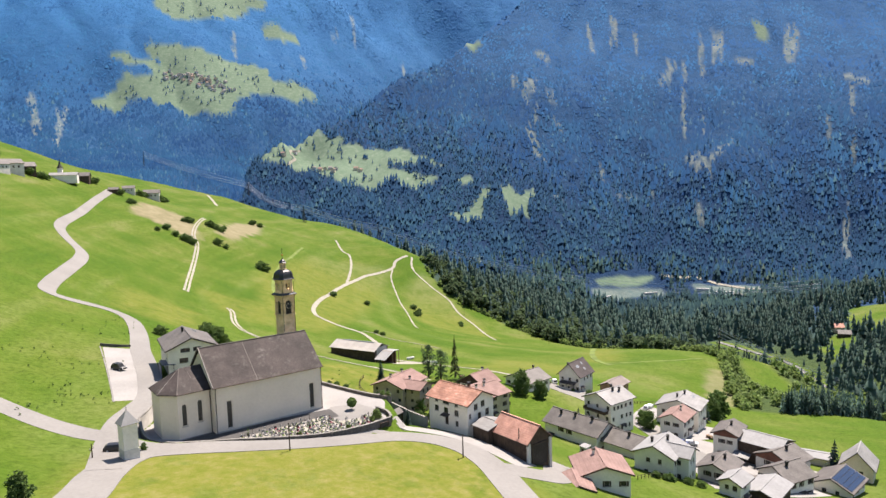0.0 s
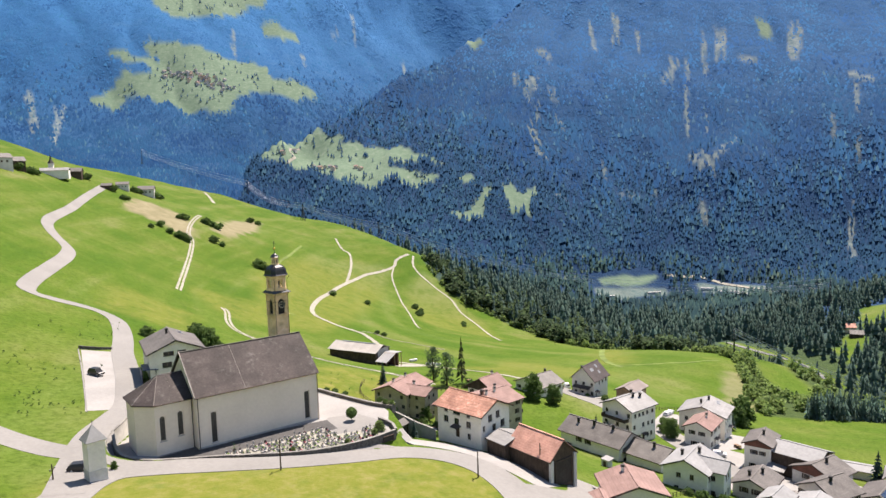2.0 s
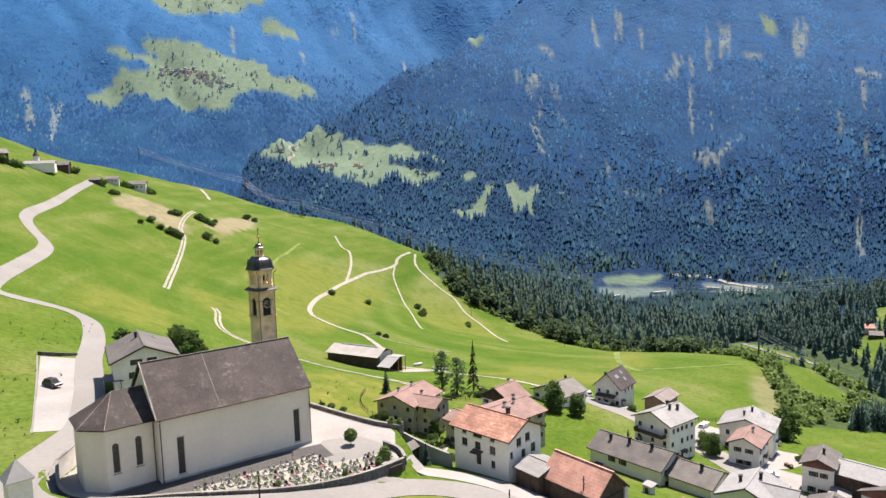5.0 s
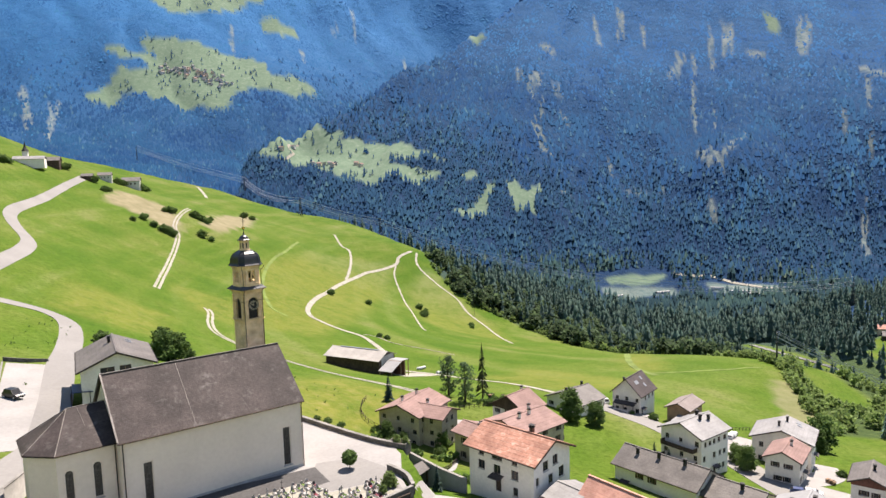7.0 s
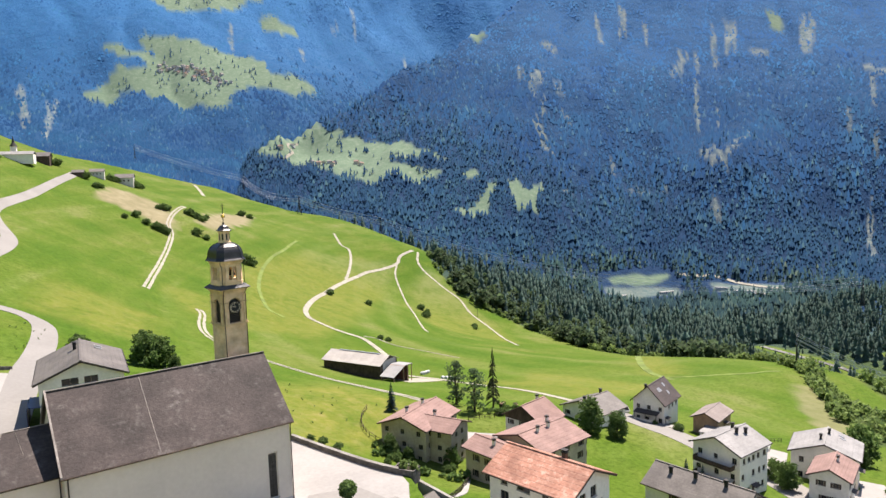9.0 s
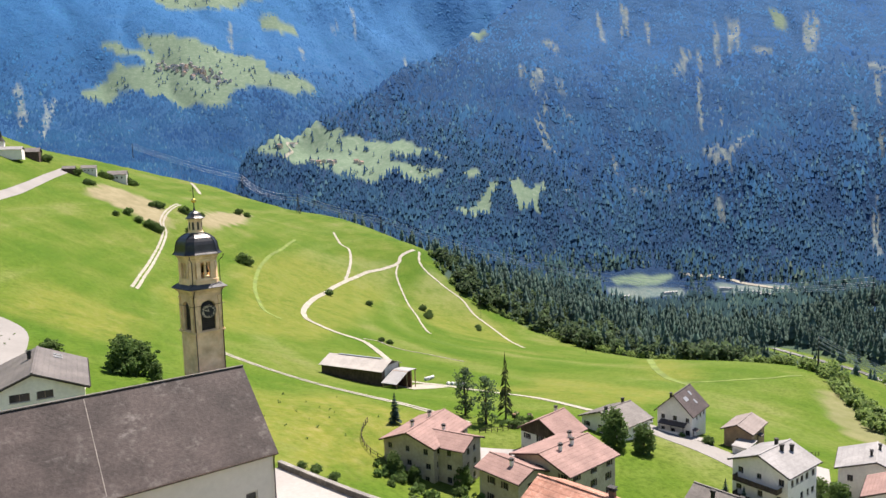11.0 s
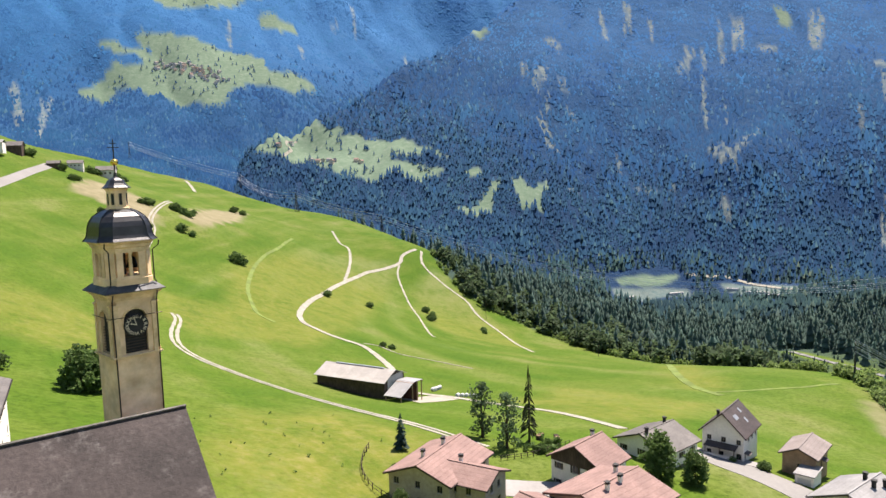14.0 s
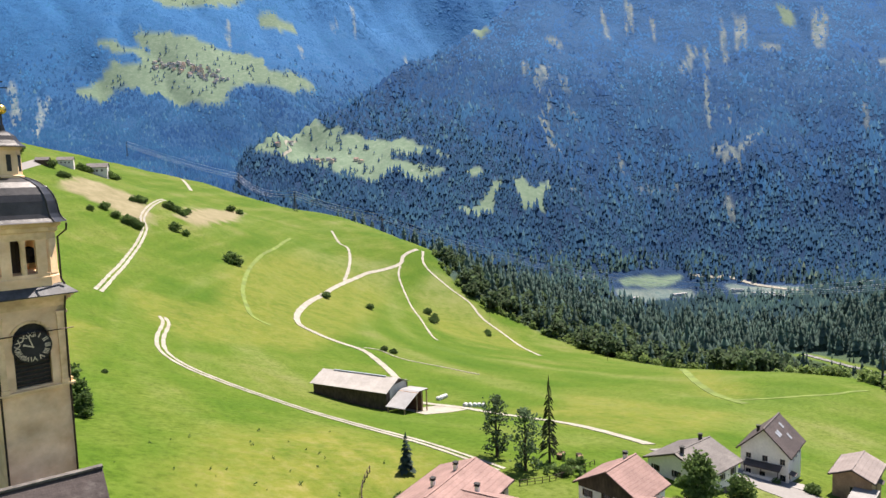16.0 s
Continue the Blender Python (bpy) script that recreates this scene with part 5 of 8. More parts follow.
for z, w in ((36.3, 0.75), (36.6, 0.4)):
    box(bm, 0, 0, z, w, 0.05, 0.05)
tower_part("cross", bm, SOOT_AND_SHADE, "slim iron cross")
bm = bmesh.new()
bmesh.ops.create_uvsphere(bm, u_segments=18, v_segments=12, radius=0.26, matrix=Matrix.Translation((0, 0, 35.2)))
tower_part("finial_ball", bm, GOLD, "gilt ball")
# the clock faces
NUMERALS = ["XII", "I", "II", "III", "IIII", "V", "VI", "VII", "VIII", "IX", "X", "XI"]
CLOCK_BLACK = material("black_clock_face", (0.012, 0.012, 0.012), (0.025, 0.024, 0.023), 0.4, 0.6, 0.05)
CLOCK_PALE = material("pale_gilt_numerals", (0.55, 0.46, 0.32), (0.68, 0.58, 0.42), 0.2, 0.6, 0.05)
for k in (0, 1):
    m = SIDES[k] @ Matrix.Translation((0, -TB - 0.1, 23.05)) @ Matrix.Rotation(math.radians(90), 4, "X")
    bm = bmesh.new()
    turned(bm, [(0.84, -0.06), (0.84, 0.0), (0.8, 0.03)], 36)
    face = tower_part("clock", bm, CLOCK_BLACK, "black clock face with pale Roman numerals", m)
    for i, txt in enumerate(NUMERALS):
        cu = bpy.data.curves.new("numeral", "FONT")
        cu.body, cu.size, cu.extrude, cu.align_x, cu.align_y, cu.offset = txt, 0.33, 0.012, "CENTER", "CENTER", 0.004
        tmp = bpy.data.objects.new("numeral", cu)
        me = bpy.data.meshes.new_from_object(tmp)
        bpy.data.objects.remove(tmp)
        me.materials.clear()
        me.materials.append(CLOCK_PALE)
        num = new("numeral", me)
        num.parent = face
        a = -math.radians(30 * i)
        num.matrix_basis = Matrix.Rotation(a, 4, "Z") @ Matrix.Translation((0, 0.62, 0.045)) @ Matrix.Diagonal((0.85 if len(txt) > 2 else 1.1, 1.0, 1, 1))
    for a, ln, w in ((-math.radians(293), 0.42, 0.07), (-math.radians(345), 0.62, 0.05)):
        bm = bmesh.new()
        box(bm, 0, ln * 0.42, 0.07, w, ln, 0.02)
        box(bm, 0, ln * 0.92, 0.07, w * 1.7, 0.09, 0.02)
        h = part("clock_hand", bm, CLOCK_PALE, face)
        h.matrix_basis = Matrix.Rotation(a, 4, "Z")
# downpipes and lightning conductors
for x in (-TB, TB):
    bm = bmesh.new()
    tube(bm, [(x * 1.2, -1.95, 29.3), (x * 1.2, -1.85, 28.95), (x * 0.98, -1.62, 28.6), (x * 0.98, -1.62, 26.4), (x * 1.05, -1.75, 26.1)], 0.045)
    tube(bm, [(x, -1.9, 25.5), (x, -1.66, 24.9), (x, -1.62, 24.2), (x * 0.98, -TB - 0.12, 21.4), (x * 0.98, -TB - 0.12, 16.0)], 0.045)
    tower_part("downpipe", bm, PIPE, "dark downpipe")
bm = bmesh.new()
for m in SIDES[:1]:
    tube(bm, [(-TB - 0.25, -TB - 0.2, 23.75), (TB + 0.3, -TB - 0.2, 23.75)], 0.03)
tube(bm, [(-TB - 0.2, -TB - 0.2, 23.75), (-TB - 0.2, TB, 23.75)], 0.03)
tower_part("tie_bar", bm, PIPE, "dark iron tie bar")

# ---- churchyard ----
def slab(name, label, outline, z, mat, drop=0.5, category="pavement", kind="structure"):
    bm = bmesh.new()
    prism(bm, outline, z - drop, z)
    ob = part(name, bm, mat)
    return tagged(ob, label, category, kind=kind)


FRONT_LINE = [(31.4, 152.9), (30.9, 146.0), (33.4, 140.6), (38.5, 136.8), (46.0, 132.4), (56.5, 125.2), (63.0, 122.5), (69.5, 121.7), (75.6, 122.2)]
slab("churchyard_paving", "pale paved yard beside the church", [(43, 132), (47, 131.4), (57, 125.2), (63.5, 122.8), (70, 122), (75.4, 122.6), (77, 127), (81.6, 134.2), (82.6, 138.5), (77.0, 158.6), (62, 158.5), (43, 158)], 0.06, PAVING)
slab("churchyard_paving", "grey asphalt corner of the church yard", [(66.2, 135.0), (67.4, 129.8), (73.8, 128.4), (75.0, 123.4), (76.2, 127), (77.4, 131.2), (76, 137.4), (70, 139.6)], 0.075, ROAD, 0.3)
# Yard asphalt with the church's cast shadow put into its base colour.
SHADOWED_ASPHALT = material("yard_asphalt_in_shadow", (0.045, 0.043, 0.042), (0.075, 0.072, 0.07), 0.5, 0.9, 0.1, stain=0.15, stain_size=4)
slab("churchyard_paving", "asphalt strip along the church wall, darkened for the church's shadow", [(36.5, 141.5), (40.5, 136.6), (46.5, 132.9), (58, 132.6), (68.6, 132.6), (69.2, 138.5), (45, 142)], 0.08, SHADOWED_ASPHALT, 0.3)
ribbon("pavement", "pale asphalt verge along the churchyard wall", [(30.4, 158), (28.6, 152), (28.3, 146), (31.0, 139.2), (36.8, 134.6), (44.6, 130), (55.5, 123)], 5.6, ROAD, 0.075, category="pavement")
slab("churchyard_path", "pale concrete path round the choir", [(31.6, 152.6), (31.3, 146.2), (33.8, 141), (38.8, 137.2), (43, 133.6), (43, 161), (37, 161)], 0.05, PAVING)


def wall_run(name, label, line, thick, tops, mat, cap=True, drop=1.6, category="wall"):
    """A wall along plan points with a coping; tops: its height above z = 0 at each point."""
    t = thing(name, label, category)
    c = smooth_line(line, 1.2)
    k = np.linspace(0, len(line) - 1, len(c))
    top = np.interp(k, range(len(line)), tops)
    d = np.gradient(c, axis=0)
    d /= np.linalg.norm(d, axis=1)[:, None]
    n = np.stack([-d[:, 1], d[:, 0]], -1) * thick / 2
    for nm, extra, lo, hi, m in (("wall_body", 0.0, None, 0.0, mat), ("coping", 0.04, -0.02, 0.08, WALL_CAP)):
        if nm == "coping" and not cap:
            continue
        bm = bmesh.new()
        rows = []
        for i in range(len(c)):
            e = n[i] * (1 + extra / thick * 2)
            a, b = c[i] + e, c[i] - e
            z0 = (min(level(*a), level(*b)) - drop if lo is None else top[i] + lo)
            z1 = top[i] + hi
            rows.append([bm.verts.new((a[0], a[1], z0)), bm.verts.new((a[0], a[1], z1)), bm.verts.new((b[0], b[1], z1)), bm.verts.new((b[0], b[1], z0))])
        for p, q in zip(rows, rows[1:]):
            for j in range(4):
                bm.faces.new((p[j], p[(j + 1) % 4], q[(j + 1) % 4], q[j]))
        bm.faces.new(rows[0][::-1])
        bm.faces.new(rows[-1])
        bmesh.ops.recalc_face_normals(bm, faces=bm.faces)
        part(nm, bm, m, t)
    return t


yard_wall = wall_run("churchyard_wall", "grey field-stone retaining wall round the churchyard with grey coping", FRONT_LINE, 0.42, [3.2, 1.1, 0.9, 0.85, 0.8, 0.85, 0.95, 1.0, 1.05], STONE)
# stones that stand proud of the wall's outer face
rng = random.Random(4)
stone_meshes = []
for k in range(6):
    bm = bmesh.new()
    bmesh.ops.create_icosphere(bm, subdivisions=1, radius=0.5)
    for v in bm.verts:
        v.co = Vector((v.co.x * 0.9, v.co.y * 0.45, v.co.z * 0.62)) * rng.uniform(0.85, 1.15)
    me = bpy.data.meshes.new("stone")
    bm.to_mesh(me)
    bm.free()
    me.materials.append(STONE)
    stone_meshes.append(me)
line = smooth_line(FRONT_LINE, 0.75)
count = 0
for i in range(1, len(line) - 1):
    d = line[i + 1] - line[i - 1]
    ang = math.atan2(d[1], d[0])
    x, y = line[i] + np.array((math.sin(ang), -math.cos(ang))) * 0.18
    g = level(x, y)
    z = g + 0.25
    while z < 0.75 and count < 260:
        ob = new("stone", stone_meshes[count % 6])
        ob.parent = yard_wall
        sc = rng.uniform(0.55, 0.95)
        ob.matrix_basis = pose(x + rng.uniform(-0.15, 0.15), y + rng.uniform(-0.05, 0.05), z, 0, rng.uniform(-12, 12), math.degrees(ang)) @ Matrix.Diagonal((sc, sc * 0.8, sc, 1))
        z += 0.42
        count += 1
wall_run("churchyard_wall", "low stone wall behind the paved yard", [(76.4, 158.8), (78.4, 150), (80.6, 141.5), (82.2, 137.4)], 0.5, [0.75, 0.75, 0.75, 0.8], STONE)
wall_run("churchyard_wall", "short stone wall by the yard gate", [(77.0, 130.6), (77.4, 126.5), (76.0, 122.6)], 0.45, [0.9, 0.9, 1.0], STONE)
wall_run("garden_wall", "pale low wall below the yard gate", [(84.6, 136.4), (87.0, 130.5), (88.6, 127.0)], 0.4, [-1.2, -2.6, -3.6], PAVING)
wall_run("path_wall", "grey rendered retaining wall beside the choir path", [(31.4, 152.9), (33.8, 156), (36.6, 160.4)], 0.35, [3.2, 3.5, 3.8], GREYWALL, drop=0.6)
# the niche with a notice in the wall's end
niche = thing("wall_niche", "dark niche with framed notice in the yard wall", "niche", pose(73.6, 121.55, -0.6, 0, 0, 3))
# Flat dark box; its colour gives the niche its shade.
bm = bmesh.new()
box(bm, 0, 0.0, 0.55, 2.3, 0.12, 1.0)
part("recess", bm, SOOT_AND_SHADE, niche)
bm = bmesh.new()
for x in (-1.1, 1.1):
    box(bm, x, -0.06, 0.55, 0.12, 0.16, 1.1)
box(bm, 0, -0.06, 1.1, 2.4, 0.18, 0.12)
part("frame", bm, DARK_WOOD, niche)
# gatehouse roof by the yard's corner
gate = thing("gate_porch", "small dark wooden gate porch beside the yard", "gate", pose(84.0, 133.4, level(84, 133.4) - 0.2, 0, 0, 20))
for x in (-1.3, 1.3):
    for y in (-0.9, 0.9):
        bm = bmesh.new()
        box(bm, x, y, 1.2, 0.22, 0.22, 2.4)
        part("post", bm, DARK_WOOD, gate)
bm = bmesh.new()
gable_roof(bm, 3.6, 3.0, 2.4, 0.9, 0.12)
part("roof", bm, GREY_ROOF, gate)
planter = thing("planter", "raised stone planter with shrubs beside the gate", "planter", pose(83.2, 137.2, 0, 0, 0, -60))
bm = bmesh.new()
for bx in ((0, -0.9, 3.2, 0.25), (0, 0.9, 3.2, 0.25), (-1.5, 0, 0.25, 1.6), (1.5, 0, 0.25, 1.6)):
    box(bm, bx[0], bx[1], -0.2, bx[2], bx[3], 2.0)
part("rim", bm, STONE, planter)
bm = bmesh.new()
box(bm, 0, 0, 0.3, 2.8, 1.6, 0.6)
part("soil", bm, BARK, planter)

# graves: bordered plots with a stone, cross or small lantern
GRAVE_STONE = material("pale_grave_stone", (0.22, 0.21, 0.2), (0.4, 0.385, 0.36), 0.3, 0.7, 0.15, each=0.35)
GRAVE_DARK = material("dark_grave_stone", (0.0264, 0.0255, 0.0264), (0.0616, 0.0594, 0.0594), 0.3, 0.4, 0.1, each=0.3)
FLOWER = material("red_grave_flowers", (0.11, 0.0132, 0.022), (0.22, 0.0528, 0.0704), 0.15, 0.8, 0.2, each=0.3)


def grave(kind):
    t = thing("grave", "bordered grave plot with a " + (("pale upright stone", "dark polished stone", "slim iron cross", "pale stone and gravel bed", "pale stone cross")[kind]), "grave", group="graves")
    bm = bmesh.new()
    for bx in ((-0.38, 0, 0.1, 1.5), (0.38, 0, 0.1, 1.5), (0, -0.72, 0.66, 0.1), (0, 0.72, 0.66, 0.1)):
        box(bm, bx[0], bx[1], 0.12, bx[2], bx[3], 0.28)
    part("border", bm, GRAVE_STONE, t)
    bm = bmesh.new()
    bmesh.ops.create_icosphere(bm, subdivisions=2, radius=0.5)
    for v in bm.verts:
        k = rng.uniform(0.8, 1.2)
        v.co = Vector((v.co.x * 0.6 * k, v.co.y * 1.15 * k, 0.14 + v.co.z * 0.4 * rng.uniform(0.5, 1.4)))
    part("planting", bm, (LIGHT_LEAF, FLOWER, GRAVE_STONE, GRAVE_STONE, LEAF)[kind], t)
    bm = bmesh.new()
    if kind == 2:
        box(bm, 0, 0.72, 0.25, 0.3, 0.25, 0.4)
        box(bm, 0, 0.72, 0.95, 0.06, 0.05, 1.3)
        box(bm, 0, 0.72, 1.25, 0.5, 0.05, 0.06)
        part("cross", bm, SOOT_AND_SHADE, t)
    elif kind == 4:
        box(bm, 0, 0.72, 0.25, 0.45, 0.3, 0.4)
        box(bm, 0, 0.72, 0.9, 0.16, 0.12, 1.1)
        box(bm, 0, 0.72, 1.08, 0.6, 0.12, 0.16)
        part("cross", bm, GRAVE_STONE, t)
    else:
        panel(bm, [(x * (0.62 if kind else 0.55), z) for x, z in [(-0.5, 0), (0.5, 0), (0.5, 0.55), (0.3, 0.74), (0, 0.82), (-0.3, 0.74), (-0.5, 0.55)]], 0.62, 0.78)
        part("headstone", bm, GRAVE_DARK if kind == 1 else GRAVE_STONE, t)
    bm = bmesh.new()
    box(bm, 0.2, 0.4, 0.3, 0.1, 0.1, 0.22)
    part("lantern", bm, FLOWER, t, "red grave lantern")
    return t


kinds = [grave(0), grave(1), grave(2), grave(3), grave(4)]
spots = []
for row in range(9):
    for col in range(27):
        x, y = 47.2 + col * 1.0 + rng.uniform(-0.25, 0.25), 134.2 - row * 1.4 + rng.uniform(-0.25, 0.25) + 0.3 * math.sin(col * 0.9)
        edge = np.interp(x, [46, 56.5, 63, 69.5, 75.6], [132.4, 125.2, 122.5, 121.7, 122.2]) + 1.1
        if y > edge and y < 134.4 and not (x > 66.5 and y > 128.5) and x < 73 and rng.random() > 0.08:
            spots.append((x, y))
for k, (x, y) in enumerate(spots):
    m = pose(x, y, 0.05, 0, 0, rng.uniform(-16, 16))
    kd = rng.choice((0, 3, 1, 4) if x > 66 else (0, 0, 3, 3, 0, 4, 2, 4, 0, 1))
    if k < 5:
        kinds[k].matrix_basis = m @ Matrix.Diagonal((0.85, 0.85, 0.85, 1))
    else:
        copy_thing(kinds[kd], m @ Matrix.Diagonal((*[rng.uniform(0.7, 0.95)] * 2, rng.uniform(0.75, 1.25), 1)))
slab("grave_gravel", "pale gravel between the graves", [(47, 134.9), (48, 132.4), (57.2, 126.2), (63.6, 123.6), (69.8, 122.7), (74.2, 123.2), (73.4, 128.2), (67, 129.6), (66, 134.9)], 0.085, GRAVEL, 0.3, "gravel")

# ---- roadside shrine ----
shrine = thing("wayside_shrine", "tall white wayside shrine with a pale metal pyramid roof", "shrine", pose(24.9, 131.6, 2.7, 0, 0, 8))
bm = bmesh.new()
prism(bm, [(-1.3, -1.3), (1.3, -1.3), (1.3, 1.3), (-1.3, 1.3)], 2.2, 6.7)
part("shaft", bm, PLASTER, shrine)
bm = bmesh.new()
prism(bm, [(-1.38, -1.38), (1.38, -1.38), (1.38, 1.38), (-1.38, 1.38)], -1.0, 2.2)
part("base", bm, GREYWALL, shrine, "grey rendered base")
bm = bmesh.new()
for h, z, t in ((1.42, 6.72, 0.12), (1.52, 6.84, 0.12)):
    box(bm, 0, 0, z, 2 * h, 2 * h, t)
part("cornice", bm, PLASTER, shrine)
bm = bmesh.new()
turned(bm, [(1.62 * 1.4142, 6.9), (1.62 * 1.4142, 6.96), (0.06, 9.3)], 4, math.pi / 4)
part("roof", bm, TIN, shrine, "pale sheet-metal pyramid roof")
bm = bmesh.new()
box(bm, 0, 0, 9.6, 0.05, 0.05, 0.8)
box(bm, 0, 0, 9.75, 0.35, 0.05, 0.05)
part("cross", bm, SOOT_AND_SHADE, shrine)
# retaining wall and edging of the parking area
wall_run("lot_wall", "low dark stone wall at the head of the parking area", [(36.6, 223.4), (41, 223.0), (45.2, 224.6)], 0.4, [level(36.6, 223.4) + 0.9, level(41, 223) + 0.9, level(45.2, 224.6) + 0.7], STONE, cap=False)
wall_run("lot_edging", "pale kerb wall along the parking area", [(29.9, 171.0), (32.2, 188), (34.4, 205), (36.4, 222.5)], 0.35, [level(29.9, 171) + 0.14, level(32.2, 188) + 0.14, level(34.4, 205) + 0.14, level(36.4, 222.5) + 0.14], ROAD, cap=False)

# ---- village houses ----
house("house", "white farmhouse with orange tiled roof and dark shutters", 95.1, 122.2, 1.6, 99.1, 13.5, 10.4, 2.4, -5.2, PLASTER, ORANGE_ROOF, counts=(3, 3, 3, 3), chimneys=((-2.0, -0.7),), win=(1.05, 1.15), shutters=False,
      custom={1: [(2.4, 5.7, 1.0, 0.7), (5.4, 5.65, 2.0, 0.75), (8.7, 5.7, 1.0, 0.7), (2.4, 3.5, 1.3, 1.4), (5.4, 3.5, 1.3, 1.4), (8.7, 3.5, 1.3, 1.4), (5.6, 0.9, 1.1, 2.1), (8.8, 1.1, 0.9, 1.3)], 2: [(2.9, 4.9, 1.3, 1.45), (5.3, 5.15, 1.3, 1.45), (0.9, 3.3, 0.7, 1.2), (4.1, 2.6, 1.1, 1.5), (6.8, 2.8, 1.3, 1.6)]})
house("house", "beige house with pink tiled roof and wooden balcony", 121.3, 189.5, -15.4, 23, 15.5, 13.2, 2.4, -23.8, BEIGE, PINK_ROOF, rows=3, shutters=False, counts=(3, 3, 3, 2), balcony=(1,), chimneys=((-3, 1.5), (3.0, 1.0)))
house("house_wing", "beige gabled wing with pink tiled roof beside its house", 122.6, 182.6, -15.6, -67, 10.4, 9.0, 1.7, -23.8, BEIGE, PINK_ROOF, rows=3, shutters=False, counts=(2, 2, 1, 2), chimneys=((-2.5, 1.2),), door=False)
house("house", "white house with broad pink roof and wooden balcony", 135.0, 163.6, -15.9, 3, 14.5, 15.0, 2.2, -23.6, BEIGE, PINK_ROOF, rows=3, counts=(3, 3, 3, 2), chimneys=((-2.5, -1.2), (1.0, -1.0), (4, 2)), balcony=(1,))
house("house_wing", "low pink-roofed wing of the broad house", 123.8, 166.2, -16.4, -85, 11, 8.5, 1.6, -23.0, BEIGE, PINK_ROOF, counts=(2, 2, 2, 1), chimneys=((1, -1),), door=False)
bend_barn = house("barn", "dark wooden barn with salmon tiled roof at the bend", 97.4, 104.5, -3.1, 91.5, 11.7, 7.7, 3.3, -8.6, DARK_WOOD, SALMON_ROOF, rows=1, counts=(0, 0, 0, 0), over=0.35, category="barn", door=False)
for y in (-3.2, 3.2):
    bm = bmesh.new()
    box(bm, -5.55, y, 1.3, 0.5, 0.75, 8.4)
    part("corner_pier", bm, GREYWALL, bend_barn, "pale rendered corner pier")
# Dark panel in place of the barn's big shaded opening.
bm = bmesh.new()
box(bm, -5.6, 0, 2.5, 0.16, 4.2, 4.6)
part("gate", bm, SOOT_AND_SHADE, bend_barn, "dark panel standing in for the barn's shaded opening")
bm = bmesh.new()
for y in (-2.2, 2.2):
    box(bm, -5.64, y, 2.5, 0.2, 0.22, 4.8)
box(bm, -5.64, 0, 4.95, 0.2, 4.6, 0.25)
part("gate_frame", bm, BARK, bend_barn)
house("barn_annex", "grey-roofed timber link between farmhouse and barn", 95.6, 111.9, -2.6, 91.5, 5.6, 7.4, 1.0, -7.5, DARK_WOOD, LIGHT_ROOF, rows=1, counts=(0, 0, 0, 0), over=0.3, category="barn", door=False)
house("house", "white house with steep dark roof and skylights", 200.6, 182.1, -26.8, 13.0, 12.0, 10.6, 5.1, -33.2, PLASTER, DARK_ROOF, counts=(4, 4, 3, 3), chimneys=((-3, 1.8),), shutters=False)
house("cottage", "small brown wooden cottage with a faded roof", 206.4, 167.5, -29.1, 11.1, 11.6, 8.1, 1.8, -33.2, TAN_WOOD, FADED_ROOF, rows=1, counts=(1, 1, 1, 1), shutters=False, category="cottage")
house("house", "large white house with pale roof and dark balcony", 172.7, 142.5, -20.9, -0.9, 12.4, 12.6, 2.7, -31.2, PLASTER, LIGHT_ROOF, rows=3, counts=(5, 4, 3, 3), balcony=(-1,), chimneys=((0.5, -1.2), (2.8, -2.0), (2.2, 0.8)), shutters=False)
house("house", "long white farmhouse with grey roof and small windows", 150.7, 135.3, -22.9, -86.0, 20.8, 11.2, 3.2, -28.6, PLASTER, GREY_ROOF, counts=(5, 5, 3, 2), win=(1.3, 1.25), chimneys=((-6, -1.5), (-1, -1.0), (5, -0.7)))
house("house", "low grey-roofed end of the long farmhouse", 153.6, 119.8, -24.2, -86.0, 11.6, 10.6, 2.6, -29.2, PLASTER, GREY_ROOF, counts=(4, 3, 2, 3), chimneys=((1, -1),), door=False, rows=1)
house("house", "white house with pink tiled roof and brown shutters", 109.9, 93.0, -10.2, 53.0, 10.6, 11.9, 2.0, -17.5, PLASTER, PINK_ROOF, rows=2, counts=(2, 2, 3, 2), chimneys=((2.5, 1.0),))
house("shed_annex", "small pink-roofed lean-to beside a white house", 100.9, 92.0, -11.0, 53.0, 8.5, 7, 1.3, -16.5, PLASTER, PINK_ROOF, rows=1, counts=(1, 1, 1, 1), door=False, category="shed")
house("house", "white house with pink roof by the village street", 189.2, 127.8, -27.2, 15.3, 11.7, 8.9, 2.1, -33.6, PLASTER, PINK_ROOF, counts=(3, 3, 2, 2), chimneys=((1, -0.8),))
house("house", "broad white house with grey roof and skylights", 202.7, 135.2, -27.9, 19.6, 12.9, 15.3, 2.8, -35.2, PLASTER, LIGHT_ROOF, counts=(4, 3, 3, 3), chimneys=((-2, 1.0), (2.0, -0.5)), shutters=False)
house("house", "house with brown boarded front and white walls", 186.8, 108.2, -25.8, 16.6, 11.1, 8.1, 1.7, -33.6, PLASTER, GREY_ROOF, counts=(2, 2, 2, 2), gable=RED_WOOD, chimneys=((0, -0.6),))
house("barn", "dark barn with bright sheet-metal roof behind the house", 189.6, 98.6, -27.2, -85, 13.0, 11.0, 1.9, -34.4, DARK_WOOD, TIN, rows=1, counts=(0, 0, 0, 0), over=0.4, category="barn", door=False)
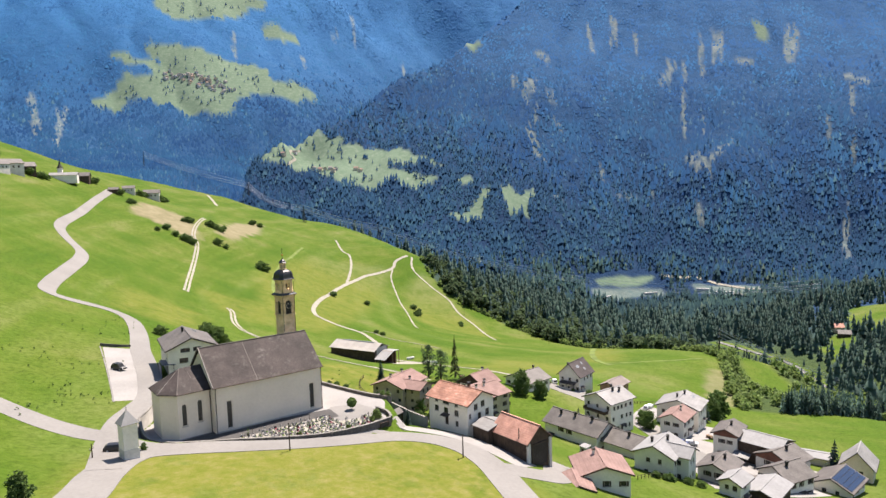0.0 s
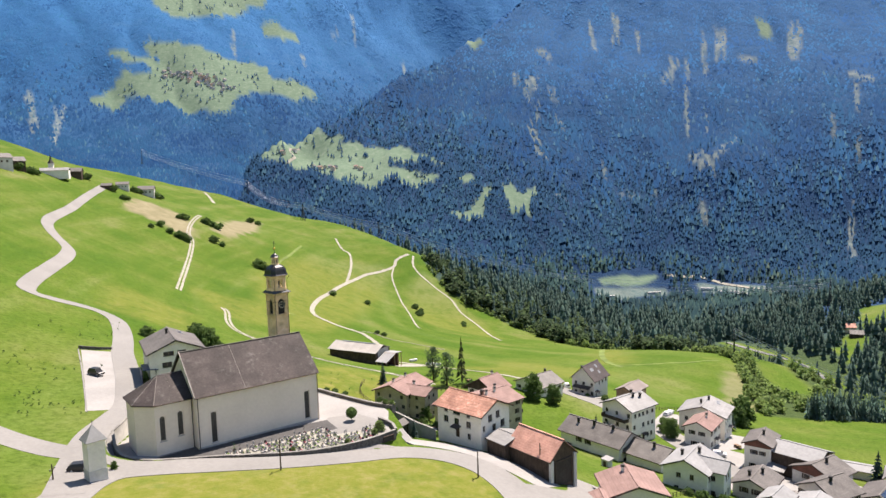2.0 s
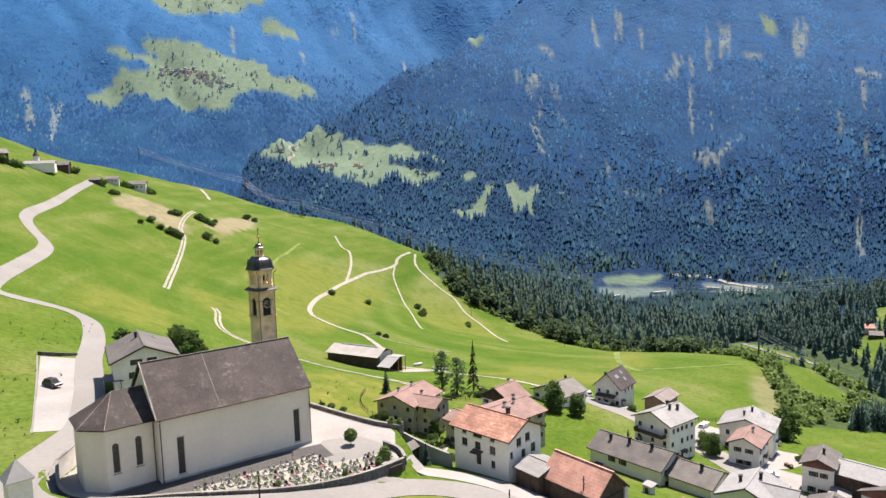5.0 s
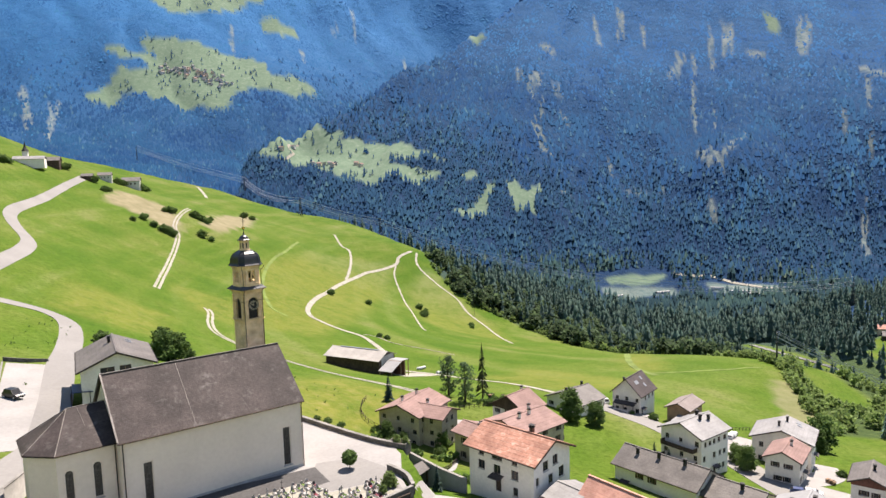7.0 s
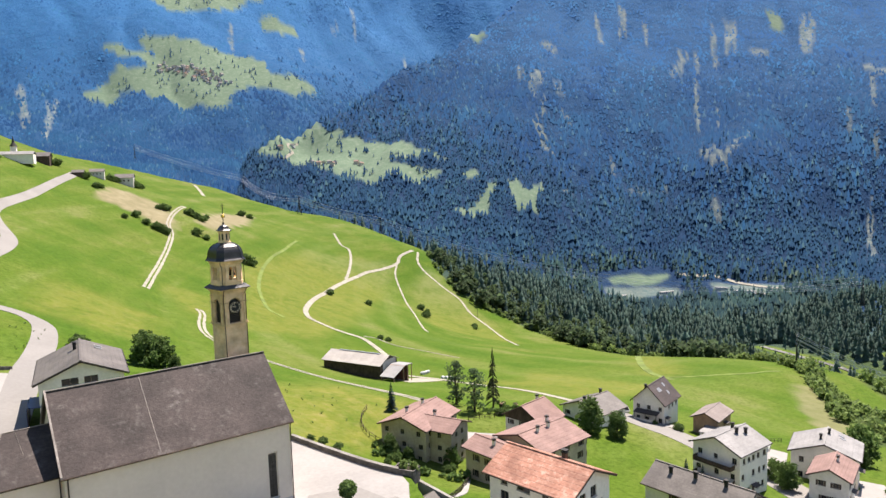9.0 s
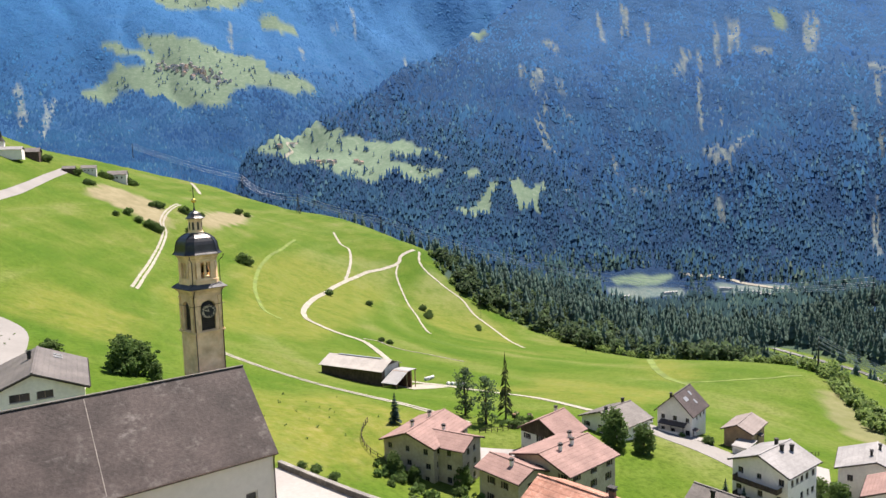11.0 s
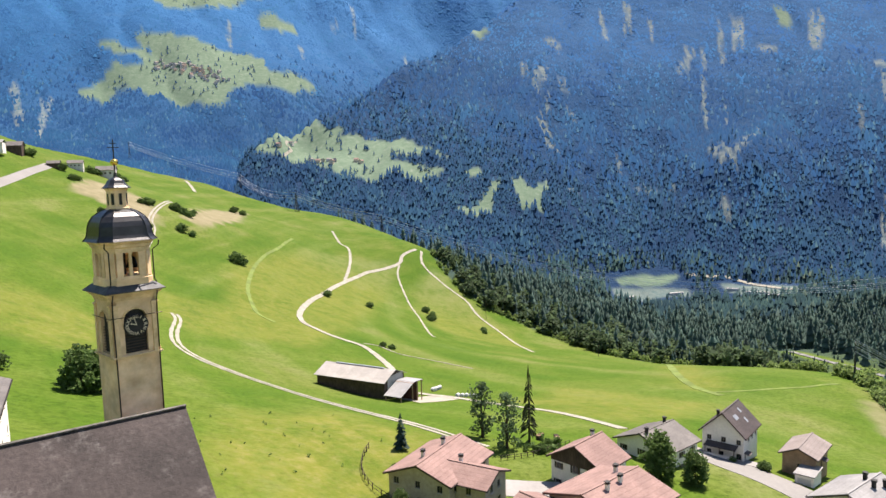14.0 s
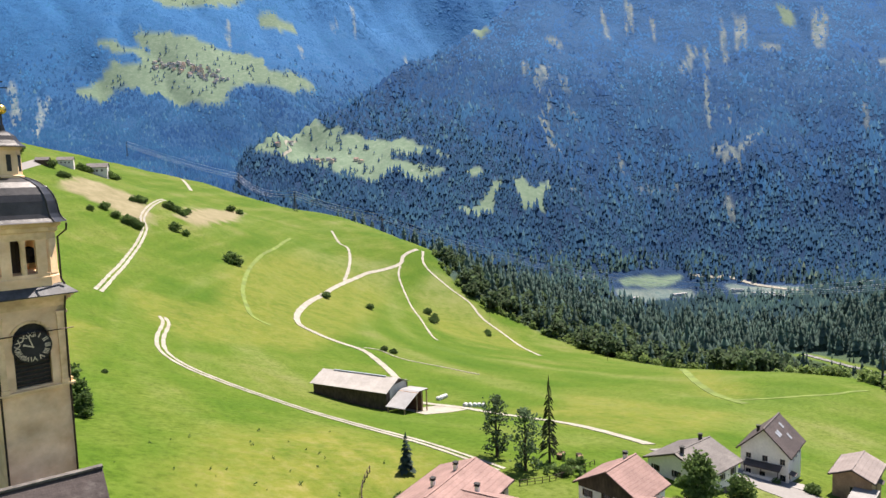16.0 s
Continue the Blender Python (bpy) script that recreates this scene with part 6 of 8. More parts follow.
house("house", "pale mint house with bright metal roof", 145.6, 103.1, -19.1, 14.7, 11.8, 11.5, 2.6, -25.6, MINT, TIN, counts=(3, 3, 2, 2), chimneys=((1.5, -1.2), (-1, 2.0)), shutters=False)
house("house_wing", "pale mint gabled wing with bright metal roof", 146.8, 99.4, -19.0, -75, 9.5, 7.0, 1.9, -26.0, MINT, TIN, counts=(2, 2, 1, 2), shutters=False, door=False)
house("house", "grey-roofed stone village house behind the mint one", 157.0, 93.5, -23.6, 12, 10.5, 9.4, 2.0, -29.2, GREYWALL, GREY_ROOF, counts=(2, 2, 2, 2), chimneys=((1, -1), (-2, 1)))
house("house", "small white house with pale metal roof", 148.2, 84.2, -21.6, 8, 7.4, 6.4, 1.5, -27.2, PLASTER, TIN, counts=(1, 1, 2, 1), shutters=False)
house("barn", "low barn with a bright metal roof", 156.8, 80.6, -25.2, 10, 12, 8.6, 1.5, -30.4, DARK_WOOD, TIN, rows=1, counts=(0, 0, 0, 0), category="barn", door=False)
house("house", "white village house with worn grey roof", 171.8, 83.7, -26.7, -12.2, 10.4, 10.9, 2.8, -32.6, PLASTER, GREY_ROOF, counts=(3, 3, 3, 2), chimneys=((-1, -1),))
house("house", "grey-roofed house with a brown boarded gable", 186, 91.5, -28.6, -5.8, 10.5, 12.0, 2.5, -35.2, GREYWALL, GREY_ROOF, counts=(2, 2, 2, 2), gable=RED_WOOD, chimneys=((0, -1),))
house("house", "tall yellow house with steep pale roof", 203.9, 78.9, -31.7, 16.2, 10.0, 9.3, 4.7, -38.2, OCHRE, LIGHT_ROOF, counts=(3, 3, 2, 2), shutters=False)
house("shed", "long low shed with bright white roof", 206.0, 93.5, -34.0, -70, 13, 6.5, 0.8, -38.8, PLASTER, TIN, rows=1, counts=(1, 1, 1, 1), category="shed", door=False, shutters=False)
solar = house("house", "white house with a roof of blue solar panels", 184.5, 76.2, -30.2, 6, 12.5, 11.0, 2.6, -36.0, PLASTER, GREY_ROOF, counts=(3, 3, 2, 2), shutters=False)
SOLAR = material("blue_solar_cells", (0.0132, 0.0242, 0.0528), (0.022, 0.0374, 0.0748), 0.4, 0.18, 0.02, spec=0.6, stain=0.1)
rise = math.atan2(2.6, 5.5)
for i in range(7):
    for j in range(4):
        bm = bmesh.new()
        box(bm, 0, 0, 0, 1.5, 1.2, 0.05)
        p = part("solar_panel", bm, SOLAR, solar)
        s = 0.9 + j * 1.3
        p.matrix_basis = Matrix.Translation((-4.9 + i * 1.62, -s * math.cos(rise), 5.8 + 2.6 - s * math.sin(rise) + 0.1)) @ Matrix.Rotation(rise, 4, "X")
farm = house("farmhouse", "beige farmhouse with pale grey roof behind the church", 53.1, 191.3, 9.5, 81.8, 18.3, 13.6, 2.9, 2.3, PLASTER, GREY_ROOF, counts=(3, 3, 4, 3), chimneys=((2, 0.8),), category="farmhouse", shutters=False,
             custom={2: [(4.4, 6.2, 2.4, 1.35), (7.4, 6.2, 2.0, 1.35), (3.9, 3.4, 2.2, 1.35), (6.9, 3.0, 1.2, 1.4), (9.6, 3.0, 1.2, 1.4)]})
house("house", "brown-gabled white house with greyish pink roof", 148.6, 180.0, -18.9, 8, 9.5, 12.4, 3.4, -25.2, PLASTER, PINK_ROOF, counts=(2, 2, 3, 2), gable=DARK_WOOD, chimneys=((2.6, 0.8),))
house("house", "white house with grey roof beside a leafy tree", 177.2, 185.6, -24.6, 1, 12.5, 14.0, 2.8, -31.0, PLASTER, GREY_ROOF, counts=(3, 3, 3, 2), chimneys=((-4.5, -0.6), (4, 0.8)), balcony=(1,))


def skylights(cx, cy, ridge_z, yaw, spots, side, half_w, h):
    """Bright roof windows on one slope."""
    a = math.atan2(h, half_w)
    for x, s in spots:
        t = thing("skylight", "pale roof window in a village roof", "skylight", pose(cx, cy, 0, 0, 0, yaw) @ Matrix.Translation((x, side * s, ridge_z - s * math.tan(a) + 0.04)) @ Matrix.Rotation(-side * a, 4, "X"), "roof windows")
        bm = bmesh.new()
        ring_panel(bm, [(-0.45, -0.65), (0.45, -0.65), (0.45, 0.65), (-0.45, 0.65)], [(-0.37, -0.57), (0.37, -0.57), (0.37, 0.57), (-0.37, 0.57)], -0.06, 0.06)
        for v in bm.verts:
            v.co = Vector((v.co.x, v.co.z, v.co.y))
        bmesh.ops.recalc_face_normals(bm, faces=bm.faces)
        part("frame", bm, TIN, t)
        bm = bmesh.new()
        box(bm, 0, 0, 0.02, 0.76, 1.16, 0.04)
        part("pane", bm, SKYGLASS, t)


# The reflected sky is put into this glass as a pale base colour.
SKYGLASS = material("sky_lit_roof_glass", (0.21, 0.224, 0.238), (0.28, 0.294, 0.308), 0.5, 0.08, 0.0, spec=0.9, stain=0.05)
skylights(200.6, 182.1, -21.7, 13.0, ((-2.6, 1.9), (-1.6, 1.9), (1.2, 3.2), (2.0, 1.4)), -1, 5.3, 5.1)
skylights(202.7, 135.2, -25.1, 19.6, ((2.6, 3.4), (4.0, 3.0)), -1, 7.65, 2.8)
skylights(53.1, 191.3, 12.4, 81.8, ((4.5, 2.8), (6.2, 2.8)), -1, 6.8, 2.9)

# ---- long shed in the meadow ----
shed = thing("field_shed", "long dark wooden shed with pale metal roof in the meadow", "shed", pose(156.2, 278.4, -29.9, 0, 0, -65.2))
SL, SW, SE, SH = 25.6, 12.0, 4.3, 2.6
bm = bmesh.new()
for s in (-1, 1):
    box(bm, 0, s * (SW / 2 - 0.6), SE / 2 - 0.75, SL - 0.8, 0.18, SE + 1.5)
for s in (-1, 1):
    q = [(-SW / 2 + 0.5, -1.5), (SW / 2 - 0.5, -1.5), (SW / 2 - 0.5, SE), (0, SE + SH - 0.3), (-SW / 2 + 0.5, SE)]
    a = [bm.verts.new((s * (SL / 2 - 0.5), y, z)) for y, z in q]
    b = [bm.verts.new((s * (SL / 2 - 0.3), y, z)) for y, z in q]
    bm.faces.new(a)
    bm.faces.new(b[::-1])
    for i in range(5):
        bm.faces.new((a[i], a[(i + 1) % 5], b[(i + 1) % 5], b[i]))
bmesh.ops.recalc_face_normals(bm, faces=bm.faces)
part("wall", bm, DARK_WOOD, shed)
bm = bmesh.new()
gable_roof(bm, SL + 0.6, SW + 0.8, SE, SH, 0.14)
part("roof", bm, SHED_ROOF, shed)
bm = bmesh.new()
box(bm, 0, 0, SE + SH + 0.08, SL * 0.7, 0.7, 0.12)
part("ridge_light", bm, SKYGLASS, shed, "translucent ridge light")
bm = bmesh.new()
box(bm, SL / 2 - 0.25, 0.4, SE / 2 + 0.6, 0.12, 8.5, SE + 0.8)
part("gable_panel", bm, COPING, shed, "pale panelled gable")
lean = thing("open_lean_to", "open timber lean-to with a pale metal roof", "shelter", pose(156.2, 278.4, -31.2, 0, 0, -65.2))
bm = bmesh.new()
for s, y0, y1, z0, z1 in ((-1, -7.2, 0.6, 2.4, 5.0), (1, 0.6, 5.6, 5.0, 4.4)):
    a = [bm.verts.new(p) for p in ((SL / 2 + 0.4, y0, z0), (SL / 2 + 6.4, y0, z0), (SL / 2 + 6.4, y1, z1), (SL / 2 + 0.4, y1, z1))]
    b = [bm.verts.new(v.co + Vector((0, 0, -0.14))) for v in a]
    bm.faces.new(a)
    bm.faces.new(b[::-1])
    for i in range(4):
        bm.faces.new((a[i], b[i], b[(i + 1) % 4], a[(i + 1) % 4]))
part("roof", bm, TIN, lean)
bm = bmesh.new()
box(bm, SL / 2 + 3.4, 3.0, 1.2, 5.2, 0.16, 6.2)
box(bm, SL / 2 + 0.95, 1.0, 1.2, 0.16, 4.2, 6.2)
part("back_wall", bm, RED_WOOD, lean, "brown boarded back wall")
for x in (SL / 2 + 0.8, SL / 2 + 6.0):
    for y, z in ((-0.2, 4.7), (5.2, 4.4), (2.5, 4.6), (-6.6, 2.5)):
        bm = bmesh.new()
        box(bm, x, y, z / 2 - 1.0, 0.26, 0.26, z + 2.0)
        part("post", bm, TAN_WOOD, lean)
bm = bmesh.new()
for y, z in ((-0.2, 4.65), (5.2, 4.2)):
    box(bm, SL / 2 + 3.4, y, z, 6.2, 0.22, 0.26)
part("beam", bm, TAN_WOOD, lean)

garage = thing("garage", "small white garage with a flat pale roof", "garage", pose(199.5, 163.6, level(199.5, 163.6) - 0.2, 0, 0, 11))
bm = bmesh.new()
box(bm, 0, 0, 1.0, 6.2, 3.6, 3.6)
part("wall", bm, PLASTER, garage)
bm = bmesh.new()
box(bm, 0, 0, 2.92, 6.8, 4.2, 0.2)
part("roof", bm, LIGHT_ROOF, garage)
bm = bmesh.new()
box(bm, -3.12, 0, 1.1, 0.08, 2.6, 2.1)
part("door", bm, GREYWALL, garage, "grey garage door")

# ---- gardens ----
def fence(points, label, h=1.1, gap=1.6):
    """A wooden post-and-rail fence that follows the ground."""
    t = thing("fence", label, "fence", group="garden fences")
    c = smooth_line(points, gap)
    zs = [level(*p) for p in c]
    for (x, y), z in zip(c, zs):
        bm = bmesh.new()
        box(bm, x, y, z + h / 2 - 0.2, 0.12, 0.12, h + 0.4)
        part("post", bm, BARK, t)
    for k in (0.45, 0.92):
        bm = bmesh.new()
        tube(bm, [(x, y, z + h * k) for (x, y), z in zip(c, zs)], 0.05, 4)
        part("rail", bm, BARK, t)
    return t


fence([(141, 196), (149, 195), (157, 196.5), (163, 198)], "weathered wooden fence below the slender trees")
fence([(118.5, 209), (114.5, 204.5), (111.6, 199.5), (110.6, 194.5), (111.8, 190.5)], "weathered wooden fence bent round the garden of the beige house", 1.3)
fence([(100, 150), (107, 157), (113, 163), (118, 167.5)], "weathered wooden fence along the garden path")
fence([(128.5, 97.5), (136, 98.5), (143, 95.5)], "low wooden fence in the grass below the mint house")
fence([(206, 159), (216, 158.5), (227, 158)], "dark wooden fence behind the parked cars")
wall_run("garden_wall", "low stone garden wall beside the road", [(90.0, 136.5), (94.5, 140.2), (101.4, 146.0)], 0.4, [level(90, 136.5) + 0.7, level(94.5, 140.2) + 0.7, level(101.4, 146) + 0.7], STONE)
hut = thing("garden_hut", "small pale garden hut with a flat light roof", "hut", pose(136.5, 121.0, level(136.5, 121.0), 0, 0, 10))
bm = bmesh.new()
box(bm, 0, 0, 0.7, 2.2, 1.8, 2.6)
part("wall", bm, GREYWALL, hut)
bm = bmesh.new()
box(bm, 0, 0, 2.08, 2.7, 2.3, 0.14, Matrix.Rotation(radians(5), 4, "X"))
part("roof", bm, LIGHT_ROOF, hut)
bm = bmesh.new()
box(bm, -1.1, 0, 0.8, 0.06, 0.8, 1.7)
part("door", bm, DARK_WOOD, hut)
wrap = material("white_bale_film", (0.42, 0.43, 0.43), (0.52, 0.53, 0.53), 0.3, 0.4, 0.3)
bm = bmesh.new()
turned(bm, [(0.5, -0.62), (0.64, -0.55), (0.68, 0), (0.64, 0.55), (0.5, 0.62)], 14)
bale_mesh = part("silage_bale", bm, wrap)
tagged(bale_mesh, "white film-wrapped silage bale on the meadow", "bale", "silage bales")
spots = [(184.5 + i * 1.5, 279.5 + i * 1.1) for i in range(5)] + [(186.5 + i * 1.5, 268.5 - i * 0.4) for i in range(5)]
for i, (x, y) in enumerate(spots):
    mm = pose(x, y, level(x, y) + 0.6, 90, 0, 20 + 17 * i)
    if i == 0:
        bale_mesh.matrix_basis = mm
    else:
        copy_thing(bale_mesh, mm)
# terrace of the steep-roofed house
deck = thing("terrace_canopy", "dark canopy over a white-railed house terrace", "canopy", pose(194.2, 180.6, level(194.2, 180.6), 0, 0, 13))
bm = bmesh.new()
box(bm, 0, 0, 2.7, 2.4, 7.0, 0.14, Matrix.Translation((0, 0, 2.7)) @ Matrix.Rotation(radians(-12), 4, "Y") @ Matrix.Translation((0, 0, -2.7)))
part("roof", bm, DARK_ROOF, deck)
for y in (-3.2, 0, 3.2):
    bm = bmesh.new()
    box(bm, -1.0, y, 1.0, 0.14, 0.14, 3.2)
    part("post", bm, DARK_WOOD, deck)
bm = bmesh.new()
box(bm, -1.15, 0, 0.3, 0.1, 6.8, 1.3)
part("railing", bm, PLASTER, deck, "white painted railing")
# small things in the village yards
def woodpile(x, y, yaw, n=5):
    t = thing("woodpile", "stack of split firewood beside a yard wall", "woodpile", pose(x, y, level(x, y), 0, 0, yaw), "woodpiles")
    r = random.Random(int(x))
    for row in range(4):
        for k in range(n):
            bm = bmesh.new()
            turned(bm, [(0.15, -0.5), (0.15, 0.5)], 7, m=Matrix.Translation((k * 0.3 + 0.15 * (row % 2), 0, 0.15 + row * 0.27)) @ Matrix.Rotation(radians(90), 4, "X"))
            part("log", bm, TAN_WOOD if r.random() < 0.5 else BARK, t)
    return t


woodpile(158.6, 203.4, 20, 7)
woodpile(162.4, 201.0, 60, 6)
woodpile(178.6, 104.2, 10, 8)
woodpile(196.2, 119.6, 80, 7)
carport = thing("carport", "small open carport with a pale sheet roof", "carport", pose(182.2, 101.6, level(182.2, 101.6), 0, 0, 16))
bm = bmesh.new()
box(bm, 0, 0, 2.6, 5.4, 4.6, 0.14, Matrix.Translation((0, 0, 2.6)) @ Matrix.Rotation(radians(6), 4, "X") @ Matrix.Translation((0, 0, -2.6)))
part("roof", bm, LIGHT_ROOF, carport)
for x in (-2.4, 2.4):
    for y in (-2.0, 2.0):
        bm = bmesh.new()
        box(bm, x, y, 1.0, 0.16, 0.16, 3.0)
        part("post", bm, DARK_WOOD, carport)
fence([(176, 88), (170, 91), (163, 95)], "weathered wooden fence between the village yards")
fence([(194, 132), (197, 138), (196, 145)], "weathered wooden fence beside the leafy garden")

# ---- cars ----
CARPAINT = {c: material(c + "_car_paint", d, l, 2.0, 0.4, 0.0, 0.0, stain=0.05, spec=0.5) for c, d, l in (("black", (0.012, 0.012, 0.014), (0.02, 0.02, 0.022)), ("white", (0.7, 0.7, 0.7), (0.78, 0.78, 0.78)), ("blue", (0.02, 0.035, 0.10), (0.03, 0.05, 0.14)), ("silver", (0.4, 0.41, 0.42), (0.5, 0.51, 0.52)))}
CAR_GLASS = material("dark_car_glass", (0.015, 0.016, 0.018), (0.025, 0.026, 0.028), 1.0, 0.3, 0.0, spec=0.2, stain=0.05)
TYRE = material("black_rubber", (0.012, 0.012, 0.012), (0.025, 0.025, 0.025), 0.1, 0.85, 0.1)


def car(colour, x, y, yaw, van=False, group="parked cars"):
    z = level(x, y) + 0.12
    t = thing("van" if van else "car", colour + (" van" if van else " car") + " parked on the pale paving", "car", pose(x, y, z, 0, 0, yaw), group)
    h = 1.75 if van else 1.42
    prof = [(-2.1, 0.35), (2.1, 0.35), (2.15, 0.75), (1.95, 0.9), (1.15, 0.98), (0.55, h), (-1.45, h), (-2.0, 1.0), (-2.15, 0.8)]
    bm = bmesh.new()
    wdt = lambda z: 0.86 if z < 1.05 else 0.7
    a = [bm.verts.new((px, -wdt(pz), pz)) for px, pz in prof]
    b = [bm.verts.new((px, wdt(pz), pz)) for px, pz in prof]
    bm.faces.new(a)
    bm.faces.new(b[::-1])
    for i in range(len(prof)):
        j = (i + 1) % len(prof)
        bm.faces.new((a[j], a[i], b[i], b[j]))
    bmesh.ops.recalc_face_normals(bm, faces=bm.faces)
    part("body", bm, CARPAINT[colour], t)
    for s in (-1, 1):
        bm = bmesh.new()
        q = [(-1.75, 1.05), (0.95, 1.05), (0.5, h - 0.1), (-1.4, h - 0.1)]
        a = [bm.verts.new((px, s * (0.83 if pz < 1.1 else 0.72), pz)) for px, pz in q]
        b = [bm.verts.new((px, s * 0.6, pz)) for px, pz in q]
        bm.faces.new(a)
        bm.faces.new(b[::-1])
        for i in range(4):
            bm.faces.new((a[i], a[(i + 1) % 4], b[(i + 1) % 4], b[i]))
        bmesh.ops.recalc_face_normals(bm, faces=bm.faces)
        part("side_window", bm, CAR_GLASS, t)
    for x0, z0, x1, z1 in ((1.17, 1.0, 0.6, h - 0.06), (-2.0, 1.04, -1.5, h - 0.06)):
        bm = bmesh.new()
        e = 0.03 if x0 > 0 else -0.03
        v = [bm.verts.new(p) for p in ((x0 + e, -0.72, z0), (x0 + e, 0.72, z0), (x1 + e, 0.62, z1 + 0.02), (x1 + e, -0.62, z1 + 0.02))]
        w = [bm.verts.new(p.co - Vector((e, 0, 0.02))) for p in v]
        bm.faces.new(v)
        bm.faces.new(w[::-1])
        for i in range(4):
            bm.faces.new((v[i], w[i], w[(i + 1) % 4], v[(i + 1) % 4]))
        part("windscreen", bm, CAR_GLASS, t)
    for px in (-1.35, 1.35):
        for s in (-1, 1):
            bm = bmesh.new()
            turned(bm, [(0.33, -0.11), (0.33, 0.11)], 14)
            wheel = part("wheel", bm, TYRE, t)
            wheel.matrix_basis = pose(px, s * 0.8, 0.33, 90)
            bm = bmesh.new()
            turned(bm, [(0.2, -0.13), (0.2, 0.13)], 10)
            part("rim", bm, CARPAINT["silver"], wheel)
    for s in (-1, 1):
        bm = bmesh.new()
        box(bm, 2.1, s * 0.6, 0.68, 0.1, 0.32, 0.14)
        part("headlight", bm, CARPAINT["white"], t)
    return t


car("black", 36.3, 196.6, -62, True)
car("black", 23.8, 137.6, -25)
car("white", 197.2, 190.8, 60, True)
car("silver", 195.0, 193.5, 60)
car("silver", 184.0, 152.5, -10)
car("white", 186.5, 154.6, -10)
car("blue", 180.6, 120.4, -60)
car("silver", 182.8, 118.6, -60)
car("silver", 206.4, 152.4, 20)
car("white", 209.6, 153.4, 20)
canopy = thing("canvas_shelter", "dark blue canvas shelter beside the farmhouse", "shelter", pose(46.0, 186.5, level(45, 186) + 0.2, 0, 0, 82))
bm = bmesh.new()
box(bm, 0, 0, 3.1, 6.2, 3.4, 0.12, Matrix.Rotation(math.radians(6), 4, "X"))
part("canopy", bm, CARPAINT["blue"], canopy)
for x in (-2.8, 2.8):
    for y in (-1.5, 1.5):
        bm = bmesh.new()
        box(bm, x, y, 1.2, 0.12, 0.12, 3.8)
        part("post", bm, DARK_WOOD, canopy)
bm = bmesh.new()
box(bm, 0, 1.6, 1.2, 6.0, 0.08, 3.4)
part("side_sheet", bm, CARPAINT["blue"], canopy)

# ---- poles, pylons and lines ----
def power_pole(x, y, h=7.5, label="weathered wooden power pole with a crossarm"):
    t = thing("power_pole", label, "pole", pose(x, y, level(x, y) - 0.5, 0, 0, 53), "power poles")
    bm = bmesh.new()
    turned(bm, [(0.14, 0), (0.09, h)], 8)
    part("pole", bm, BARK, t)
    bm = bmesh.new()
    box(bm, 0, 0, h - 0.9, 1.5, 0.12, 0.12)
    part("crossarm", bm, BARK, t)
    for k in (-0.6, 0.6):
        bm = bmesh.new()
        turned(bm, [(0.05, h - 0.84), (0.06, h - 0.7), (0.03, h - 0.62)], 8, m=Matrix.Translation((k, 0, 0)))
        part("insulator", bm, COPING, t)
    return t


power_pole(79.2, 101.6, 5.2)
power_pole(50.6, 118.8, 6.0, "slim wooden pole beside the road")
power_pole(94.2, 101.6, 7.0, "slim pole at the corner of the barn")
power_pole(19.2, 134.4, 3.2, "short roadside post by the fork")
power_pole(410.9, 518.6, 16)
power_pole(390.3, 383.0, 9)
STEEL = material("galvanised_lattice_steel", (0.045, 0.047, 0.05), (0.07, 0.072, 0.075), 0.5, 0.5, 0.0, 0.6)


def pylon(x, y, h, yaw):
    t = thing("pylon", "lattice steel pylon of a power line", "pylon", pose(x, y, level(x, y) - 1, 0, 0, yaw), "pylons")
    for sx in (-1, 1):
        for sy in (-1, 1):
            bm = bmesh.new()
            tube(bm, [(sx * 2.2, sy * 2.2, 0), (sx * 0.7, sy * 0.7, h * 0.62), (sx * 0.25, sy * 0.25, h)], 0.22, 4)
            part("leg", bm, STEEL, t)
    for k in range(9):
        z0, z1 = h * k / 10, h * (k + 1) / 10
        r0, r1 = [2.2 + (0.7 - 2.2) * min(1, z / (h * 0.62)) if z < h * 0.62 else 0.7 - 0.45 * (z / h - 0.62) / 0.38 for z in (z0, z1)]
        bm = bmesh.new()
        for a in range(4):
            c0, s0 = [(1, 1), (-1, 1), (-1, -1), (1, -1)][a], [(1, 1), (-1, 1), (-1, -1), (1, -1)][(a + 1) % 4]
            tube(bm, [(c0[0] * r0, c0[1] * r0, z0), (s0[0] * r1, s0[1] * r1, z1)], 0.09, 4)
            tube(bm, [(s0[0] * r0, s0[1] * r0, z0), (c0[0] * r1, c0[1] * r1, z1)], 0.09, 4)
        part("bracing", bm, STEEL, t)
    for z, w in ((0.72, 5.5), (0.84, 4.5), (0.95, 3.5)):
        bm = bmesh.new()
        for s in (-1, 1):
            tube(bm, [(0, 0, h * z + 0.7), (s * w, 0, h * z), (0, 0, h * z - 0.2)], 0.13, 4)
        part("arm", bm, STEEL, t)
    return t


WIRE = material("grey_power_cable", (0.5, 0.51, 0.53), (0.6, 0.61, 0.63), 1.0, 0.35, 0.0, 0.3)


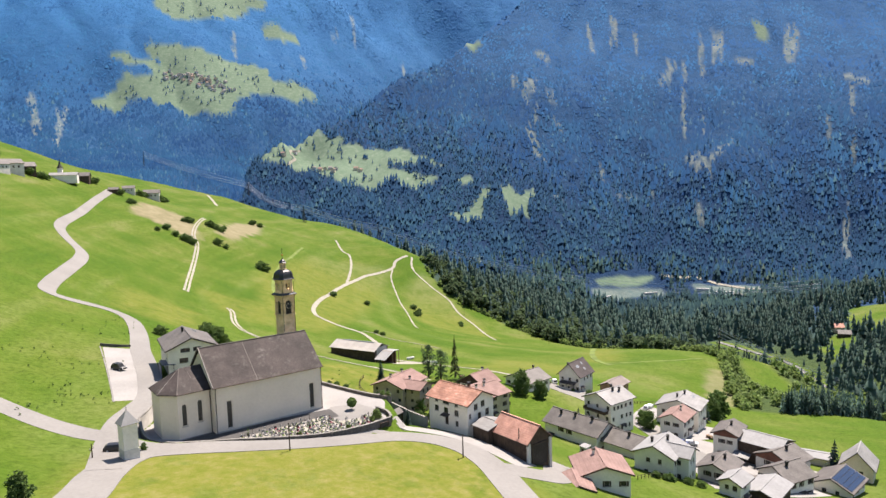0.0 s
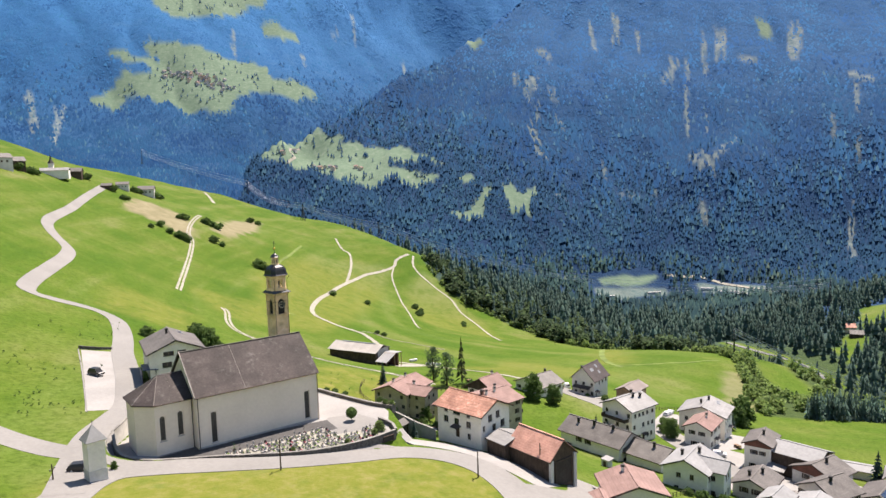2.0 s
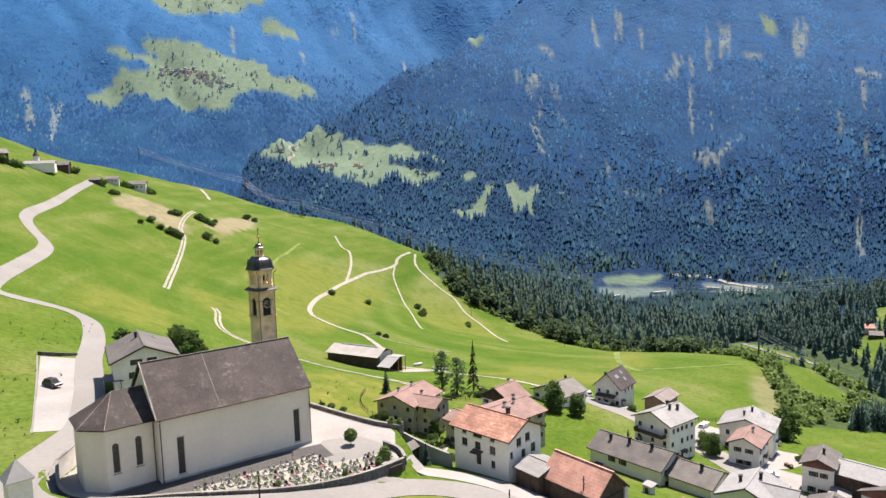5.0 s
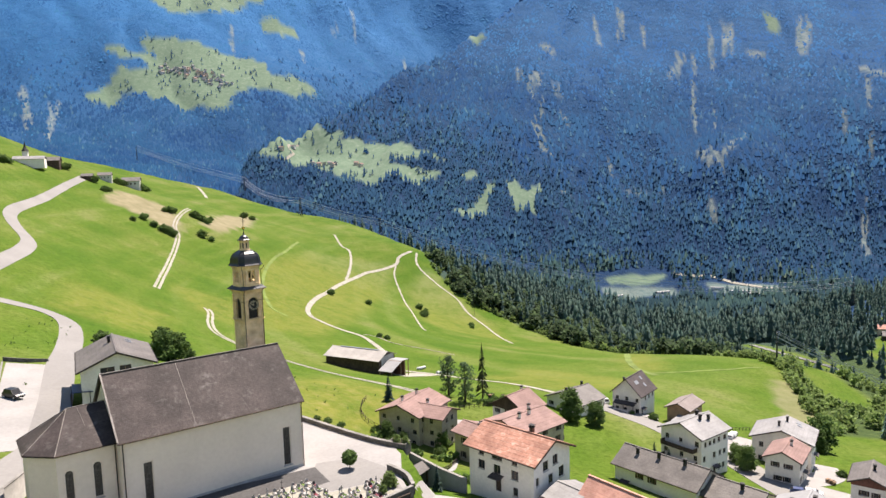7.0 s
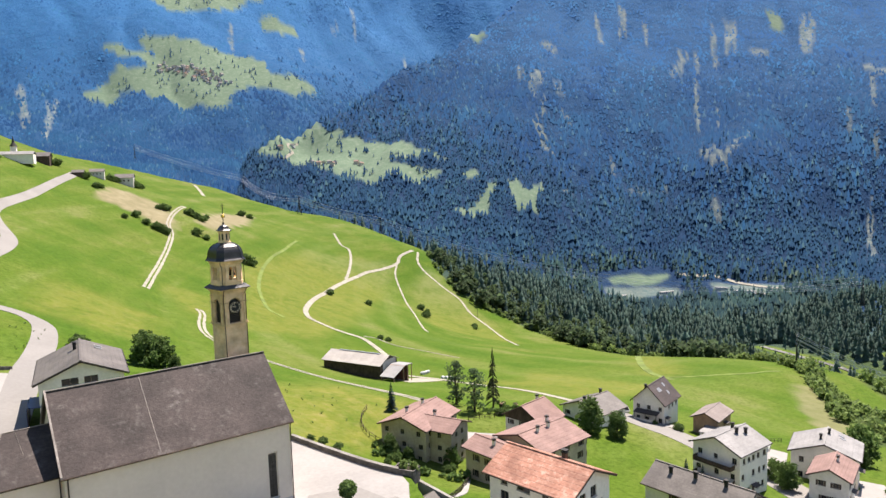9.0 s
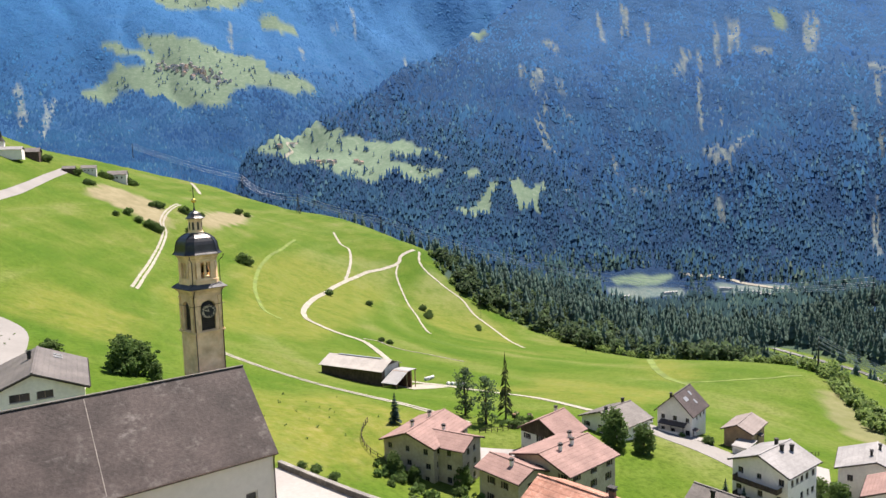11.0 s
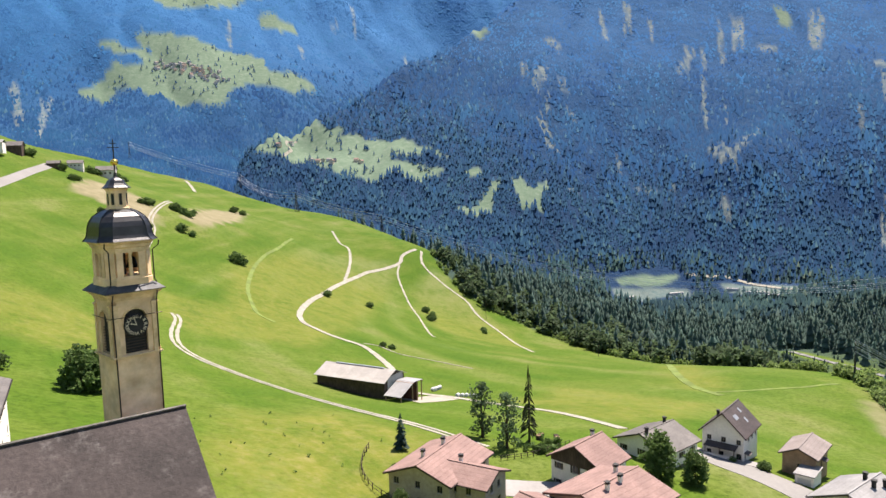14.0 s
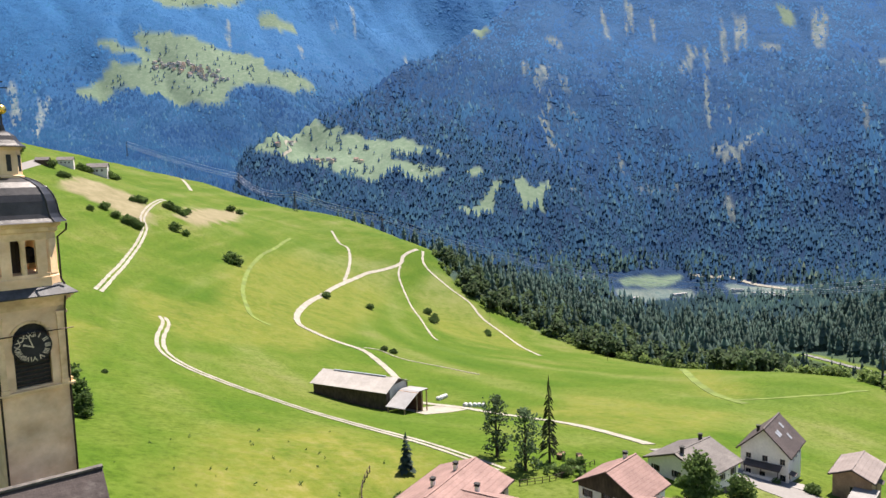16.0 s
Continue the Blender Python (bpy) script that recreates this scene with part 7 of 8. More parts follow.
def wires(a, b, yaw, sag, r=0.2, offsets=((-5.5, 0.72), (5.5, 0.72), (-4.5, 0.84), (4.5, 0.84), (0, 1.0))):
    """A span's conductors between two pylons (x, y, height)."""
    t = thing("power_line", "sagging grey power cables across the gorge", "cable")
    za, zb = level(a[0], a[1]), level(b[0], b[1])
    c, s = math.cos(math.radians(yaw)), math.sin(math.radians(yaw))
    for off, k in offsets:
        bm = bmesh.new()
        pts = []
        for i in range(25):
            u = i / 24
            pts.append((a[0] + (b[0] - a[0]) * u + c * off, a[1] + (b[1] - a[1]) * u + s * off, (za + a[2] * k) * (1 - u) + (zb + b[2] * k) * u - 4 * sag * u * (1 - u)))
        tube(bm, pts, r, 4)
        part("cable", bm, WIRE, t)




def mast(x, y, h, yaw):
    """A slim dark mast with three crossarms and pale insulators."""
    t = thing("power_mast", "slim dark power mast with three crossarms", "mast", pose(x, y, level(x, y) - 1, 0, 0, yaw), "masts")
    bm = bmesh.new()
    turned(bm, [(0.55, 0), (0.3, h)], 10)
    part("pole", bm, STEEL, t)
    for z, w in ((0.74, 3.4), (0.86, 2.6), (0.97, 1.8)):
        bm = bmesh.new()
        box(bm, 0, 0, h * z, 2 * w, 0.32, 0.32)
        part("crossarm", bm, STEEL, t)
        for sx in (-1, 1):
            bm = bmesh.new()
            turned(bm, [(0.1, h * z + 0.1), (0.2, h * z + 0.3), (0.1, h * z + 0.5), (0.2, h * z + 0.7), (0.06, h * z + 0.9)], 8, m=Matrix.Translation((sx * w, 0, 0)))
            part("insulator", bm, COPING, t)
    return t


LINE = [(442, 1865, 42), (586, 1530, 42), (380, 806, 22), (470, 772, 24), (925, 409, 38)]
for x, y, h in LINE:
    pylon(x, y, h, 35)
for a, b, sag in zip(LINE, LINE[1:], (5, 12, 3, 36)):
    wires(a, b, 35, sag, 0.2)
mast(376, 225, 18, 20)
wires((376, 225, 18), (503, 186, 17), 20, 3, 0.15, ((-3.4, 0.76), (3.4, 0.76), (-2.6, 0.88), (2.6, 0.88), (-1.8, 0.99), (1.8, 0.99)))
mast(503, 186, 17, 20)

# ---- trees and shrubs ----
def blob(bm, c, r, squash, rnd):
    """One small leafy spray: a few loose leaf blades that point all ways."""
    for i in range(4):
        a = Vector((rnd.gauss(0, 1), rnd.gauss(0, 1), rnd.gauss(0, squash))).normalized()
        b = a.orthogonal().normalized()
        b = (b * math.cos(i * 1.3) + a.cross(b) * math.sin(i * 1.3)) * r * rnd.uniform(0.5, 0.9)
        p = Vector(c) + Vector((rnd.uniform(-0.6, 0.6), rnd.uniform(-0.6, 0.6), rnd.uniform(-0.5, 0.5))) * r
        a = a * r * rnd.uniform(0.8, 1.4)
        bm.faces.new([bm.verts.new(p - a), bm.verts.new(p + b), bm.verts.new(p + a), bm.verts.new(p - b)])


def broad_tree(name, label, h, spread, mat, seed, clumps=260, trunk=True, low=0.25, group="", category="tree", fine=1.0):
    """Tapered trunk, limbs, and a crown of many clumps with gaps. Stands at its origin."""
    rnd = random.Random(seed)
    t = thing(name, label, category, None, group)
    lobes = []
    for i in range(17):
        a = i * 2.4 + rnd.uniform(-0.5, 0.5)
        u = (i + rnd.random()) / 17
        z = h * (low + 0.08 + u * (0.86 - low))
        k = rnd.uniform(0.35, 0.72) * math.sin(math.pi * (0.2 + 0.76 * u)) ** 0.8
        lobes.append((spread * k * math.cos(a), spread * k * math.sin(a), z, spread * rnd.uniform(0.28, 0.46)))
    lobes.append((0, 0, h * 0.9, spread * 0.25))
    if trunk:
        bm = bmesh.new()
        tube(bm, [(0, 0, -0.5), (0.05, 0, h * 0.25), (-0.05, 0.05, h * 0.55), (0, 0, h * 0.85)], [h * 0.028, h * 0.022, h * 0.014, h * 0.004], 7)
        tr = part("trunk", bm, BARK, t)
        for lx, ly, lz, r in lobes[2:14:2]:
            bm = bmesh.new()
            tube(bm, [(0, 0, max(h * 0.15, lz - h * 0.28)), (lx * 0.5, ly * 0.5, lz - h * 0.08), (lx, ly, lz)], [h * 0.012, h * 0.008, h * 0.003], 5)
            part("limb", bm, BARK, tr)
    bm = bmesh.new()
    for i in range(clumps):
        lx, ly, lz, r = rnd.choice(lobes)
        u = Vector((rnd.gauss(0, 1), rnd.gauss(0, 1), rnd.gauss(0, 1))).normalized() * r * abs(rnd.gauss(0.8, 0.26))
        z = lz + u.z * 0.85
        if z < h * low * 0.8:
            continue
        blob(bm, (lx + u.x, ly + u.y, z), spread * fine * rnd.uniform(0.035, 0.095), 0.75, rnd)
    part("crown", bm, mat, t)
    return t


def spruce_tree(name, label, h, r, mat, seed, tiers=9, gap=0.0, group="", broad=0.3):
    """Trunk and drooping whorls of separate boughs."""
    rnd = random.Random(seed)
    t = thing(name, label, "tree", None, group)
    bm = bmesh.new()
    tube(bm, [(0, 0, -0.5), (0, 0, h * 0.5), (0, 0, h * 0.98)], [h * 0.016, h * 0.01, 0.02], 7)
    part("trunk", bm, BARK, t)
    bm = bmesh.new()
    for k in range(tiers):
        z = h * (0.1 + 0.86 * k / tiers)
        rr = r * (1 - k / tiers) ** 0.8 + 0.12
        n = 9
        for j in range(n):
            if rnd.random() < gap:
                continue
            a = 2 * math.pi * j / n + rnd.uniform(-0.25, 0.25) + k
            q = rr * rnd.uniform(0.7, 1.1)
            d = Vector((math.cos(a), math.sin(a), 0))
            s = Vector((-d.y, d.x, 0)) * q * broad
            root, mid, tip = Vector((0, 0, z + h * 0.035)), d * q * 0.6 + Vector((0, 0, z + h * 0.005)), d * q + Vector((0, 0, z - h * 0.05))
            up = Vector((0, 0, h * 0.012))
            v = [bm.verts.new(p) for p in (root, mid + s, tip, mid - s, mid + up, mid - up * 2)]
            for f in ((0, 1, 4), (1, 2, 4), (2, 3, 4), (3, 0, 4), (1, 0, 5), (2, 1, 5), (3, 2, 5), (0, 3, 5)):
                bm.faces.new([v[i] for i in f])
    turned(bm, [(0.18, h * 0.9), (0.1, h * 0.96), (0.01, h * 1.02)], 5)
    part("crown", bm, mat, t)
    return t


def stand(ob, x, y, yaw=0.0, s=1.0, sink=0.0):
    ob.matrix_basis = pose(x, y, level(x, y) - sink, 0, 0, yaw) @ Matrix.Diagonal((s, s, s, 1))
    return ob


def another(ob, x, y, yaw=0.0, s=1.0, sink=0.0):
    c = copy_thing(ob, Matrix())
    return stand(c, x, y, yaw, s, sink)


rnd = random.Random(11)
oak = stand(broad_tree("tree", "dense dark green tree behind the farmhouse", 7.8, 3.8, LEAF, 1, 1500, low=0.02, group="broadleaf trees"), 74.5, 242)
for x, y, s in ((75.5, 247, 1.0), (78.5, 250, 0.85), (80.5, 238, 0.5), (78.8, 243, 0.95)):
    another(oak, x, y, rnd.uniform(0, 360), s)
birch = stand(broad_tree("tree", "slender green tree beside the meadow track", 13.5, 3.5, BIRCH_LEAF, 2, 900, low=0.02, group="slender trees", fine=0.85), 147.4, 209.3, sink=0.6)
another(birch, 147.2, 201.0, 140, 1.0, 0.8)
leafy = stand(broad_tree("tree", "leafy green garden tree between the houses", 8.5, 3.9, LEAF, 3, 1500, low=0.02, group="broadleaf trees"), 165.5, 176.8)
another(leafy, 170.0, 171.5, 80, 0.75)
another(leafy, 110.8, 186.0, 40, 0.5)
another(leafy, 113.4, 182.6, 150, 0.38)
another(leafy, 121.2, 177.4, 250, 0.5)
another(leafy, 183.5, 134.8, 200, 0.72)
another(leafy, 186.2, 139.4, 20, 0.55)
another(oak, 6.4, 114.0, 60, 0.55)
another(oak, 231.0, 138.6, 110, 1.3)
another(oak, 227.4, 137.4, 10, 0.85)
another(oak, 28.2, 135.4, 30, 0.18)
fir = stand(spruce_tree("fir_tree", "small dark fir above the pink-roofed house", 7.5, 1.9, SPRUCE, 4, group="firs"), 124.8, 207.2)
another(fir, 163.4, 147.4, 30, 0.75)
another(fir, 165.6, 144.8, 90, 0.65)
another(fir, 214.6, 137.5, 10, 1.25)
another(fir, 217.0, 134.5, 70, 1.0)
another(fir, 84.5, 128.9, 70, 0.55)
stand(spruce_tree("larch_tree", "tall thin grey-green larch beside the track", 17.5, 2.5, LARCH, 5, 26, 0.58, group="larches", broad=0.1), 155.2, 202.6)
another(fir, 200.5, 84.0, 70, 1.35)
cyp = broad_tree("cypress", "small columnar cypress in the churchyard", 2.8, 0.55, LEAF, 6, 160, low=0.02, category="shrub")
cyp.matrix_basis = pose(47.6, 132.6, 0)
ball = broad_tree("topiary_tree", "clipped round tree in the paved yard", 2.9, 1.35, LEAF, 7, 900, low=0.22, category="tree")
bm = bmesh.new()
bmesh.ops.create_icosphere(bm, subdivisions=3, radius=0.98, matrix=Matrix.Translation((0, 0, 1.75)))
for v in bm.verts:
    v.co = Vector((0, 0, 1.75)) + (v.co - Vector((0, 0, 1.75))) * rnd.uniform(0.85, 1.12)
for i in range(500):
    u = Vector((rnd.gauss(0, 1), rnd.gauss(0, 1), rnd.gauss(0, 1))).normalized() * rnd.uniform(0.95, 1.12)
    blob(bm, (u.x, u.y, 1.75 + u.z), rnd.uniform(0.07, 0.14), 0.8, rnd)
for c in list(ball.children):
    if c.name.startswith("crown"):
        bm.to_mesh(c.data)
bm.free()
ball.matrix_basis = pose(72.9, 134.6, 0.02)
shrub = broad_tree("shrub", "round light green shrub", 2.0, 1.35, LIGHT_LEAF, 8, 420, False, 0.0, "shrubs", "shrub", 1.6)
shrub.matrix_basis = pose(74.3, 126.0, -0.1)
for x, y, s in ((72.4, 124.6, 0.6), (83.0, 137.4, 0.6), (83.8, 136.2, 0.55), (66.2, 124.2, 0.5), (56.8, 127.6, 0.45)):
    c = copy_thing(shrub, pose(x, y, 0.02 if x < 82 else 0.5, 0, 0, rnd.uniform(0, 360)) @ Matrix.Diagonal((s, s, s, 1)))
dark_bush = broad_tree("bush", "dark green bush on the meadow slope", 2.6, 2.9, LEAF, 9, 520, False, 0.0, "meadow bushes", "bush", 1.35)
stand(dark_bush, 284.6, 490.4, 0, 1.2)
for x, y, s in ((254.7, 493, 1.3), (354.8, 524.9, 1.4), (358, 520, 1.0), (343.4, 501.3, 1.6), (339, 496, 1.2), (220.8, 370.3, 0.8), (223, 366, 0.7), (381.5, 487.7, 1.0), (378, 482, 0.9), (374, 477, 0.8),
                (170, 586, 1.6), (174, 589, 1.2), (166, 584, 1.1), (191.2, 593.8, 1.8), (195, 590, 1.5), (198.1, 586.5, 1.3), (205, 600, 1.1), (277, 718, 2.0), (283, 712, 1.6), (180.8, 545.5, 1.8), (186, 542, 1.2),
                (203, 512, 2.0), (206, 510, 1.4), (146.1, 536.8, 1.3), (150.8, 531.8, 1.6), (153, 530, 1.5), (155.5, 527, 1.4), (133.4, 537.7, 1.0), (142.6, 548, 1.4), (61.8, 255.2, 1.1), (90.8, 278.8, 0.3),
                (118, 199, 0.5), (113, 187, 0.4), (110.5, 183, 0.45), (112, 179, 0.4), (118, 175, 0.5), (107, 181, 0.35), (196.4, 171.5, 0.6), (193.8, 177.5, 0.4), (152, 196, 0.55), (157.5, 199, 0.5), (131, 170, 0.5), (100.5, 133, 0.45), (97, 138, 0.4),
                (80, 150.5, 0.3), (79.3, 154, 0.35), (78.5, 156.5, 0.3), (139, 96, 0.6), (142.5, 93, 0.6), (137, 98.5, 0.5), (144, 90.5, 0.5), (210, 118, 0.7), (206, 122, 0.6)):
    another(dark_bush, x, y, rnd.uniform(0, 360), s * rnd.uniform(0.9, 1.1))


# ---- woods ----
def wood(name, label, pts, sizes, mat, tiers, sides, seed, slim=0.2, full=False, rounded=0.0):
    """Many conifers in one mesh: jagged stacked cones with a slight lean."""
    g = np.random.RandomState(seed)
    n = len(pts)
    z = np.concatenate([heights(c) for c in np.array_split(pts, max(1, n // 4000))])
    prof = []
    for k in range(tiers):
        prof.append((1.0 - k / tiers, k / tiers * 0.9 + 0.04, k / tiers * 0.9 + 0.95 / tiers + (0.12 if k < tiers - 1 else 0.02)))
    vs, fs, base = [], [], 0
    ang = 2 * np.pi * np.arange(sides) / sides
    for r, z0, z1 in prof:
        jit = g.uniform(0.55, 1.3, (n, sides))
        spin = g.uniform(0, 6.28, (n, 1))
        R = (sizes * slim * r)[:, None] * jit
        ring = np.stack([pts[:, :1] + R * np.cos(ang + spin), pts[:, 1:2] + R * np.sin(ang + spin), z[:, None] + sizes[:, None] * (z0 + g.uniform(-0.03, 0.03, (n, sides))) - (0.7 * R if full and r == 1.0 else 0)], -1)
        tip = np.stack([pts[:, 0] + g.normal(0, 0.01, n) * sizes, pts[:, 1] + g.normal(0, 0.01, n) * sizes, z + sizes * min(z1, 1.0)], -1)[:, None]
        vs.append(np.concatenate([ring, tip], 1))
    v = np.concatenate(vs, 1)
    per = v.shape[1]
    tri = []
    for k in range(tiers):
        o = k * (sides + 1)
        for j in range(0, sides, 1 if full else 2):
            tri.append((o + j, o + (j + 1) % sides, o + sides))
    tri = np.array(tri)
    f = (np.arange(n)[:, None, None] * per + tri[None]).reshape(-1, 3)
    me = bpy.data.meshes.new(name)
    me.vertices.add(n * per)
    me.vertices.foreach_set("co", v.reshape(-1).astype(np.float32))
    me.loops.add(len(f) * 3)
    me.loops.foreach_set("vertex_index", f.reshape(-1).astype(np.int32))
    me.polygons.add(len(f))
    me.polygons.foreach_set("loop_start", np.arange(0, len(f) * 3, 3, dtype=np.int32))
    me.update(calc_edges=True)
    # Normals turned upwards even out the trees' shading.
    if rounded:
        out = v.copy()
        out[..., :2] -= pts[:, None]
        out[..., 2] = rounded * np.hypot(out[..., 0], out[..., 1]).max(1)[:, None]
        out = out.reshape(-1, 3)
        out /= np.linalg.norm(out, axis=1)[:, None] + 1e-9
        me.polygons.foreach_set("use_smooth", np.ones(len(f), bool))
        me.normals_split_custom_set_from_vertices(out.tolist())
    me.materials.append(mat)
    return tagged(new(name, me), label, "forest", kind="stuff")


def scatter(n, r0, r1, a0, a1, seed, power=1.0):
    """Random plan points in a sector seen from the hillside, thinner far off."""
    g = np.random.RandomState(seed)
    r = (r0 ** power + (r1 ** power - r0 ** power) * g.rand(n)) ** (1 / power)
    a = np.radians(g.uniform(a0, a1, n))
    return np.stack([r * np.cos(a), r * np.sin(a)], -1)


def river_view_scale(p):
    """Shortens growth that would hide the river bed from the camera."""
    near = np.min([river_gap(p + np.array((0.92, 0.4)) * k) for k in (0, 12, 24, 36, 48, 60, 72)], 0)
    return np.where(near < 13, 0.3, 1.0)


g = np.random.RandomState(21)
p = scatter(6000, 260, 1150, 8, 62, 1, 1.8)
p = p[(g.rand(len(p)) < woodland(p)) & (beyond(p, WOOD_EDGE) > 7)]
p = p[(beyond(p, EDGE) < 130)]
p = p[(p[:, 1] > 330) | (beyond(p, WOOD_EDGE) > 60)]
p = p[ripple(p, 17, 31.0) + ripple(p, 41, 32.0) + g.normal(0, 0.5, len(p)) > -0.75]
s = (11 + 27 * g.beta(1.3, 1.9, len(p))) * np.where(p[:, 1] < 360, 0.72, 1.0) * (0.6 + 0.4 * np.clip(beyond(p, WOOD_EDGE) / 50, 0, 1))
wood("spruce_wood", "dark spruce wood along the edge of the gorge", p, s * river_view_scale(p), SPRUCE, 5, 7, 2, g.uniform(0.16, 0.27, len(p)), True)
p = np.stack([g.uniform(470, 780, 420), g.uniform(215, 420, 420)], -1)
p = p[(woodland(p) > 0.9) & (beyond(p, SMALL_FIELD) > 25) & (ripple(p, 30, 44.0) + g.normal(0, 0.4, len(p)) > -0.2)]
wood("spruce_wood", "tall dark spruces on the bank of the gorge", p, g.uniform(13, 25, len(p)) * river_view_scale(p), SPRUCE, 5, 8, 33, g.uniform(0.17, 0.25, len(p)), True)
p = scatter(140000, 620, 3800, 16, 90, 3, 1.35)
p = p[(g.rand(len(p)) < woodland(p)) & (beyond(p, EDGE) > 100)]
p = p[(g.rand(len(p)) > scars(p) * 0.88) & (np.min([beyond(p, o) for o in (STONES, YARDS, CLEARINGS["flat"])], 0) > 22)]
z = heights(p)
side = beyond(p, CREST)
behind = back(p) > massif(p) - 2.2 * side
p, z, behind = [v[(side < 60) | behind] for v in (p, z, behind)]
# Zones grade the painted haze by height and distance.
zone = np.where(behind, np.where(z + g.normal(0, 80, len(z)) > 350, 3, 1), np.digitize(z - 190 * shaded_shoulder(p) + g.normal(0, 60, len(z)), (-10, 270)))
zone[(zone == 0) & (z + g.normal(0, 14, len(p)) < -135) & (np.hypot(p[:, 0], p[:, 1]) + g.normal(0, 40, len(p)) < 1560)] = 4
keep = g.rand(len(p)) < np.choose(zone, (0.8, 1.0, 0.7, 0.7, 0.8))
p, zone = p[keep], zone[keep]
for k, (name, label, mat) in enumerate((("valley_forest", "dark spruce forest on the lower slopes of the valley, blued by painted haze", HAZY_VALLEY_SPRUCE), ("mountain_forest", "spruce forest on the mountain's middle slopes, blued by painted haze", HAZY_SLOPE_SPRUCE),
                                        ("high_forest", "forest high on the mountain, paled and blued by painted haze", HAZY_HIGH_SPRUCE), ("far_forest", "forest on the farthest slopes, paled and blued by painted haze", HAZY_FAR_SPRUCE), ("gorge_forest", "spruce forest on the floor of the gorge, greyed by painted haze", HAZY_GORGE_SPRUCE))):
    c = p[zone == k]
    # Low blunt crowns and lifted normals flatten contrast, as haze would.
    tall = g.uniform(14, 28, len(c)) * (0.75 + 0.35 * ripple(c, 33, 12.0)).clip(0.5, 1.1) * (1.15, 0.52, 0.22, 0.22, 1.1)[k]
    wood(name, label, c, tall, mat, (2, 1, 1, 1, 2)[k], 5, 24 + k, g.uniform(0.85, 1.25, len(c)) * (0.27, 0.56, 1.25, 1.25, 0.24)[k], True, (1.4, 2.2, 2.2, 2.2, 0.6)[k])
p = scatter(16000, 1250, 3200, 30, 85, 5, 1.3)
inside = np.min([beyond(p, o) for o in (VILLAGE, SPUR, ALP)], 0) == 0
p = p[inside & (ripple(p, 30, 7.0) + g.normal(0, 0.3, len(p)) > 0.35)]
wood("meadow_spruces", "scattered spruces on the far mountain meadows", p, g.uniform(9, 17, len(p)), HAZY_SLOPE_SPRUCE, 3, 8, 6, 0.28)


def shrubbery(name, label, pts, sizes, mat, seed, clumps=14, fine=1.0):
    """Leafy shrubs and small trees in one mesh, each of several clumps."""
    g = np.random.RandomState(seed)
    z = heights(pts)
    c = np.repeat(np.c_[pts, z], clumps, 0)
    r = np.repeat(sizes, clumps)
    u = g.normal(0, 1, (len(c), 3))
    u /= np.linalg.norm(u, axis=1)[:, None]
    c = c + u * (r * g.uniform(0.2, 0.8, len(c)))[:, None] + np.c_[np.zeros(len(c)), np.zeros(len(c)), r * 0.75]
    k = r * g.uniform(0.22, 0.45, len(c)) * fine
    c, k = np.repeat(c, 3, 0), np.repeat(k, 3)
    c = c + g.uniform(-0.6, 0.6, c.shape) * k[:, None]
    a, b = g.normal(0, 1, c.shape), g.normal(0, 1, c.shape)
    a /= np.linalg.norm(a, axis=1)[:, None]
    b -= a * (a * b).sum(1)[:, None]
    b /= np.linalg.norm(b, axis=1)[:, None]
    a, b = a * (k * g.uniform(0.8, 1.4, len(k)))[:, None], b * (k * g.uniform(0.5, 0.9, len(k)))[:, None]
    v = np.stack([c - a, c + b, c + a, c - b], 1)
    f = np.arange(len(c) * 4).reshape(-1, 4)
    me = bpy.data.meshes.new(name)
    me.from_pydata(v.reshape(-1, 3).tolist(), [], f.tolist())
    me.materials.append(mat)
    return tagged(new(name, me), label, "shrubs", kind="stuff")


edge = smooth_line([(452, 655), (442, 634), (430, 596), (430, 565), (436, 538), (442, 512), (441, 477), (437, 440), (420, 388), (424, 340), (420, 290), (392, 246), (360, 215), (304, 177), (272, 151)], 2.0)
pts = np.repeat(edge, 2, 0) + g.normal(0, 5.5, (len(edge) * 2, 2))
pts = pts[(woodland(pts) > 0) & (g.rand(len(pts)) < 0.75) & (ripple(pts, 9, 3.0) > -0.5)]
shrubbery("hedge_shrubs", "bright green shrubs along the meadow's lower edge", pts, g.uniform(1.4, 4.0, len(pts)), LIGHT_LEAF, 7, 24, 0.8)
pts = np.repeat(np.concatenate([smooth_line([(362, 224), (344, 200), (320, 182), (300, 170), (278, 156)], 3.0), smooth_line([(480, 285), (430, 222), (400, 192), (368, 170), (335, 158), (300, 146)], 3.0)]), 2, 0)
pts = pts + g.normal(0, 4.5, pts.shape)
pts = pts[(woodland(pts) > 0) & (beyond(pts, SMALL_FIELD) > 4) & (g.rand(len(pts)) < 0.6)]
shrubbery("hedge_trees", "mixed green trees and shrubs above the gorge", pts, g.uniform(1.2, 3.0, len(pts)), LIGHT_LEAF, 8, 26, 0.8)
p = scatter(5200, 300, 1000, 8, 60, 12, 1.6)
p = p[(woodland(p) > 0) & (beyond(p, EDGE) < 150) & (beyond(p, WOOD_EDGE) < 150) & (ripple(p, 33, 33.0) + g.normal(0, 0.4, len(p)) > -0.3) & (p[:, 1] > 300) & (p[:, 1] < 640)]
shrubbery("broadleaf_wood", "lighter broadleaf trees within the dark wood", p, g.uniform(5.0, 10.5, len(p)) * river_view_scale(p), WOOD_LEAF, 14, 85, 0.5)
p = scatter(3000, 300, 1000, 8, 60, 13, 1.4)
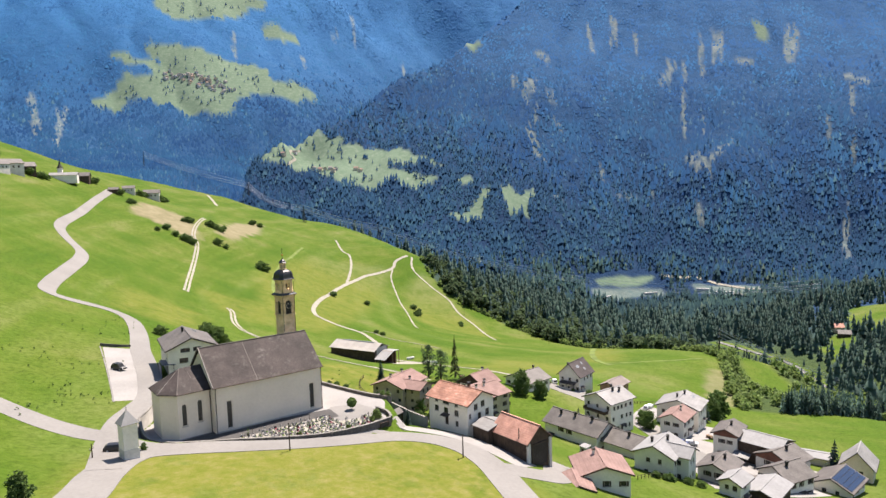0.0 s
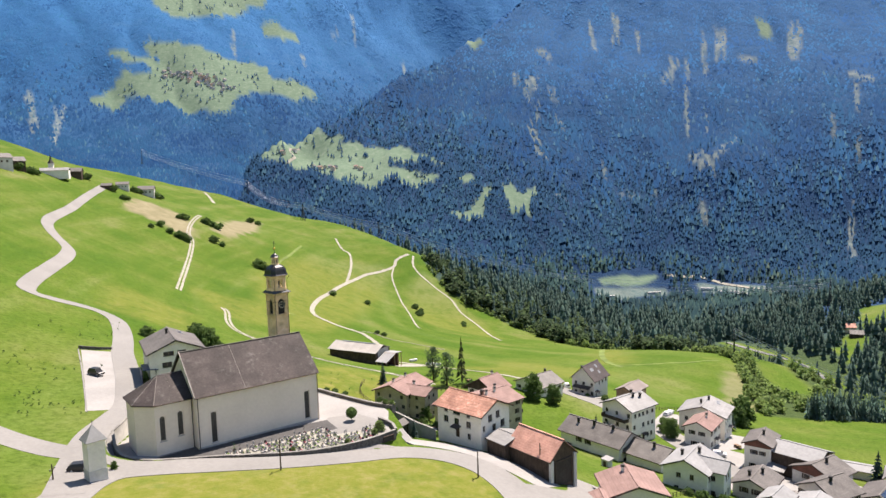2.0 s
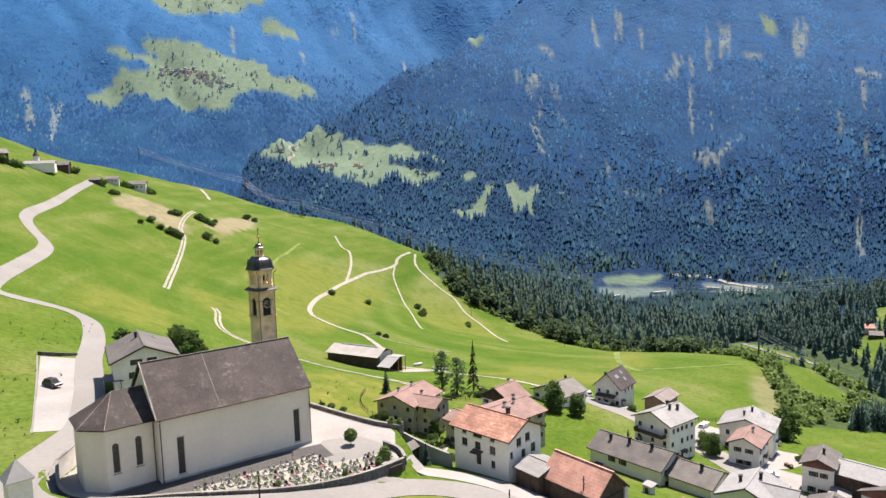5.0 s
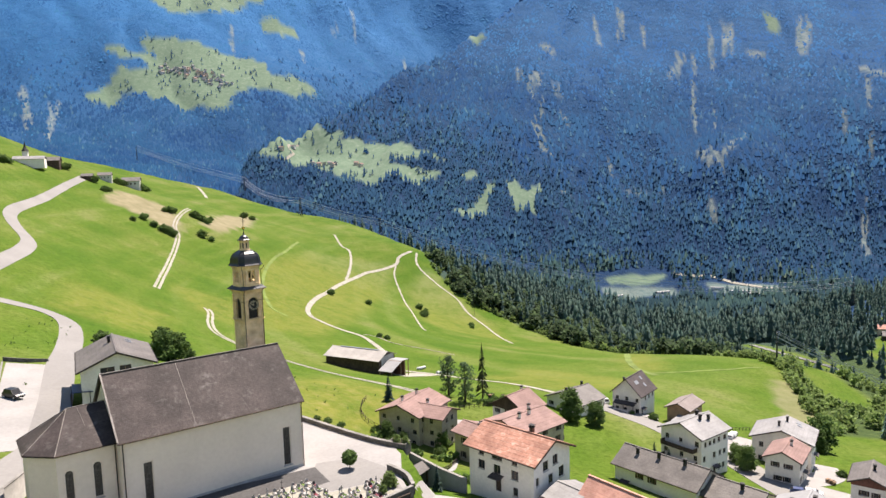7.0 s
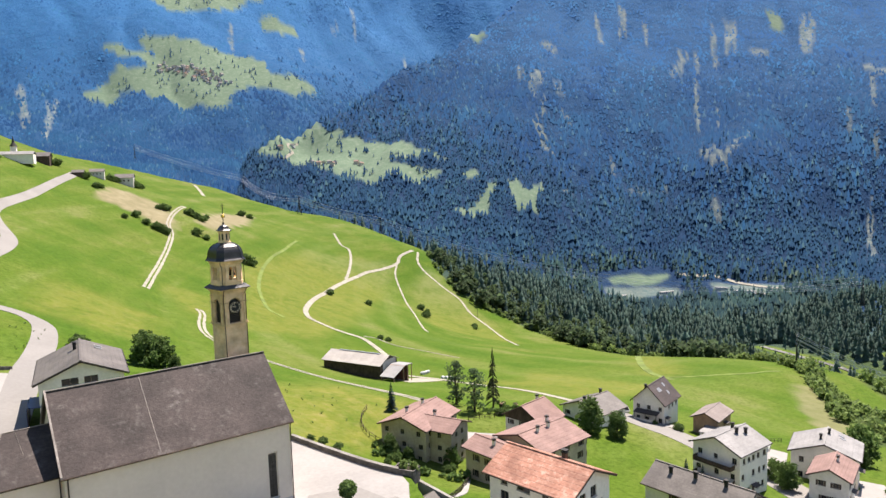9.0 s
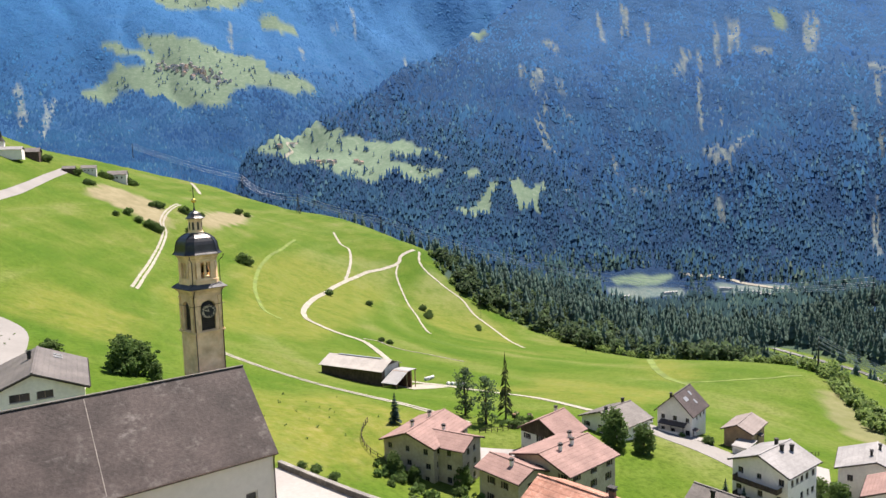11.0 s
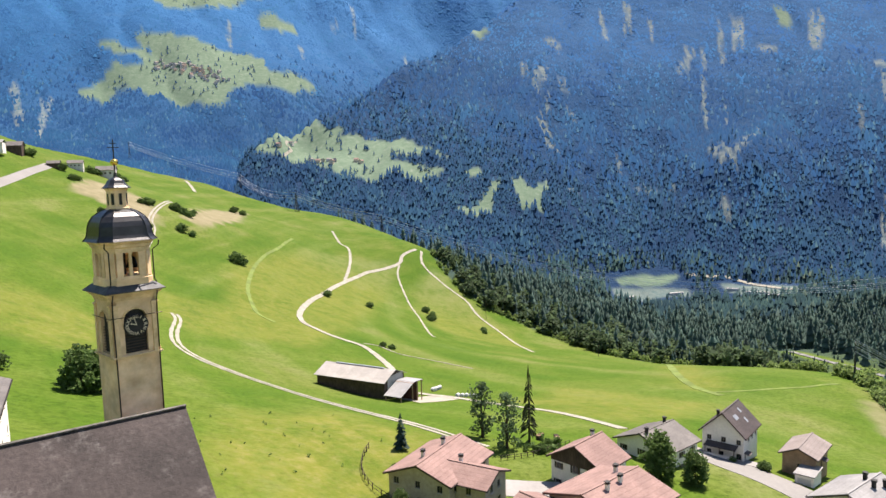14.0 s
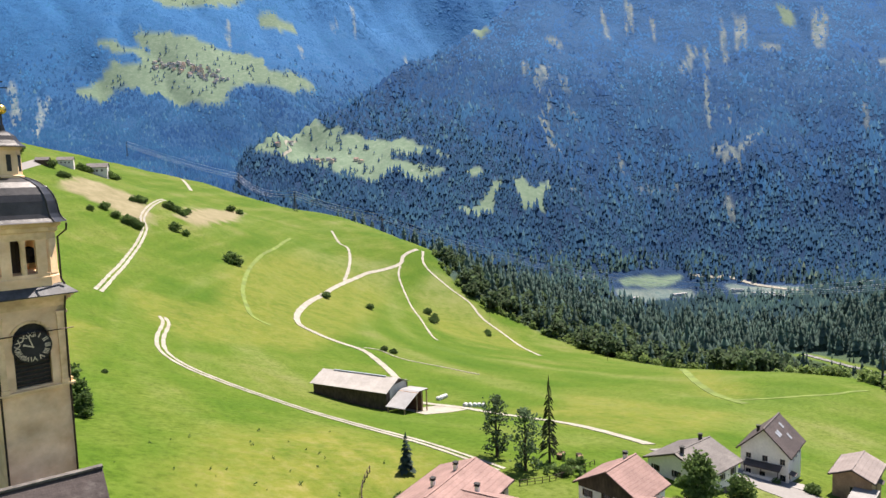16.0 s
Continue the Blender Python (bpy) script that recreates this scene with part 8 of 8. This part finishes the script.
p = p[(woodland(p) > 0) & (beyond(p, EDGE) < 150) & (beyond(p, WOOD_EDGE) < 150) & (p[:, 1] < 420) & (ripple(p, 21, 35.0) > -0.5)]
shrubbery("slope_shrubs", "light green scrub on the slope below the meadow", p, g.uniform(2.0, 4.5, len(p)) * np.sqrt(river_view_scale(p)), LIGHT_LEAF, 15, 34, 0.65)
pts = np.repeat(smooth_line([(282, 137.5), (296, 131), (310, 124), (320, 112)], 1.5), 2, 0)
pts = pts + g.normal(0, 1.4, pts.shape) + (4, 3)
wood("spruce_hedge", "row of dark spruces behind the lower field", pts, g.uniform(9, 15, len(pts)), SPRUCE, 6, 12, 9, 0.18)

# ---- far hamlets ----
def far_house(label, l, w, e, h, wall, roof, group, panes=False):
    t = thing("far_house", label, "house", None, group)
    bm = bmesh.new()
    facade(bm, (-l / 2, -w / 2, 0), (1, 0, 0), l, -4, e, [(l * k, e * 0.45, 1.1, 1.3) for k in (0.25, 0.5, 0.75)])
    facade(bm, (l / 2, w / 2, 0), (-1, 0, 0), l, -4, e, [])
    for s in (-1, 1):
        q = [(s * l / 2, -w / 2, -4), (s * l / 2, w / 2, -4), (s * l / 2, w / 2, e), (s * l / 2, 0, e + h), (s * l / 2, -w / 2, e)]
        v = [bm.verts.new(c) for c in q]
        bm.faces.new(v if s > 0 else v[::-1])
    part("wall", bm, wall, t)
    bm = bmesh.new()
    gable_roof(bm, l + 1.2, w + 1.4, e - 0.2, h + 0.3, 0.25)
    part("roof", bm, roof, t)
    for k in (0.25, 0.5, 0.75) if panes else ():
        bm = bmesh.new()
        box(bm, l * (k - 0.5), -w / 2 + 0.05, e * 0.45 + 0.65, 1.3, 0.16, 1.5)
        part("window", bm, SHUTTER, t, "small dark window")
    return t


hr = random.Random(3)
# Grey walls and roof put the distance haze into the chalet's colours.
a = far_house("small chalet of a far mountain village, greyed for distance haze", 13, 10, 5, 3, GREYWALL, GREY_ROOF, "far village houses")
b = far_house("small pale house of a far mountain village", 12, 10, 6, 3, CREAM, PINK_ROOF, "far village houses")
stand(a, 730, 2530, 20, 0.9)
stand(b, 800, 2440, 70, 0.9)
for i in range(70):
    u = hr.random()
    x, y = 705 + u * 150 + hr.uniform(-22, 22), 2545 - u * 190 + hr.uniform(-45, 45)
    another(a if hr.random() < 0.75 else b, x, y, hr.choice((20, 70, 110)) + hr.uniform(-12, 12), hr.uniform(0.7, 1.0))
for x, y in ((790, 1713), (746, 1687), (796, 1613), (805, 1596), (811, 1581), (818, 1566), (814, 1542), (826, 1550), (870, 1525), (874, 1510)):
    another(a if hr.random() < 0.5 else b, x, y, hr.uniform(0, 180), hr.uniform(0.8, 1.1))
hamlet_a = far_house("grey rendered house of the hamlet on the hill", 14, 10, 6, 3, GREYWALL, GREY_ROOF, "hamlet houses", True)
stand(hamlet_a, 46, 573, 20)
hamlet_b = far_house("brown barn of the hamlet on the hill", 13, 9, 4.5, 3, DARK_WOOD, GREY_ROOF, "hamlet houses")
stand(hamlet_b, 56, 588, 10)
for ob, x, y, yaw, s in ((hamlet_a, 160, 655, -20, 0.95), (hamlet_a, 138, 642, -15, 0.7), (hamlet_b, 122, 622, -20, 0.6), (hamlet_b, 100, 628, -20, 0.9), (hamlet_a, 38, 560, 40, 0.8), (hamlet_b, 30, 566, 40, 0.9)):
    another(ob, x, y, yaw, s)
stand(far_house("pale pink farmhouse on the meadow across the gorge", 12, 9, 5.5, 3, CREAM, SALMON_ROOF, "bank houses"), 722, 304, 130)
stand(far_house("weathered grey barn on the meadow across the gorge", 11, 8, 3.5, 3, DARK_WOOD, GREY_ROOF, "bank houses"), 709, 291, 120)
hc = stand(thing("hamlet_church", "long white hamlet church with a pointed spire", "church"), 84, 607, -18)
bm = bmesh.new()
box(bm, 0, 0, 2, 26, 11, 12)
part("wall", bm, PLASTER, hc)
bm = bmesh.new()
gable_roof(bm, 27, 12.5, 7.8, 4.0, 0.3)
part("roof", bm, LIGHT_ROOF, hc)
bm = bmesh.new()
box(bm, -4, 5, 7, 4.5, 4.5, 22)
part("tower", bm, PLASTER, hc)
bm = bmesh.new()
turned(bm, [(3.4, 18), (1.2, 23), (0.05, 31)], 8, m=Matrix.Translation((-4, 5, 0)))
part("spire", bm, SOOT_AND_SHADE, hc, "dark pointed spire")
hc.matrix_basis = hc.matrix_basis @ Matrix.Diagonal((0.75, 0.7, 0.55, 1))
for x, y, s in ((58, 585, 3.0), (66, 588, 2.6), (70, 592, 2.0), (104, 630, 2.8), (110, 634, 2.6), (126, 620, 2.6), (148, 648, 2.6), (153, 651, 2.2), (166, 655, 3.2), (172, 660, 2.4), (30, 600, 3.4), (22, 590, 3.0), (40, 610, 2.6), (129, 600, 2.0), (133, 603, 1.6)):
    another(dark_bush, x, y, hr.uniform(0, 360), s * 0.62)
for x, y, yaw, l in ((1102, 908, -20, 18), (1199, 876, -20, 30), (1278, 803, -60, 24), (1276, 749, -60, 46), (1262, 712, -60, 26)):
    t = thing("works_shed", "long pale industrial shed in the valley", "shed", pose(x, y, level(x, y), 0, 0, yaw), "valley sheds")
    bm = bmesh.new()
    box(bm, 0, 0, 0, l, 7, 7)
    part("wall", bm, GREYWALL, t)
    bm = bmesh.new()
    gable_roof(bm, l + 1, 8.0, 3.3, 1.0, 0.3)
    part("roof", bm, TIN, t)
ribbon("road", "pale valley road beside the gravel works", [(1274, 902), (1314, 832), (1318, 783), (1312, 730), (1313, 697)], 8, GRAVEL, 1.2, 10)
ribbon("track", "pale farm lane bending over the spur meadow", [(813, 1727), (780, 1712), (772, 1697), (781, 1689), (746, 1661)], 5, GRAVEL, 0.8, 6, category="track")
ribbon("river_bank", "pale stony river bed in the gorge", RIVER, 4.6, RIVER_STONE, 0.5, 6, category="river bed", rag=0.3)
# low tufts on the rough meadow
pts = np.concatenate([np.array(c) + g.normal(0, s, (k, 2)) for c, s, k in (((20, 181), 4, 22), ((24, 175), 3, 14), ((16, 205), 7, 26), ((40, 240), 5, 16), ((29, 206), 3, 10), ((13, 166), 3, 10), ((50, 262), 5, 14), ((95, 208), 10, 16), ((112, 222), 9, 12))])
shrubbery("meadow_tussocks", "small dark weeds scattered in the rough meadow", pts, g.uniform(0.18, 0.5, len(pts)), LEAF, 41, 5)
pts = np.concatenate([np.array(c) + g.normal(0, s, (k, 2)) for c, s, k in (((109, 186), 2.0, 9), ((111, 176), 2.0, 8), ((116, 171), 2.2, 10), ((124, 172), 2.0, 6), ((130, 175), 2.0, 8), ((100, 140), 2.5, 9), ((94, 137), 1.5, 6), ((152, 199), 3.0, 8), ((160, 200), 2.5, 6))])
shrubbery("garden_bushes", "loose green bushes round the village gardens", pts, g.uniform(0.5, 1.4, len(pts)), LEAF, 42, 22)
